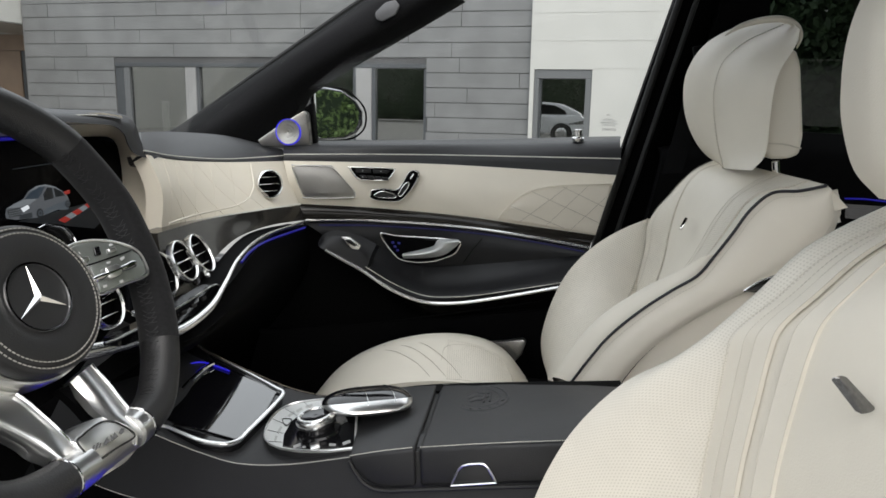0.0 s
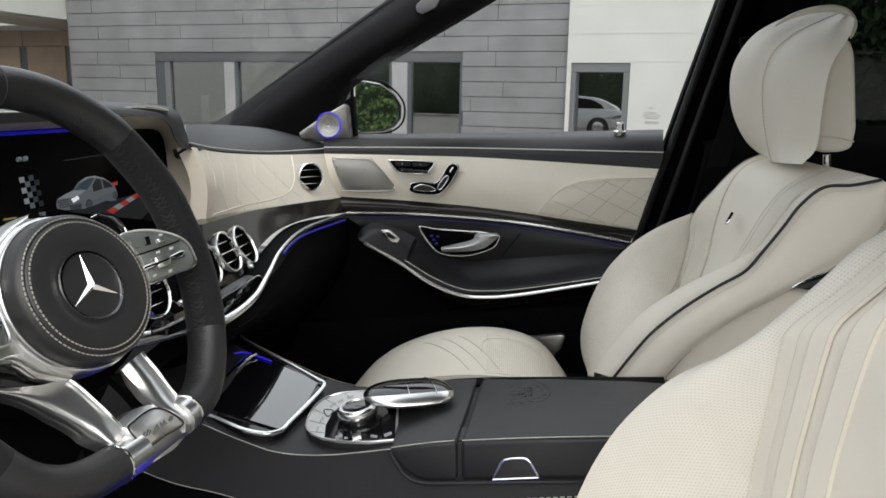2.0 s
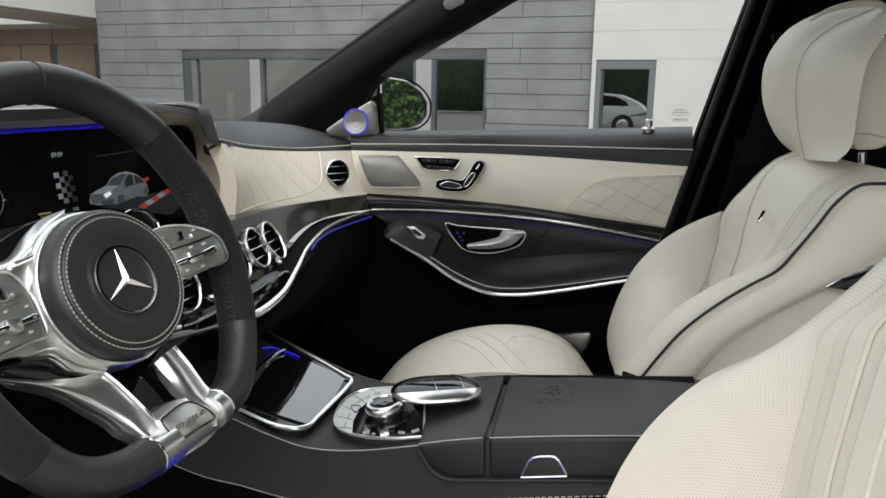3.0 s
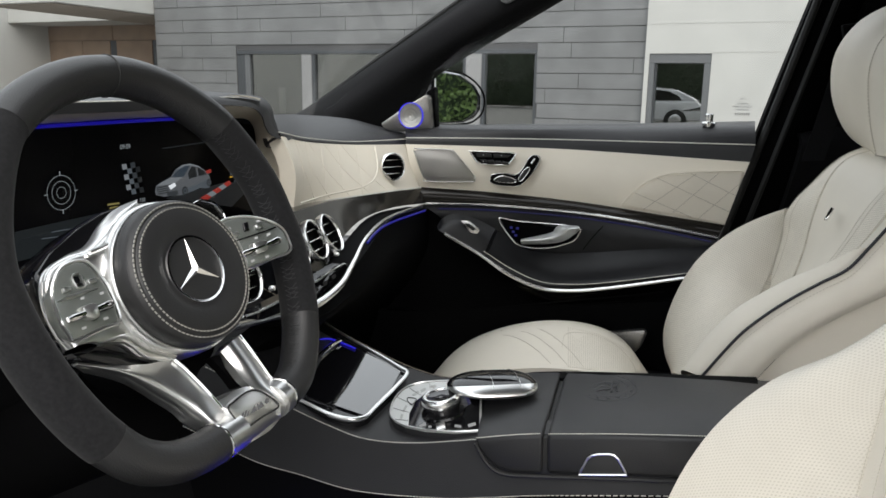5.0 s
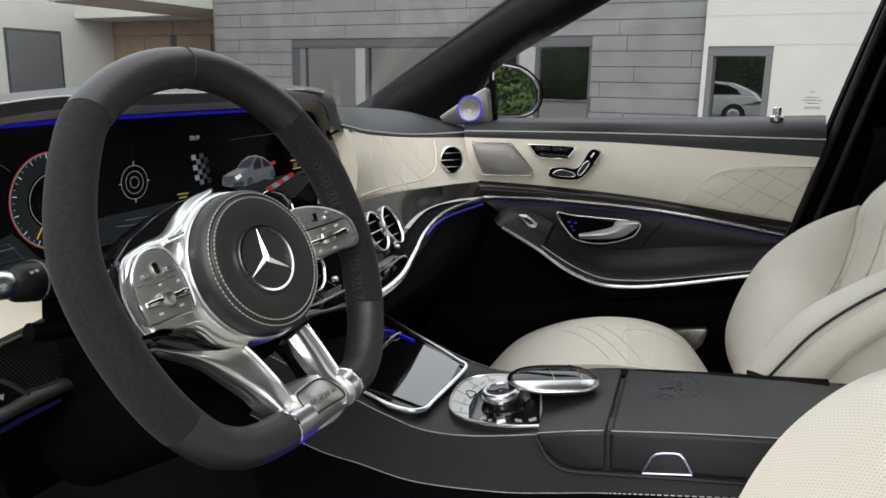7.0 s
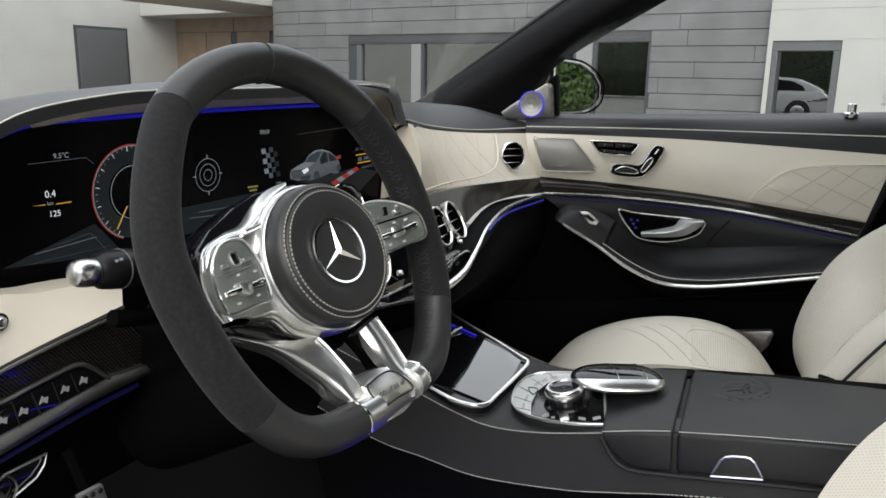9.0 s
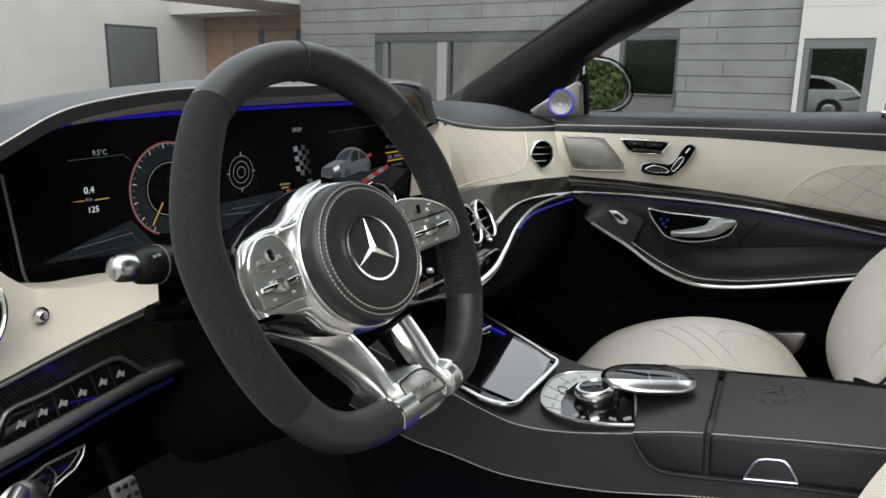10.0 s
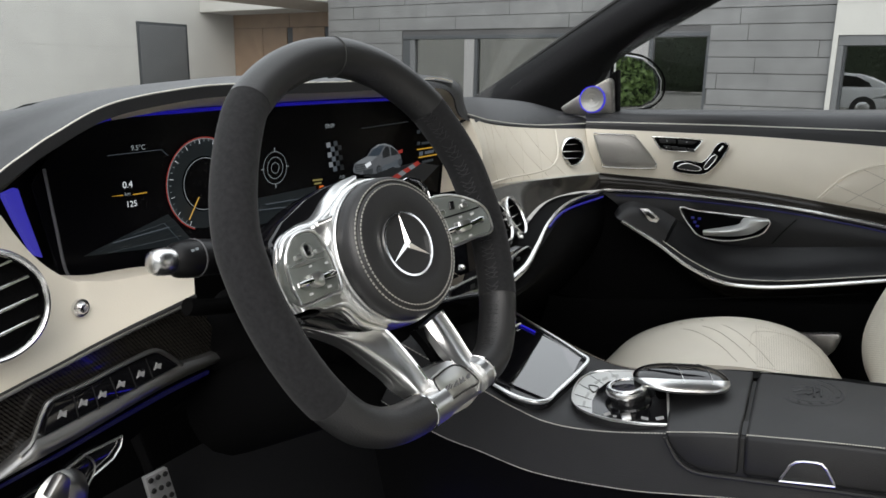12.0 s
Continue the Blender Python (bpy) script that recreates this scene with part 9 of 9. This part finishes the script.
crown = leaf_cloud("crown", [((TX + 0.2, TY, 1.9), (0.75, 0.7, 0.8)), ((TX - 0.2, TY + 0.2, 1.5), (0.45, 0.5, 0.5)), ((TX + 0.7, TY, 1.5), (0.6, 0.6, 0.6)), ((TX + 0.2, TY + 0.1, 2.6), (0.7, 0.7, 0.6)), ((TX + 0.1, TY + 0.3, 1.2), (0.4, 0.4, 0.4))], 8000, 0.03, LEAF, "dense dark green foliage", "")
crown.parent = tree

# parked white car, seen mirrored in the window
pc = thing("parked_car", "white hatchback parked on the yard", "car")
PCM = BM @ Matrix.Translation((-0.75, -16.0, 0))


def side_profile(pts, y0, y1, m, name, bev=0.06, parent=None):
    bm = prism([(a, y0, b) for a, b in pts], (0, y1 - y0, 0), bev, 3)
    bmesh.ops.transform(bm, matrix=PCM, verts=bm.verts[:])
    return part(name, bm, m, parent or pc)


side_profile([(-2.25, 0.3), (-2.3, 0.65), (-2.0, 0.86), (-1.0, 0.97), (1.95, 1.0), (2.15, 0.82), (2.15, 0.35)], -0.88, 0.88, CARWHITE, "body")
cabin = side_profile([(-1.25, 0.95), (-0.45, 1.40), (0.5, 1.46), (1.2, 1.40), (1.75, 1.16), (2.0, 0.98)], -0.74, 0.74, CARWHITE, "cabin")
side_profile([(-1.0, 1.0), (-0.4, 1.34), (0.4, 1.39), (1.0, 1.33), (1.35, 1.16), (1.45, 1.02)], 0.745, 0.755, PIANO, "side_window", 0, cabin)
for wx in (-1.45, 1.28):
    hub_at = PCM @ Matrix.Translation((wx, 0.89, 0.33)) @ Matrix.Rotation(radians(-90), 4, "X")
    arch = part("wheel_arch", revolve([(0.0001, 0.002), (0.385, 0.002), (0.385, -0.1)], hub_at, 32), RUBBER, pc)
    w = part("wheel", revolve([(0.0001, 0.004), (0.22, 0.014), (0.31, 0.006), (0.33, -0.05), (0.33, -0.2)], hub_at, 32), RUBBER, pc)
    part("rim", revolve([(0.0001, 0.016), (0.20, 0.024), (0.215, 0.016)], hub_at, 24), CHROME, w)
